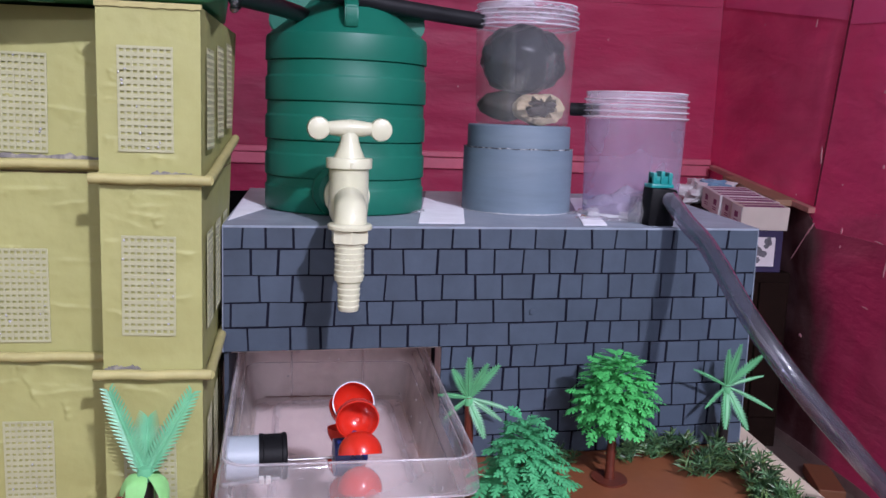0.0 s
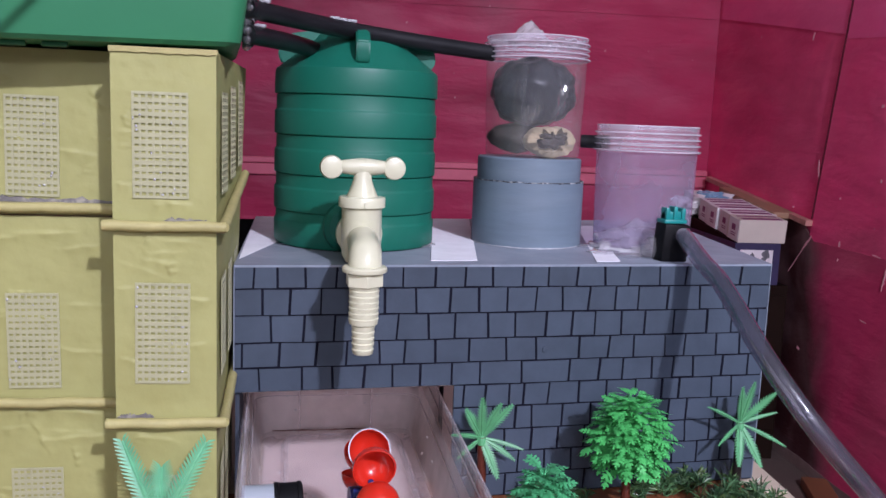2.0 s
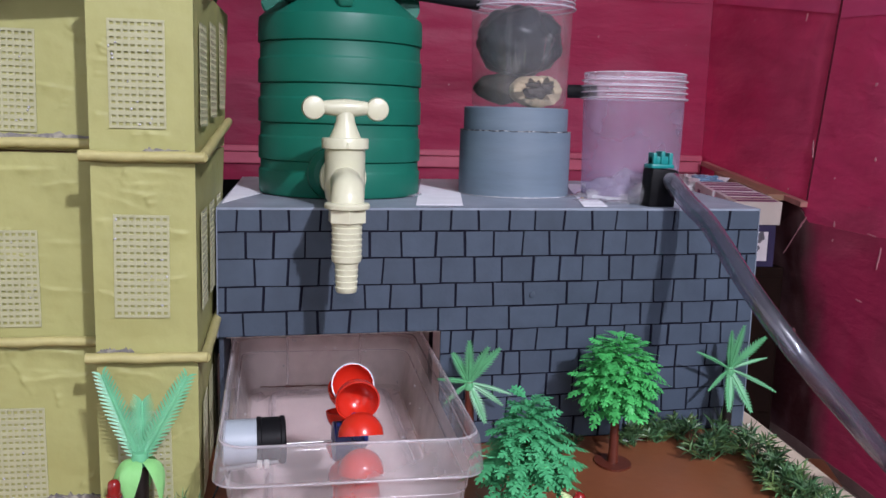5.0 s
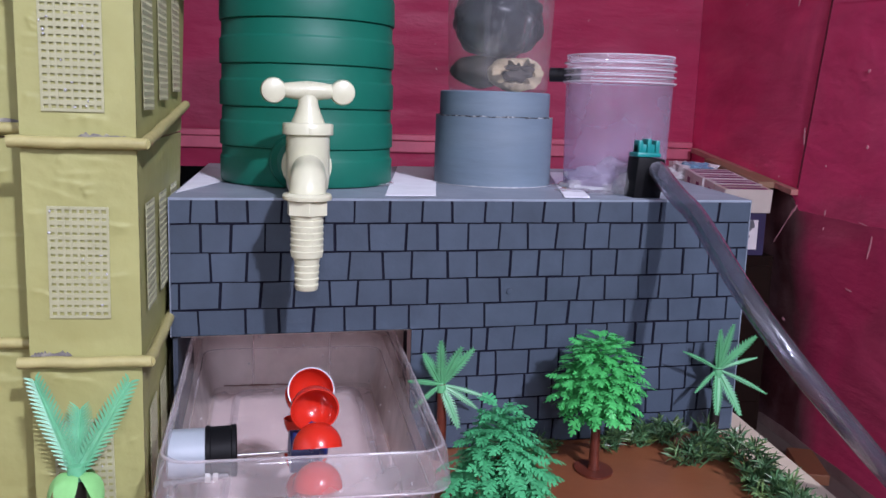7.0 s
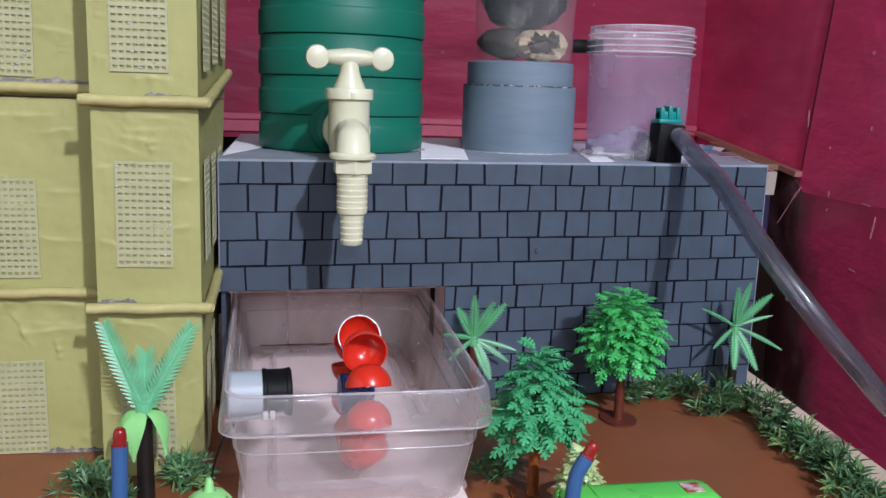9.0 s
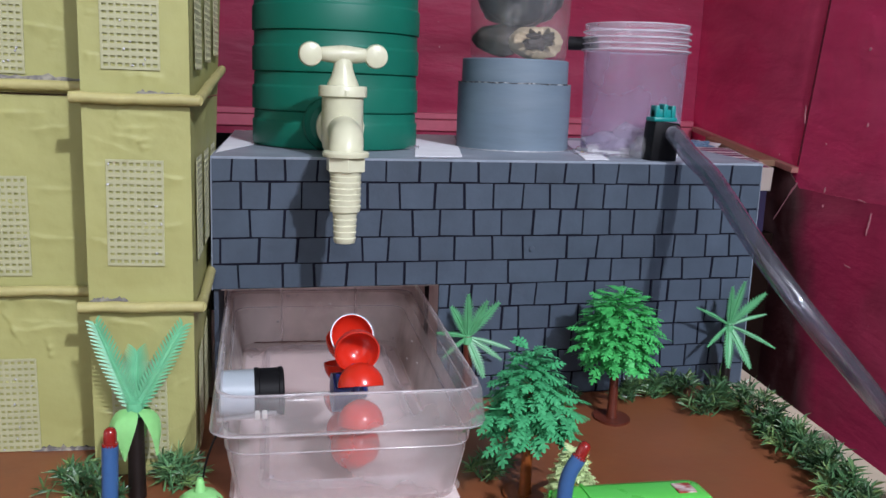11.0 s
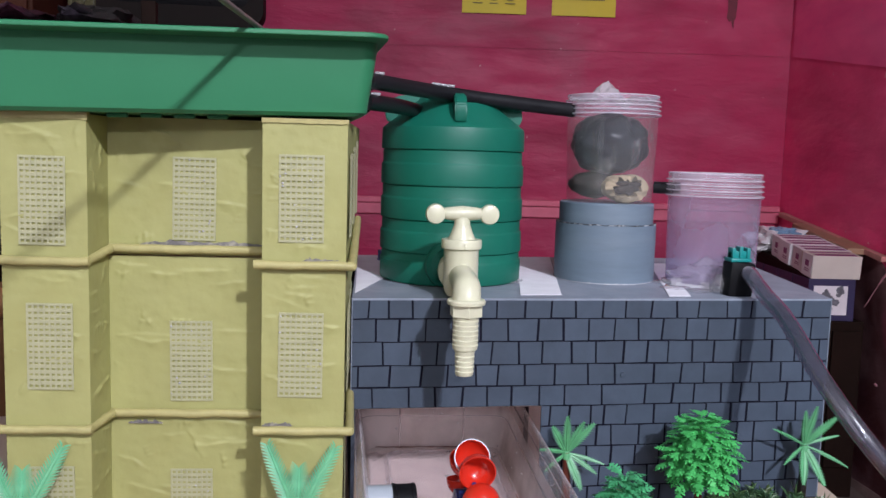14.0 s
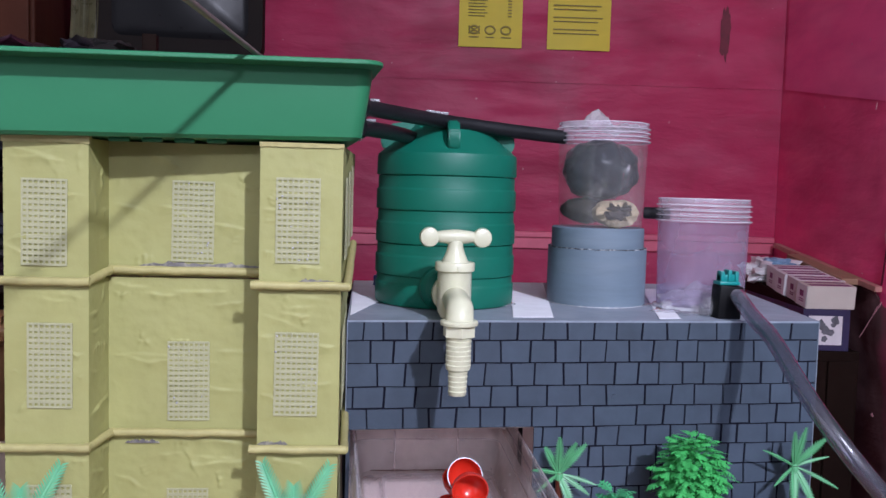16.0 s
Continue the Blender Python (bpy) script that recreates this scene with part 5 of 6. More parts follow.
        part("nut", bm, BRIGHT_NUT, bolt, "bright zinc nut")


turbine()


def thin_wire():
    bm = bmesh.new()
    tube(bm, curve_pts([(0.008, -0.118, 0.0420), (0.0005, -0.128, 0.0360), (-0.0050, -0.130, 0.0200), (-0.0060, -0.126, 0.0060), (-0.0020, -0.120, 0.0008)], 8), 0.0006, 6)
    tagged(part("thin_wire", bm, BLACK), "thin black wire hanging beside the clear box", "wire")


thin_wire()


# ---- plants, bus and small things on the ground ----
def lobed_leaf(bm, base, along, normal, length):
    """A flat deeply lobed leaf, like a small oak leaf, slightly curled."""
    along = along.normalized()
    side = along.cross(normal).normalized()
    up = side.cross(along).normalized()
    def at(u, w):
        return base + along * length * u + side * length * w * 0.85 + up * length * (0.10 * math.sin(2.2 * u) - 0.35 * w * w - 0.16 * u * u)
    rib = 0.045
    half, spans = [(0.0, rib), (0.10, rib)], [(0, 1)]
    for k, w in enumerate((0.24, 0.36, 0.38, 0.25)):
        u, n0 = 0.10 + 0.20 * k, len(half) - 1
        # narrow neck, then a rounded tip with two or three bumps, bent forwards
        half += [(u + 0.02, 0.09), (u + 0.045, w * 0.55), (u + 0.065, w * 0.85), (u + 0.115, w * 0.86), (u + 0.160, w), (u + 0.205, w * 0.86), (u + 0.185, w * 0.64), (u + 0.165, 0.12), (u + 0.20, 0.06)]
        spans += [(n0, n0 + 8), (n0 + 8, n0 + 9)]
    half += [(0.935, 0.085), (0.985, 0.075), (1.02, 0.03)]
    spans.append((len(half) - 4, len(half) - 1))
    mids = [bm.verts.new(at(u, 0)) for u, _ in half]
    for sg in (-1, 1):
        v = [bm.verts.new(at(u, w * sg)) for u, w in half]
        for lo, hi in spans:
            ring = v[lo:hi + 1] + [mids[hi], mids[lo]]
            bm.faces.new(ring if sg > 0 else ring[::-1])


def toy_tree(loc, height, radius, low, leaf_mat, trunk_mat, seed, label, cone=False):
    rnd = random.Random(seed)
    T = thing("toy_tree", pose(*loc, 0, 0, rnd.uniform(0, 360)), label, "toy tree", "toy trees")
    bm = bmesh.new()
    lathe(bm, [(0.0045, 0.0), (0.0036, 0.006), (0.0030, low), (0.0018, height * 0.6), (0.0006, height - 0.016)], 12)
    part("trunk", bm, trunk_mat, T, smooth=50)
    bm = bmesh.new()
    n = 26
    ring_loft(bm, [[Vector((0.0155 * (1 + 0.06 * math.sin(3 * a)) * math.cos(a), 0.0130 * math.sin(a), z)) for a in [2 * math.pi * i / n for i in range(n)]] for z in (0.0, 0.0016)])
    part("foot", bm, trunk_mat, T, "flat oval foot")
    bm = bmesh.new()
    # sprigs set all over an egg-shaped crown, in rows from the bottom up
    for w in range(17):
        u = w / 16
        z = low + 0.003 + (height - low - 0.006) * u
        rr = radius * ((1.02 - 1.05 * abs(u - 0.15) ** 1.05) * (0.90 + 0.10 * math.cos(22 * u)) if cone else 0.70 + 1.15 * u - 1.48 * u * u)
        for k in range(int(8 + 29 * rr / radius)):
            az = 2 * math.pi * (k + 0.5 * (w % 2)) / int(8 + 29 * rr / radius) + rnd.uniform(-0.25, 0.25)
            out, turn = Vector((math.cos(az), math.sin(az), 0)), Vector((-math.sin(az), math.cos(az), 0))
            r = rr * rnd.uniform(0.24, 0.66)
            base = out * r + Vector((0, 0, z + rnd.uniform(-0.003, 0.003)))
            al = out * 0.8 + turn * rnd.uniform(-0.6, 0.6) + Vector((0, 0, -0.32 + 0.55 * u * u + rnd.uniform(-0.2, 0.2)))
            nn = out * rnd.uniform(0.1, 0.7) + Vector((0, 0, 0.9)) + turn * rnd.uniform(-0.35, 0.35)
            lobed_leaf(bm, base, al, nn, rnd.uniform(0.0095, 0.0165) * (1 - 0.25 * u))
        for k in range(5):
            az = 2 * math.pi * (k + 0.3 * w) / 5
            tube(bm, [(0, 0, z - 0.003), (rr * 0.7 * math.cos(az), rr * 0.7 * math.sin(az), z)], [0.0010, 0.0005], 5)
    part("foliage", bm, leaf_mat, T)
    return T


toy_tree((0.2800, -0.0530, 0.0), 0.0965, 0.0425, 0.042, LEAF_A, TRUNK, 3, "bright green plastic toy tree with dense lobed leaves")
toy_tree((0.1760, -0.1560, 0.0), 0.0895, 0.0440, 0.040, LEAF_B, mat("orange_brown_trunk", (0.22, 0.06, 0.012), 0.4, vary=0.15, scale=80), 8, "blue-green plastic toy tree on an orange-brown trunk beside the box", True)


def feather(bm, base, d, length, width, teeth, droop, solid=0.6):
    """A broad feather frond: a bent midrib, a solid blade along it and teeth beyond, lying flat towards -y."""
    d = Vector(d).normalized()
    face = Vector((0, -1, 0.25))
    p, dd, pts = Vector(base), d.copy(), []
    for k in range(teeth + 1):
        pts.append((p.copy(), dd.copy()))
        p = p + dd * length / teeth
        dd = (dd + Vector((0, 0, -droop / teeth))).normalized()
    tube(bm, [q for q, _ in pts], [0.0010 * (1 - 0.7 * k / teeth) + 0.0002 for k in range(teeth + 1)], 5)
    def wide(u):
        return width * (math.sin(math.pi * min(1, 0.10 + 0.86 * u)) ** 0.75 + 0.03)
    for sg in (-1, 1):
        rail = []
        for k, (q, dk) in enumerate(pts):
            side = dk.cross(face).normalized() * sg
            w = wide(k / teeth) * solid
            rail.append((bm.verts.new(q), bm.verts.new(q + side * w - face.normalized() * w * -0.18), side, q + side * w - face.normalized() * w * -0.18, dk))
        for a, b in zip(rail, rail[1:]):
            bm.faces.new((a[0], b[0], b[1], a[1]))
        for k in range(teeth):
            a, b = rail[k], rail[k + 1]
            w = wide((k + 0.5) / teeth) * (1 - solid)
            tip = bm.verts.new((a[3] + b[3]) / 2 + a[2] * w + a[4] * length / teeth * 0.9)
            bm.faces.new((a[1], b[1], tip))


def small_palm(loc, h, length, seed, trunk, fronds, label):
    """fronds: (angle up from +x, lean towards -y, length, breadth)."""
    rnd = random.Random(seed)
    P = thing("toy_palm", pose(*loc), label, "toy palm", "small toy palms")
    bm = bmesh.new()
    tube(bm, [(0, 0, 0), (0.001, 0, h * 0.5), (0, 0, h)], [0.0042, 0.0036, 0.0030], 10)
    part("trunk", bm, trunk, P, smooth=50)
    for th, fwd, k, wide in fronds:
        bm = bmesh.new()
        a = radians(th)
        feather(bm, (0, 0, h - 0.001), (math.cos(a), -fwd, math.sin(a)), length * k * rnd.uniform(0.95, 1.05), 0.0046 * wide, 15, 0.22, 0.38)
        part("frond", bm, LEAF_PALM, P)
    bm = bmesh.new()
    lathe(bm, [(0.0034, h - 0.006), (0.0034, h - 0.001), (0.0020, h + 0.001), (0.0005, h + 0.002)], 12)
    part("crown_bud", bm, LEAF_PALM, P, smooth=50)
    return P


small_palm((0.1790, -0.0160, 0), 0.0555, 0.0335, 4, TRUNK, ((118, 0.25, 0.95, 1), (97, 0.35, 1.2, 1), (72, 0.3, 1.0, 1), (58, 0.25, 1.1, 1), (-8, 0.3, 1.0, 0.45), (-28, 0.3, 0.9, 0.6), (-68, 0.5, 0.9, 1), (160, 0.3, 0.8, 0.5), (210, 0.2, 0.7, 0.5)),
           "mint green plastic toy palm on a reddish trunk beside the box")
small_palm((0.3920, -0.0200, 0), 0.0580, 0.0370, 9, DARK_TRUNK, ((104, 0.35, 1.05, 1), (88, 0.30, 1.1, 1), (56, 0.3, 1.05, 1), (148, 0.1, 0.95, 0.4), (22, 0.1, 0.9, 0.4), (-20, 0.3, 1.1, 0.45), (-66, 0.5, 0.95, 1), (-104, 0.5, 0.95, 1.1), (212, 0.2, 0.7, 0.5)),
           "mint green plastic toy palm on a dark trunk")


def pinnate(bm, base, d, length, width, pairs, lift, bend):
    """A stiff frond: a tapering midrib with a narrow web and rows of thin separate leaflets set forwards."""
    p, dd, pts = Vector(base), Vector(d).normalized(), []
    for k in range(pairs + 1):
        pts.append((p.copy(), dd.copy()))
        p = p + dd * length / pairs
        dd = (dd + Vector(bend) / pairs).normalized()
    tube(bm, [q for q, _ in pts], [0.0017 * (1 - 0.75 * k / pairs) + 0.0002 for k in range(pairs + 1)], 6)
    for sg in (-1, 1):
        # the leaflets are joined by a web low down
        web = []
        for k in range(int(pairs * 0.55)):
            q, dk = pts[k]
            side = dk.cross(Vector((0, -1, 0.2))).normalized() * sg
            web.append((bm.verts.new(q), bm.verts.new(q + side * width * 0.42 * math.sin(math.pi * (0.12 + 0.88 * k / (pairs * 0.55))) + Vector((0, 0.0003, 0)))))
        for a, b in zip(web, web[1:]):
            bm.faces.new((a[0], b[0], b[1], a[1]))
        for k in range(1, pairs + 1):
            u = k / pairs
            q, dk = pts[k]
            side = dk.cross(Vector((0, -1, 0.2))).normalized() * sg
            up = side.cross(dk).normalized() * sg
            ln = width * (0.50 + 0.60 * math.sin(math.pi * min(1, 0.15 + 0.75 * u)))
            out = (side * 0.80 + dk * 0.62 + up * lift).normalized()
            h = dk * length / pairs * 0.40
            w0, w1 = q + side * 0.0006, q + out * ln * 0.55
            tip = q + out * ln
            v = [bm.verts.new(x) for x in (w0 - h * 1.35, w1 - h * 0.95, tip - h * 0.30, tip + h * 0.30, w1 + h * 0.95, w0 + h * 1.35)]
            bm.faces.new(v if sg > 0 else v[::-1])


def tall_palm(loc, turn, label):
    P = thing("tall_toy_palm", pose(*loc, 0, 0, turn), label, "toy palm", "tall toy palms")
    bm = bmesh.new()
    tube(bm, [(0, 0, 0), (0, 0, 0.025), (0.0005, 0, 0.049)], [0.0050, 0.0046, 0.0042], 14)
    part("trunk", bm, DARK_TRUNK, P, smooth=50)
    bm = bmesh.new()
    lathe(bm, [(0.0046, 0.0485), (0.0050, 0.0505), (0.0046, 0.0530), (0.0040, 0.0560), (0.002, 0.0565)], 16)
    part("crown_ring", bm, LEAF_TALL, P, smooth=50)
    # three stiff fronds leaning back a little, the middle one shorter
    for d, ln, w, lift in (((-0.40, 0.30, 0.86), 0.0535, 0.0078, 0.25), ((0.50, 0.30, 0.82), 0.0530, 0.0078, 0.25), ((0.02, 0.42, 0.90), 0.0335, 0.0095, 0.35)):
        bm = bmesh.new()
        pinnate(bm, (0, 0, 0.0510), d, ln, w, 22, lift, (0, 0, 0.06))
        part("frond", bm, LEAF_TALL, P)
    for az in (248, 330, 190, 80):
        bm = bmesh.new()
        a = radians(az)
        d, side = Vector((math.cos(a), math.sin(a), 0)), Vector((-math.sin(a), math.cos(a), 0))
        rows = []
        for k in range(9):
            u = k / 8
            c = d * (0.003 + 0.0105 * math.sin(u * 1.9)) + Vector((0, 0, 0.0515 - 0.028 * u * u + 0.003 * u))
            w = 0.0058 * math.sin(math.pi * min(1, 0.12 + 0.88 * u)) + 0.0004
            rows.append([bm.verts.new(c - side * w), bm.verts.new(c + d * 0.0012 + Vector((0, 0, 0.0012))), bm.verts.new(c + side * w)])
        for r0, r1 in zip(rows, rows[1:]):
            for i in range(2):
                bm.faces.new((r0[i], r0[i + 1], r1[i + 1], r1[i]))
        part("petal_leaf", bm, LEAF_LIME, P, smooth=60)


tall_palm((-0.0420, -0.1180, 0), 0, "tall mint green plastic toy palm before the yellow building")
tall_palm((-0.2220, -0.1080, 0), 12, "tall mint green plastic toy palm before the yellow building")


def grass_tuft(loc, h, seed, label="dark green spiky plastic grass tuft"):
    """A clump of stalks, each with narrow pointed leaves fanning out."""
    rnd = random.Random(seed)
    bm = bmesh.new()
    def blade(q, d, ln, wd):
        s = d.cross(Vector((rnd.uniform(-1, 1), rnd.uniform(-1, 1), 1))).normalized() * wd
        mid = q + d * ln * 0.45 + Vector((0, 0, ln * 0.06))
        v = [bm.verts.new(x) for x in (q - s * 0.3, q + s * 0.3, mid + s, q + d * ln - Vector((0, 0, ln * 0.08)), mid - s)]
        bm.faces.new(v)
    for k in range(17):
        az, el = rnd.uniform(0, 6.283), radians(rnd.uniform(15, 85))
        d = Vector((math.cos(az) * math.cos(el), math.sin(az) * math.cos(el), math.sin(el)))
        b = Vector((rnd.uniform(-0.006, 0.006), rnd.uniform(-0.006, 0.006), 0.0))
        ln = h * rnd.uniform(0.35, 0.85)
        tip = b + d * ln
        tube(bm, [b, tip], [0.0006, 0.0003], 4)
        for j in range(12):
            fan = (d * 0.5 + Vector((rnd.uniform(-1, 1), rnd.uniform(-1, 1), rnd.uniform(-0.35, 0.6)))).normalized()
            blade(b + (tip - b) * rnd.uniform(0.45, 1.0), fan, h * rnd.uniform(0.28, 0.52), rnd.uniform(0.0006, 0.0011))
    T = part("grass_tuft", bm, GRASS)
    T.matrix_basis = pose(*loc, 0, 0, rnd.uniform(0, 360))
    tagged(T, label, "plastic grass", "grass tufts")


for i, (x, y, h) in enumerate(((0.310, -0.018, 0.020), (0.334, -0.016, 0.022), (0.356, -0.020, 0.021), (0.357, -0.056, 0.024), (0.378, -0.040, 0.025), (0.393, -0.048, 0.023),
                               (0.386, -0.080, 0.022), (0.380, -0.101, 0.023), (0.378, -0.124, 0.022), (0.374, -0.146, 0.023), (0.371, -0.170, 0.024), (0.366, -0.192, 0.022),
                               (0.360, -0.214, 0.022), (-0.022, -0.112, 0.024), (-0.075, -0.105, 0.022), (-0.062, -0.125, 0.020), (0.224, -0.016, 0.018), (0.250, -0.020, 0.018), (0.160, -0.130, 0.020))):
    grass_tuft((x, y, 0.0), 1.10 * h, 40 + i)


def lime_plant(loc, label):
    """A globe of overlapping strap leaves hanging from a short stalk."""
    P = thing("lime_plant", pose(*loc) @ Matrix.Scale(0.84, 4), label, "toy plant")
    bm = bmesh.new()
    lathe(bm, [(0.0120, 0.0), (0.0122, 0.008), (0.0118, 0.018), (0.0095, 0.028), (0.0050, 0.0335), (0.0030, 0.0370), (0.0024, 0.0420), (0.0015, 0.0445)], 24)
    part("core", bm, LEAF_LIME, P, smooth=60)
    rnd = random.Random(2)
    for layer, (count, z0, r1, drop) in enumerate(((9, 0.036, 0.0135, 0.012), (11, 0.031, 0.0150, 0.016), (12, 0.024, 0.0158, 0.020))):
        for k in range(count):
            az = 2 * math.pi * (k + 0.5 * layer) / count + rnd.uniform(-0.1, 0.1)
            d, side = Vector((math.cos(az), math.sin(az), 0)), Vector((-math.sin(az), math.cos(az), 0))
            bm = bmesh.new()
            rows = []
            for i in range(7):
                u = i / 6
                c = d * (0.003 + (r1 - 0.003) * math.sin(u * 1.65)) + Vector((0, 0, z0 - drop * u ** 1.8))
                w = 0.0032 * math.sin(math.pi * min(1, 0.22 + 0.76 * u)) + 0.0003
                rows.append([bm.verts.new(c - side * w), bm.verts.new(c + d * 0.0008 + Vector((0, 0, 0.0006))), bm.verts.new(c + side * w)])
            for r0, r1_ in zip(rows, rows[1:]):
                for i in range(2):
                    bm.faces.new((r0[i], r0[i + 1], r1_[i + 1], r1_[i]))
            part("strap_leaf", bm, LEAF_LIME, P, smooth=60)


def pale_bush(loc, h, label):
    """A narrow bush of small curled leaves."""
    P = thing("pale_bush", pose(*loc), label, "toy plant")
    bm = bmesh.new()
    tube(bm, [(0, 0, 0), (0, 0, h * 0.8)], [0.0030, 0.0012], 8)
    part("stem", bm, PALE_LIME, P)
    bm = bmesh.new()
    rnd = random.Random(5)
    for k in range(640):
        az, u = rnd.uniform(0, 6.283), rnd.uniform(0.10, 1.0)
        r = 0.0105 * math.sin(math.pi * min(0.97, 0.25 + 0.72 * u)) * rnd.uniform(0.35, 1.0)
        d = Vector((math.cos(az), math.sin(az), 0))
        along = (d * 0.8 + Vector((0, 0, rnd.uniform(-0.5, 0.6)))).normalized()
        lobed_leaf(bm, d * r + Vector((0, 0, h * 0.93 * u)), along, d * 0.5 + Vector((0, 0, 0.8)), rnd.uniform(0.0048, 0.0075))
    part("leaves", bm, PALE_LIME, P)


PALE_LIME = mat("pale_lime_plastic_leaf", (0.55, 0.68, 0.33), 0.45, vary=0.2, scale=100)
lime_plant((-0.0065, -0.1800, 0), "lime green globe plant of strap leaves with a stalk")
lime_plant((0.3900, -0.2200, 0), "lime green globe plant of strap leaves at the board edge")
pale_bush((0.1840, -0.2020, 0), 0.0500, "pale lime plastic bush beside the toy bus")


def led_post(pts, label):
    P = thing("led_post", pose(0, 0, 0), label, "toy lamp post", "toy lamp posts")
    bm = bmesh.new()
    tube(bm, curve_pts(pts, 6), 0.0038, 16)
    part("post", bm, mat("blue_straw", (0.035, 0.10, 0.25), 0.4, vary=0.1, scale=50), P, smooth=50)
    a, b = Vector(pts[-2]), Vector(pts[-1])
    d = (b - a).normalized()
    m = Matrix.Translation(b - d * 0.001) @ d.to_track_quat("Z", "Y").to_matrix().to_4x4()
    bm = bmesh.new()
    lathe(bm, [(0.0038, 0), (0.0038, 0.0012), (0.0031, 0.0014), (0.0031, 0.0060), (0.0026, 0.0078), (0.0014, 0.0088), (0.0002, 0.0090)], 20, m)
    part("led", bm, RED_LED, P, "unlit red LED", smooth=50)


RED_LED = mat("red_led_lens", (0.22, 0.012, 0.010), 0.15, vary=0.05, scale=60, coat=0.5)
led_post([(-0.0490, -0.193, 0.0), (-0.0478, -0.191, 0.030), (-0.0468, -0.190, 0.0630)], "upright blue straw post with an unlit red LED")
led_post([(0.1610, -0.240, 0.0), (0.1640, -0.238, 0.030), (0.1668, -0.236, 0.0490), (0.1722, -0.236, 0.0600)], "bent pale blue straw post with an unlit red LED")


def toy_bus():
    B = thing("toy_bus", pose(0.2075, -0.2270, 0, 0, 0, -3.5), "lime green plastic toy bus with open windows", "toy bus")
    green = mat("lime_bus_plastic", (0.115, 0.58, 0.090), 0.3, vary=0.05, scale=40, coat=0.2)
    dark = mat("bus_inside_shade", (0.012, 0.014, 0.014), 0.5, vary=0.1)
    L, W, H0, H1 = 0.0410, 0.0130, 0.0060, 0.0345
    # a solid dark block stands in for the shade behind the windows
    bm = bmesh.new()
    box(bm, -L + 0.002, L - 0.002, -W + 0.002, W - 0.002, H0 + 0.002, H1 - 0.0036, 0.001)
    part("cabin", bm, dark, B)
    bm = bmesh.new()
    rings = [rounded_rect(-L, L, -W, W, z, r) for z, r in ((H0, 0.004), (H0 + 0.0125, 0.004))]
    ring_loft(bm, rings)
    part("lower_body", bm, green, B, smooth=40)
    bm = bmesh.new()
    rings = [rounded_rect(-L + i, L - i, -W + i, W - i, z, 0.006) for z, i in ((H1 - 0.0042, 0.0), (H1 - 0.0026, 0.0004), (H1 - 0.0008, 0.0025), (H1, 0.0060))]
    ring_loft(bm, rings)
    box(bm, -0.0255, -0.0240, -0.010, 0.010, H1 - 0.0004, H1 + 0.0008, 0.0003)
    part("roof", bm, green, B, "lime green roof with a raised panel", smooth=40)
    for s in (-1, 1):
        for k in range(7):
            x = -L + 0.002 + k * (2 * L - 0.004) / 6
            bm = bmesh.new()
            box(bm, x - 0.0016, x + 0.0016, s * W - 0.0009, s * W + 0.0009, H0 + 0.0120, H1 - 0.0040, 0.0004)
            part("window_post", bm, green, B)
    for x in (-L, L):
        for y in (-W + 0.003, 0, W - 0.003):
            bm = bmesh.new()
            box(bm, x - 0.0009, x + 0.0009, y - 0.0013, y + 0.0013, H0 + 0.0120, H1 - 0.0040, 0.0004)
            part("window_post", bm, green, B)
    bm = bmesh.new()
    box(bm, 0.0225, 0.0325, -0.0055, 0.0045, H1 - 0.0001, H1 + 0.0007, 0.0002)
    part("roof_badge", bm, mat("red_white_badge", (0.30, 0.03, 0.03), 0.3, vary=0.5, scale=150, stain=(0.7, 0.68, 0.66), stain_scale=160, stain_amount=0.9), B, "worn red and white sticker")
    for x in (-0.025, 0.025):
        for s in (-1, 1):
            bm = bmesh.new()
            lathe(bm, [(0.0062, -0.0022), (0.0068, -0.0016), (0.0068, 0.0016), (0.0062, 0.0022)], 20, pose(x, s * (W - 0.001), 0.0068, 90, 0, 0))
            w = part("wheel", bm, BLACK, B, "black wheel", smooth=40)
            bm = bmesh.new()
            lathe(bm, [(0.0034, -0.0028), (0.0034, 0.0028)], 14, pose(x, s * (W - 0.001), 0.0068, 90, 0, 0))
            part("hub_cap", bm, WHITE_PLASTIC, w, smooth=40)


toy_bus()


def yellow_toy():
    Y = thing("yellow_toy", pose(0.1890, -0.1850, 0, 0, 0, 20), "small yellow plastic ring toy lying beside the tree", "toy")
    ym = mat("yellow_plastic", (0.62, 0.40, 0.02), 0.35, vary=0.1, scale=60)
    bm = bmesh.new()
    tube(bm, [(0.0085 * math.cos(radians(a)), 0.0, 0.0105 + 0.0085 * math.sin(radians(a))) for a in range(0, 361, 15)], 0.0020, 10)
    part("ring", bm, ym, Y, smooth=60)
    bm = bmesh.new()
    tube(bm, curve_pts([(-0.010, 0.003, 0.0025), (0.0, 0.005, 0.020), (0.006, 0.002, 0.027), (0.016, 0.0, 0.029)], 6), 0.0018, 8)
    part("arm", bm, ym, Y, smooth=60)


yellow_toy()


def pointer_stick():
    bm = bmesh.new()
    a, b = Vector((-0.1660, -0.500, 0.4080)), Vector((-0.0665, -0.085, 0.3782))
    n = 12
    tube(bm, [a + (b - a) * k / n for k in range(n + 1)], [0.0027 - 0.0009 * k / n for k in range(n + 1)], 14)
    m = mat("dull_grey_metal", (0.16, 0.14, 0.13), 0.45, metal=0.3, vary=0.15, scale=40)
    tagged(part("pointer_stick", bm, m, smooth=40), "thin grey metal pointer rod lying across the tray rim", "rod")


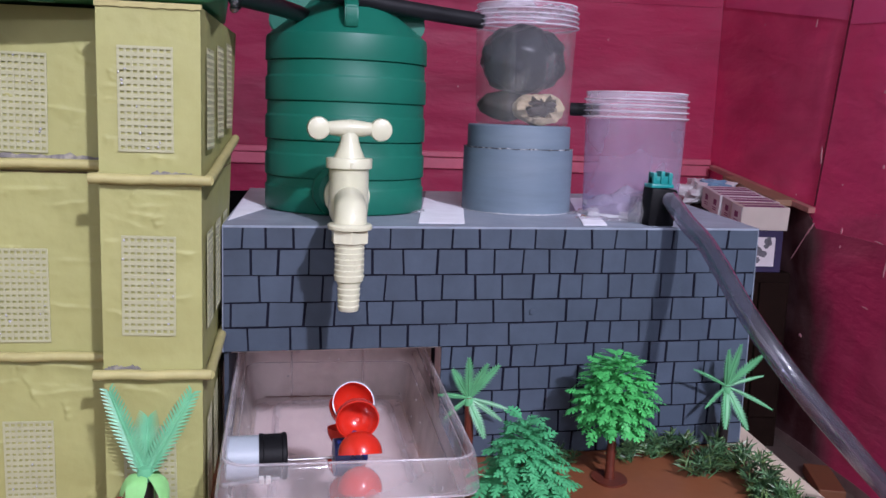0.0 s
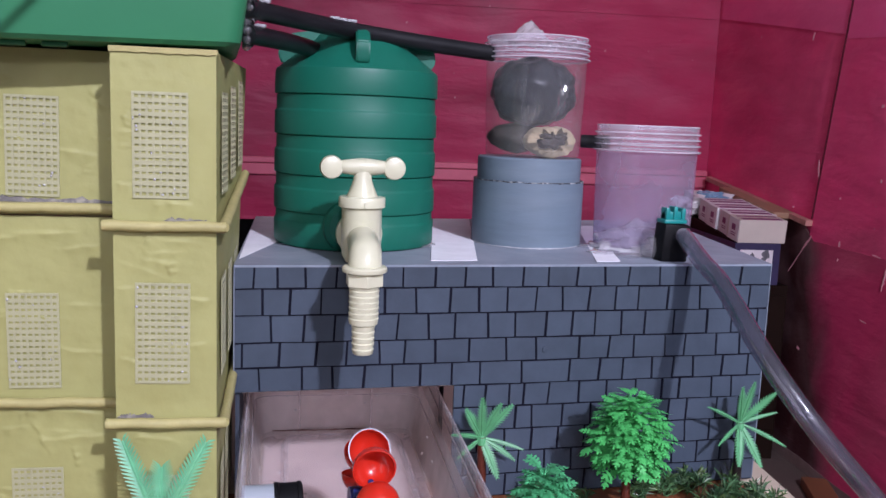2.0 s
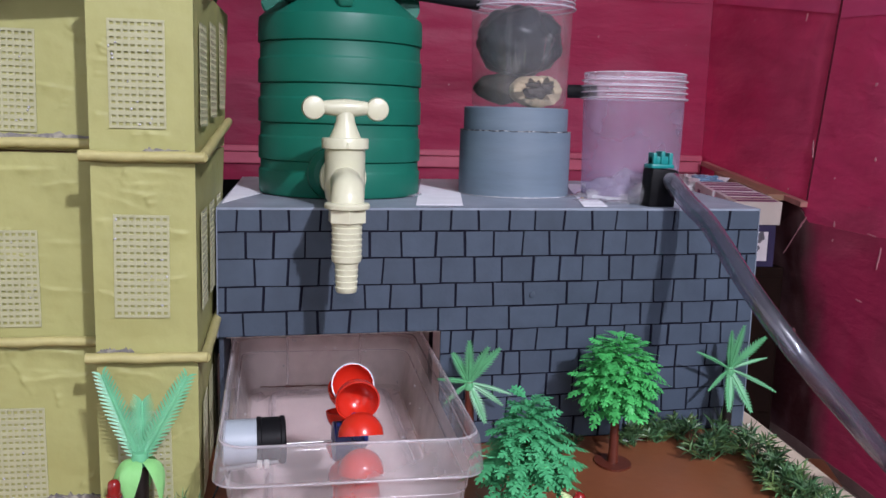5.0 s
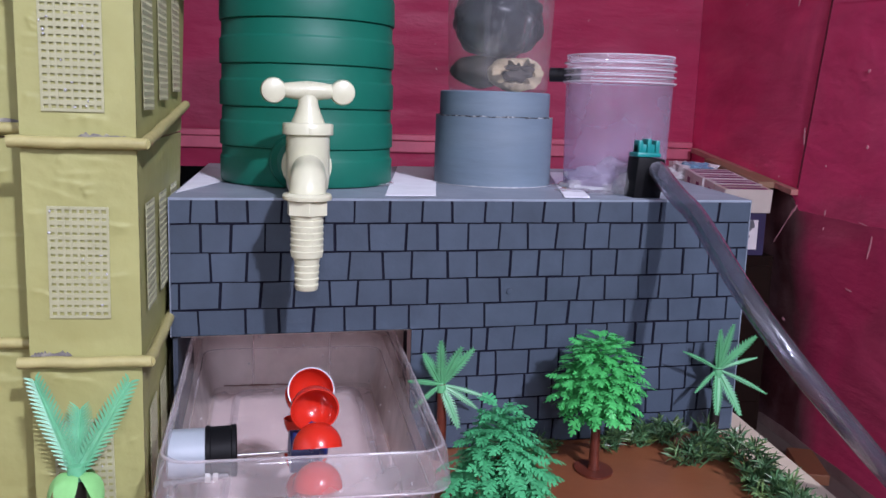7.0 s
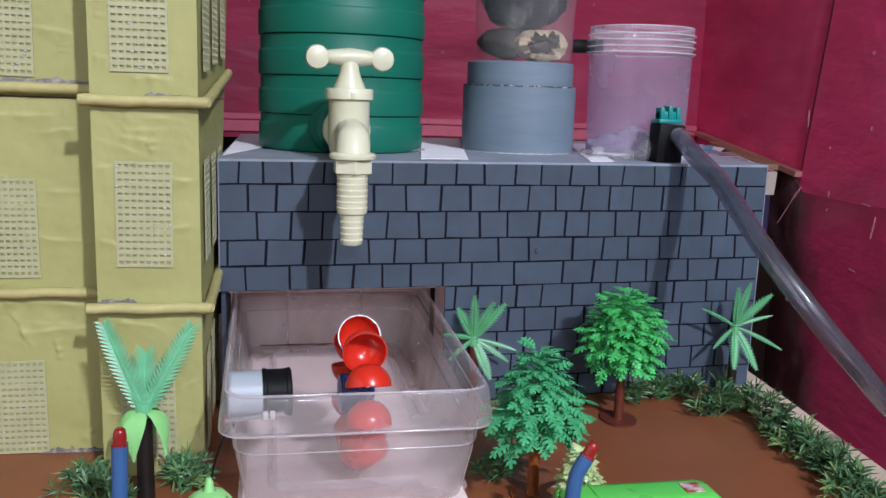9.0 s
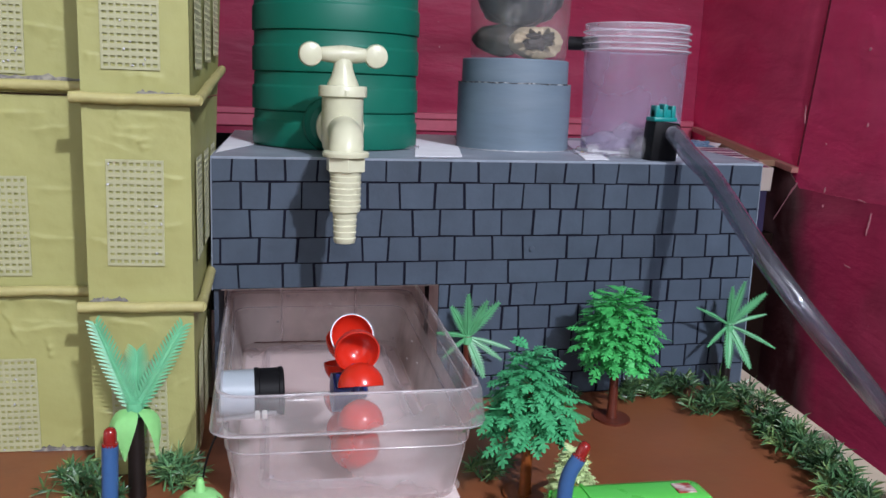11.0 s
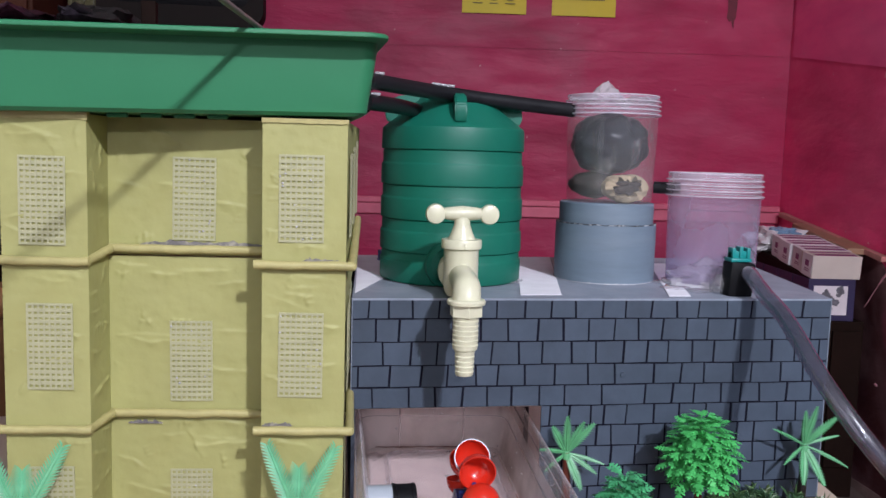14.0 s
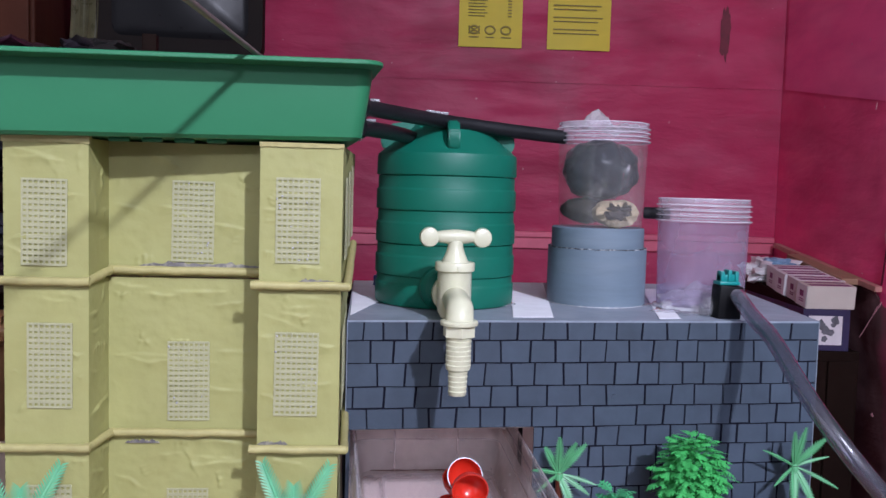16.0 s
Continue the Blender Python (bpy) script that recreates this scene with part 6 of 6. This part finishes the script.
pointer_stick()


# ---- things at the back of the room ----
def poster(x, label, marks):
    """A yellow sheet with grey print, on the back wall; x along the wall."""
    P = thing("wall_sheet", WALL_N @ pose(x, -0.004, 0.845), label, "paper sheet", "yellow sheets on the wall")
    w, h = 0.248, 0.36
    bm = bmesh.new()
    rows, n = [], 8
    for i in range(n + 1):
        u = i / n
        rows.append([bm.verts.new((w * u, -0.003 - 0.004 * math.sin(u * 3.1) * (1 - k / 6) ** 2, h * k / 6)) for k in range(7)])
    for a, b in zip(rows, rows[1:]):
        for k in range(6):
            bm.faces.new((a[k], b[k], b[k + 1], a[k + 1]))
    part("sheet", bm, mat("yellow_sheet", (0.62, 0.50, 0.035), 0.6, vary=0.06, scale=5), P)
    ink = mat("grey_print", (0.20, 0.17, 0.05), 0.7, vary=0.1)
    for x0, x1, z0, z1 in marks:
        bm = bmesh.new()
        box(bm, x0, x1, -0.0095, -0.0085, z0, z1)
        part("print_line", bm, ink, P)
    return P


A = poster(-0.249, "yellow printed sheet with three round signs on the wall", [(0.04, 0.078, 0.036, 0.040), (0.105, 0.138, 0.036, 0.040), (0.165, 0.205, 0.036, 0.040)] + [(0.035, 0.10 + 0.01 * (k % 2), 0.118 + 0.012 * k, 0.121 + 0.012 * k) for k in range(12)] + [(0.19, 0.205, 0.118 + 0.012 * k, 0.122 + 0.012 * k) for k in range(12)])
ring_ink = mat("grey_sign_print", (0.30, 0.25, 0.06), 0.7, vary=0.1)
for cx in (0.060, 0.122, 0.184):
    bm = bmesh.new()
    tube(bm, [(cx + 0.019 * math.cos(radians(a)), -0.0090, 0.066 + 0.015 * math.sin(radians(a))) for a in range(0, 361, 20)], 0.0035, 6)
    if cx < 0.1:
        tube(bm, [(cx - 0.022, -0.009, 0.052), (cx + 0.022, -0.009, 0.080)], 0.003, 6)
        tube(bm, [(cx - 0.022, -0.009, 0.080), (cx + 0.022, -0.009, 0.052)], 0.003, 6)
    part("round_sign", bm, ring_ink, A)
poster(0.099, "yellow sheet with lines of grey print on the wall", [(0.022, 0.215 - 0.03 * ((k * 7) % 5) / 5, 0.045 + 0.0155 * k, 0.049 + 0.0155 * k) for k in range(1, 18) if k % 3])

WHITE_BOX = mat("white_printed_card", (0.75, 0.72, 0.74), 0.5, vary=0.08, scale=12)
MAUVE = mat("mauve_print", (0.25, 0.07, 0.18), 0.5, vary=0.15, scale=20)
NAVY = mat("navy_card", (0.035, 0.030, 0.085), 0.5, vary=0.15, scale=10)
BEIGE_CARD = mat("beige_card", (0.62, 0.57, 0.50), 0.6, vary=0.06, scale=10)
DARK_WOOD = mat("dark_brown_wood", (0.014, 0.007, 0.005), 0.7, vary=0.3, scale=6, bump=0.001, bump_scale=30, spec=0.1)
ROW = pose(1.499, 1.748, 0.020, 0, 0, -8.5) @ Matrix.Scale(0.93, 4)


def small_cabinet():
    C = thing("low_cabinet", ROW @ pose(0, 0, FLOOR_Z), "dark brown low wooden cabinet carrying stacked cartons", "cabinet")
    bm = bmesh.new()
    box(bm, -0.02, 0.20, 0.0, 0.58, -0.0780, 0.532, 0.004)
    part("body", bm, DARK_WOOD, C)
    for x0, x1 in ((-0.012, 0.086), (0.092, 0.190)):
        bm = bmesh.new()
        box(bm, x0, x1, -0.012, -0.001, 0.03, 0.50, 0.003)
        part("door", bm, DARK_WOOD, C)


small_cabinet()
for k in range(4):
    z0, y0 = -0.2175, 0.002 + 0.134 * k
    C = thing("navy_carton", ROW @ pose(0.004, y0, z0), "navy blue carton with a white picture label", "carton", "navy cartons")
    bm = bmesh.new()
    box(bm, 0, 0.158, 0, 0.130, 0, 0.140, 0.002)
    part("carton_body", bm, NAVY, C)
    bm = bmesh.new()
    box(bm, 0.018, 0.132, -0.0014, -0.0002, 0.020, 0.118, 0.0003)
    lab = part("picture_label", bm, WHITE_BOX, C, "white label with a grey picture")
    bm = bmesh.new()
    rnd = random.Random(k)
    for i in range(12):
        blob(bm, (rnd.uniform(0.035, 0.115), -0.0016, rnd.uniform(0.034, 0.105)), (rnd.uniform(0.006, 0.014), 0.0008, rnd.uniform(0.005, 0.015)), 0.6, i + k, 2)
    part("label_picture", bm, mat("grey_picture_print", (0.14, 0.14, 0.16), 0.6, vary=0.3, scale=60), lab)
for k in range(4):
    C = thing("white_carton", ROW @ pose(0.010 + 0.004 * (k % 2), 0.0945 * k, -0.077 + 0.0100 * k, 6, 0, (1.5, -1, 0.5, -2, 1, 0)[k]), "white and mauve printed medicine carton lying in a row", "carton", "white cartons")
    bm = bmesh.new()
    box(bm, 0, 0.165, 0, 0.090, 0, 0.078, 0.002)
    part("carton_body", bm, BEIGE_CARD if k == 0 else WHITE_BOX, C)
    for y0, y1, mt in ((0.006, 0.030, MAUVE), (0.052, 0.066, MAUVE)):
        bm = bmesh.new()
        box(bm, 0.012, 0.150, y0, y1, 0.0779, 0.0788)
        part("print_band", bm, mt, C)
    bm = bmesh.new()
    box(bm, -0.0009, 0.0001, 0.004, 0.080, 0.002, 0.076)
    part("end_panel", bm, WHITE_BOX, C)
    bm = bmesh.new()
    box(bm, -0.0016, -0.0006, 0.028, 0.054, 0.036, 0.056)
    part("print_square", bm, MAUVE, C)
    for z in (0.018, 0.025):
        bm = bmesh.new()
        box(bm, -0.0016, -0.0006, 0.024, 0.058, z, z + 0.003)
        part("print_line", bm, MAUVE, C)


def crumpled_pack():
    """A white and blue plastic pack squashed behind the cartons."""
    P = thing("crumpled_pack", ROW @ pose(0.000, 0.385, -0.040), "crumpled white and blue plastic pack behind the cartons", "plastic pack")
    for name, c, size, mt, seed in (("pack_body", (0.070, 0.080, 0.045), (0.105, 0.100, 0.052), WHITE_BOX, 3), ("blue_flap", (0.075, 0.040, 0.080), (0.065, 0.045, 0.020), mat("pale_blue_film", (0.20, 0.34, 0.50), 0.3, vary=0.2, scale=40), 8)):
        bm = bmesh.new()
        blob(bm, c, size, 0.45, seed, 4)
        part(name, bm, mt, P, "" if name == "pack_body" else "pale blue folded flap")


crumpled_pack()


bm = bmesh.new()
ring_loft(bm, [[ROW @ Vector((x, y, z)) for y, z in ((0.004, -0.0776), (0.575, -0.0776), (0.575, -0.0185), (0.004, -0.0785 + 0.002))] for x in (0.006, 0.164)])
tagged(part("sloping_block", bm, DARK_WOOD), "dark sloping wooden block under the row of white cartons", "wooden block")
bm = bmesh.new()
box(bm, 0.172, 0.250, 0.100, 0.575, -0.016, 0.006, 0.003, m=ROW @ pose(0, 0, 0.002, 6, 0, 0))
tagged(part("trim_plank", bm, TAN_WOOD), "tan sloping wooden plank fixed along the wall behind the cartons", kind="structure")


def wardrobe():
    W = thing("wardrobe", pose(-1.25, 2.05, FLOOR_Z), "tall dark reddish-brown wooden wardrobe against the wall", "wardrobe")
    bm = bmesh.new()
    box(bm, -0.60, 0.48, -0.20, 0.40, 0.0, 2.1, 0.006)
    part("carcass", bm, mat("reddish_brown_wood", (0.062, 0.019, 0.010), 0.6, vary=0.25, scale=4, bump=0.002, bump_scale=20, spec=0.12), W)
    for x0, x1 in ((-0.59, -0.065), (-0.055, 0.470)):
        bm = bmesh.new()
        box(bm, x0, x1, -0.222, -0.201, 0.05, 2.05, 0.004)
        part("door", bm, mat("reddish_brown_door", (0.070, 0.022, 0.012), 0.6, vary=0.25, scale=4, spec=0.12), W)


wardrobe()


def old_television():
    S = thing("wall_shelf", pose(-0.42, 2.10, 0.575), "dark wooden shelf board carrying the television", "shelf")
    bm = bmesh.new()
    box(bm, -0.32, 0.27, -0.30, 0.46, 0.0, 0.03, 0.003)
    part("board", bm, DARK_WOOD, S)
    for x in (-0.30, 0.23):
        bm = bmesh.new()
        box(bm, x, x + 0.02, -0.28, 0.46, -1.325, 0.0, 0.002)
        part("upright", bm, DARK_WOOD, S)
    T = thing("television", pose(-0.385, 2.05, 0.606), "old black box television under clear plastic", "television")
    black = mat("black_tv_plastic", (0.010, 0.007, 0.006), 0.7, vary=0.2, scale=8, spec=0.15)
    bm = bmesh.new()
    rings = [[Vector((p.x, y, 0.03 + p.y)) for p in rounded_rect(-w, w, z0, z1, 0, 0.05)] for y, w, z0, z1 in ((-0.20, 0.225, 0.0, 0.42), (-0.14, 0.23, -0.005, 0.43), (0.05, 0.19, 0.02, 0.40), (0.28, 0.12, 0.06, 0.30))]
    ring_loft(bm, rings)
    part("case", bm, black, T, smooth=40)
    bm = bmesh.new()
    rings = [[Vector((p.x, y, 0.03 + p.y)) for p in rounded_rect(-w, w, z0, z1, 0, 0.03)] for y, w, z0, z1 in ((-0.2005, 0.185, 0.055, 0.36), (-0.208, 0.17, 0.07, 0.345))]
    ring_loft(bm, rings)
    part("screen", bm, mat("dark_screen_glass", (0.010, 0.010, 0.011), 0.3, vary=0.05, spec=0.2), T, "dark glass screen", smooth=40)
    # the clear cover hangs in folds down one side
    bm = bmesh.new()
    fold = [(-0.305 + 0.008 * k, -0.19 + 0.010 * math.sin(k * 1.9) + 0.004 * math.sin(k * 4.1)) for k in range(12)]
    outline = fold + [(x, y + 0.004) for x, y in fold[::-1]]
    ring_loft(bm, [[Vector((x + 0.012 * math.sin(z * 9), y, z)) for x, y in outline] for z in [0.01 + 0.04 * j for j in range(12)]])
    part("plastic_cover", bm, mat("khaki_film", (0.105, 0.095, 0.050), 0.3, vary=0.3, scale=20), T, "dull khaki plastic cover in folds", smooth=60)
    for x in (-0.17, 0.13):
        bm = bmesh.new()
        box(bm, x, x + 0.04, -0.17, 0.10, 0.0, 0.034, 0.004)
        part("foot", bm, black, T)


old_television()


def cloth_rack():
    R = thing("open_rack", pose(-0.80, 1.35, FLOOR_Z), "dark wooden open rack stuffed with folded cloth", "rack")
    for z in (0.57, 0.795, 1.005, 1.22):
        bm = bmesh.new()
        box(bm, -0.45, 0.42, -0.12, 0.30, z, z + 0.022, 0.002)
        part("shelf", bm, DARK_WOOD, R)
    for x in (-0.47, 0.42):
        for y in (-0.12, 0.27):
            bm = bmesh.new()
            box(bm, x, x + 0.03, y, y + 0.03, 0.0, 1.35, 0.002)
            part("upright", bm, DARK_WOOD, R)
    rnd = random.Random(12)
    cols = [(0.030, 0.012, 0.022), (0.035, 0.028, 0.03), (0.014, 0.014, 0.024), (0.030, 0.018, 0.013), (0.05, 0.018, 0.030), (0.020, 0.017, 0.016), (0.06, 0.045, 0.038)]
    mats = [mat("folded_cloth", c, 0.35 if i in (0, 4) else 0.8, vary=0.5, scale=14, bump=0.006, bump_scale=30, stain=(c[2] * 1.5, c[0] * 0.7, c[1] * 2.2), stain_scale=12) for i, c in enumerate(cols)]
    for s, z in enumerate((0.592, 0.817, 1.027, 1.242)):
        x = -0.42
        while x < 0.30:
            w = rnd.uniform(0.14, 0.24)
            zz = z
            for k in range(3 if s < 3 else 2):
                h = rnd.uniform(0.035, 0.060)
                bm = bmesh.new()
                blob(bm, (0, 0.02, zz + h / 2), (w * 0.56, 0.19, h * 0.56), 0.30, s * 17 + k * 5 + x, 4)
                for v in bm.verts:
                    v.co.z = max(zz, v.co.z + 0.012 * noise.noise(Vector((v.co.x * 26, v.co.y * 14, k + s))) + 0.006 * noise.noise(v.co * 60))
                ob = part("folded_cloth", bm, mats[rnd.randrange(len(mats))], smooth=60)
                ob.matrix_basis = pose(-0.80 + x + w / 2, 1.35 + rnd.uniform(-0.03, 0.03), FLOOR_Z, 0, 0, rnd.uniform(-7, 7))
                tagged(ob, "folded dull cloth bundle lying on the dark rack", "cloth", "folded cloths")
                zz += h * 0.97
            x += w + 0.005


cloth_rack()


def paper_sack():
    S = thing("paper_sack", pose(-0.600, 0.78, FLOOR_Z), "full brown paper sack with its mouth rolled shut", "sack")
    kraft = mat("brown_kraft_paper", (0.20, 0.098, 0.036), 0.6, vary=0.25, scale=10, bump=0.006, bump_scale=22)

    def ring(r, z, n=72):
        out = []
        for i in range(n):
            a = 2 * math.pi * i / n
            c, s = math.cos(a), math.sin(a)
            k = 1 + 0.05 * noise.noise(Vector((c * 2, s * 2, z * 5))) + 0.05 * abs(noise.noise(Vector((c * 4 + z * 3, s * 4, z * 9))))
            out.append(Vector((r * k * c * 1.02, r * k * s * 0.82, z + 0.015 * noise.noise(Vector((c * 2, s * 2, 5))) * (z > 0.6))))
        return out
    bm = bmesh.new()
    ring_loft(bm, [ring(r, z) for r, z in [(0.105, 0.0), (0.116, 0.03)] + [(0.118 + 0.0002 * k * k * 0.3, 0.03 + 0.032 * k) for k in range(1, 22)] + [(0.146, 0.745), (0.150, 0.775), (0.140, 0.798), (0.105, 0.815), (0.05, 0.822)]])
    part("sack_body", bm, kraft, S, smooth=50)
    # the mouth is rolled into a loose tube with an open end
    bm = bmesh.new()
    rings = []
    for x, r in [(-0.10, 0.016)] + [(-0.09 + 0.012 * k, 0.022) for k in range(18)] + [(0.122, 0.0245), (0.126, 0.021), (0.122, 0.012), (0.095, 0.008)]:
        rings.append([Vector((x + 0.006 * noise.noise(Vector((math.cos(a) * 2, math.sin(a) * 2, 4))), -0.118 + r * (1 + 0.22 * noise.noise(Vector((x * 22, math.cos(a) * 1.5, math.sin(a) * 1.5)))) * math.cos(a),
                              0.815 + r * (1 + 0.22 * noise.noise(Vector((x * 22, math.cos(a) * 1.5, math.sin(a) * 1.5)))) * math.sin(a))) for a in [2 * math.pi * i / 28 for i in range(28)]])
    ring_loft(bm, rings)
    part("rolled_mouth", bm, kraft, S, "rolled paper mouth with an open end", smooth=50)


paper_sack()


# ---- the bricks of the wall face, each a thin raised piece between the drawn joints ----
ROW_Z = [0.1825, 0.1655, 0.1462, 0.1265, 0.1083, 0.0905, 0.0728, 0.0545, 0.0365, 0.0185, 0.0008]
UPPER_JOINTS = [
    [0.013, 0.029, 0.049, 0.071, 0.098, 0.119, 0.143, 0.166, 0.187, 0.211, 0.231, 0.254, 0.277, 0.297, 0.323, 0.346, 0.371, 0.394],
    [0.019, 0.038, 0.060, 0.082, 0.106, 0.129, 0.155, 0.177, 0.199, 0.222, 0.243, 0.265, 0.287, 0.306, 0.331, 0.359, 0.380, 0.403],
    [0.025, 0.048, 0.070, 0.092, 0.116, 0.139, 0.159, 0.185, 0.206, 0.231, 0.252, 0.271, 0.293, 0.313, 0.338, 0.367, 0.389, 0.412],
    [0.005, 0.031, 0.057, 0.079, 0.103, 0.122, 0.145, 0.171, 0.200, 0.224, 0.259, 0.284, 0.305, 0.332, 0.349, 0.377, 0.398],
]
LOWER_JOINTS = [
    [0.017, 0.047, 0.069, 0.092, 0.113, 0.134, 0.158, 0.180, 0.213, 0.252, 0.277, 0.297, 0.322, 0.340, 0.358, 0.384, 0.407],
    [0.168, 0.185, 0.204, 0.216, 0.236, 0.261, 0.284, 0.309, 0.332, 0.347, 0.376, 0.394],
    [0.191, 0.210, 0.223, 0.248, 0.272, 0.295, 0.319, 0.339, 0.355, 0.382, 0.402],
]
# the lowest rows run on evenly
JOINTS = UPPER_JOINTS + LOWER_JOINTS + [[round(x0 + 0.0219 * k, 4) for k in range(11)] for x0 in (0.180, 0.170, 0.182)]
brick_rnd = random.Random(77)
for r, joints in enumerate(JOINTS):
    z1, z0 = ROW_Z[r], ROW_Z[r + 1]
    left = 0.0 if r < 5 else NOTCH_X
    cuts = [left] + [j for j in joints if j > left + 0.004] + [WALL_W]
    lean = [0.0] + [brick_rnd.uniform(-0.0006, 0.0007) for _ in cuts[1:-1]] + [0.0]
    for i in range(len(cuts) - 1):
        ga = 0.0 if i == 0 else brick_rnd.uniform(0.0006, 0.0012)
        gb = 0.0 if i == len(cuts) - 2 else brick_rnd.uniform(0.0006, 0.0012)
        top = 0.0 if r == 0 else brick_rnd.uniform(0.0005, 0.0008)
        low = brick_rnd.uniform(0.0005, 0.0008)
        wob = [brick_rnd.uniform(-0.0003, 0.0003) for _ in range(4)]
        bm = bmesh.new()
        c = [(cuts[i] + ga - lean[i], z0 + low + wob[0] * (r < 9)), (cuts[i + 1] - gb - lean[i + 1], z0 + low + wob[1] * (r < 9)),
             (cuts[i + 1] - gb + lean[i + 1], z1 - top + wob[2] * (r > 0)), (cuts[i] + ga + lean[i], z1 - top + wob[3] * (r > 0))]
        if r == 0:
            c[2], c[3] = (c[2][0], z1 - 0.0017), (c[3][0], z1 - 0.0017)
        ring_loft(bm, [[Vector((x, 0.0009, z)) for x, z in c], [Vector((x, 0.0, z)) for x, z in c]], False, True)
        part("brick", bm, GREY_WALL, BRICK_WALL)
bm = bmesh.new()
lathe(bm, [(0.0024, 0.0), (0.0022, 0.0008), (0.0006, 0.0010)], 14, pose(0.231, -0.0001, 0.1165, 90, 0, 0))
part("screw_head", bm, GREY_WALL, BRICK_WALL, "painted-over screw head", smooth=30)
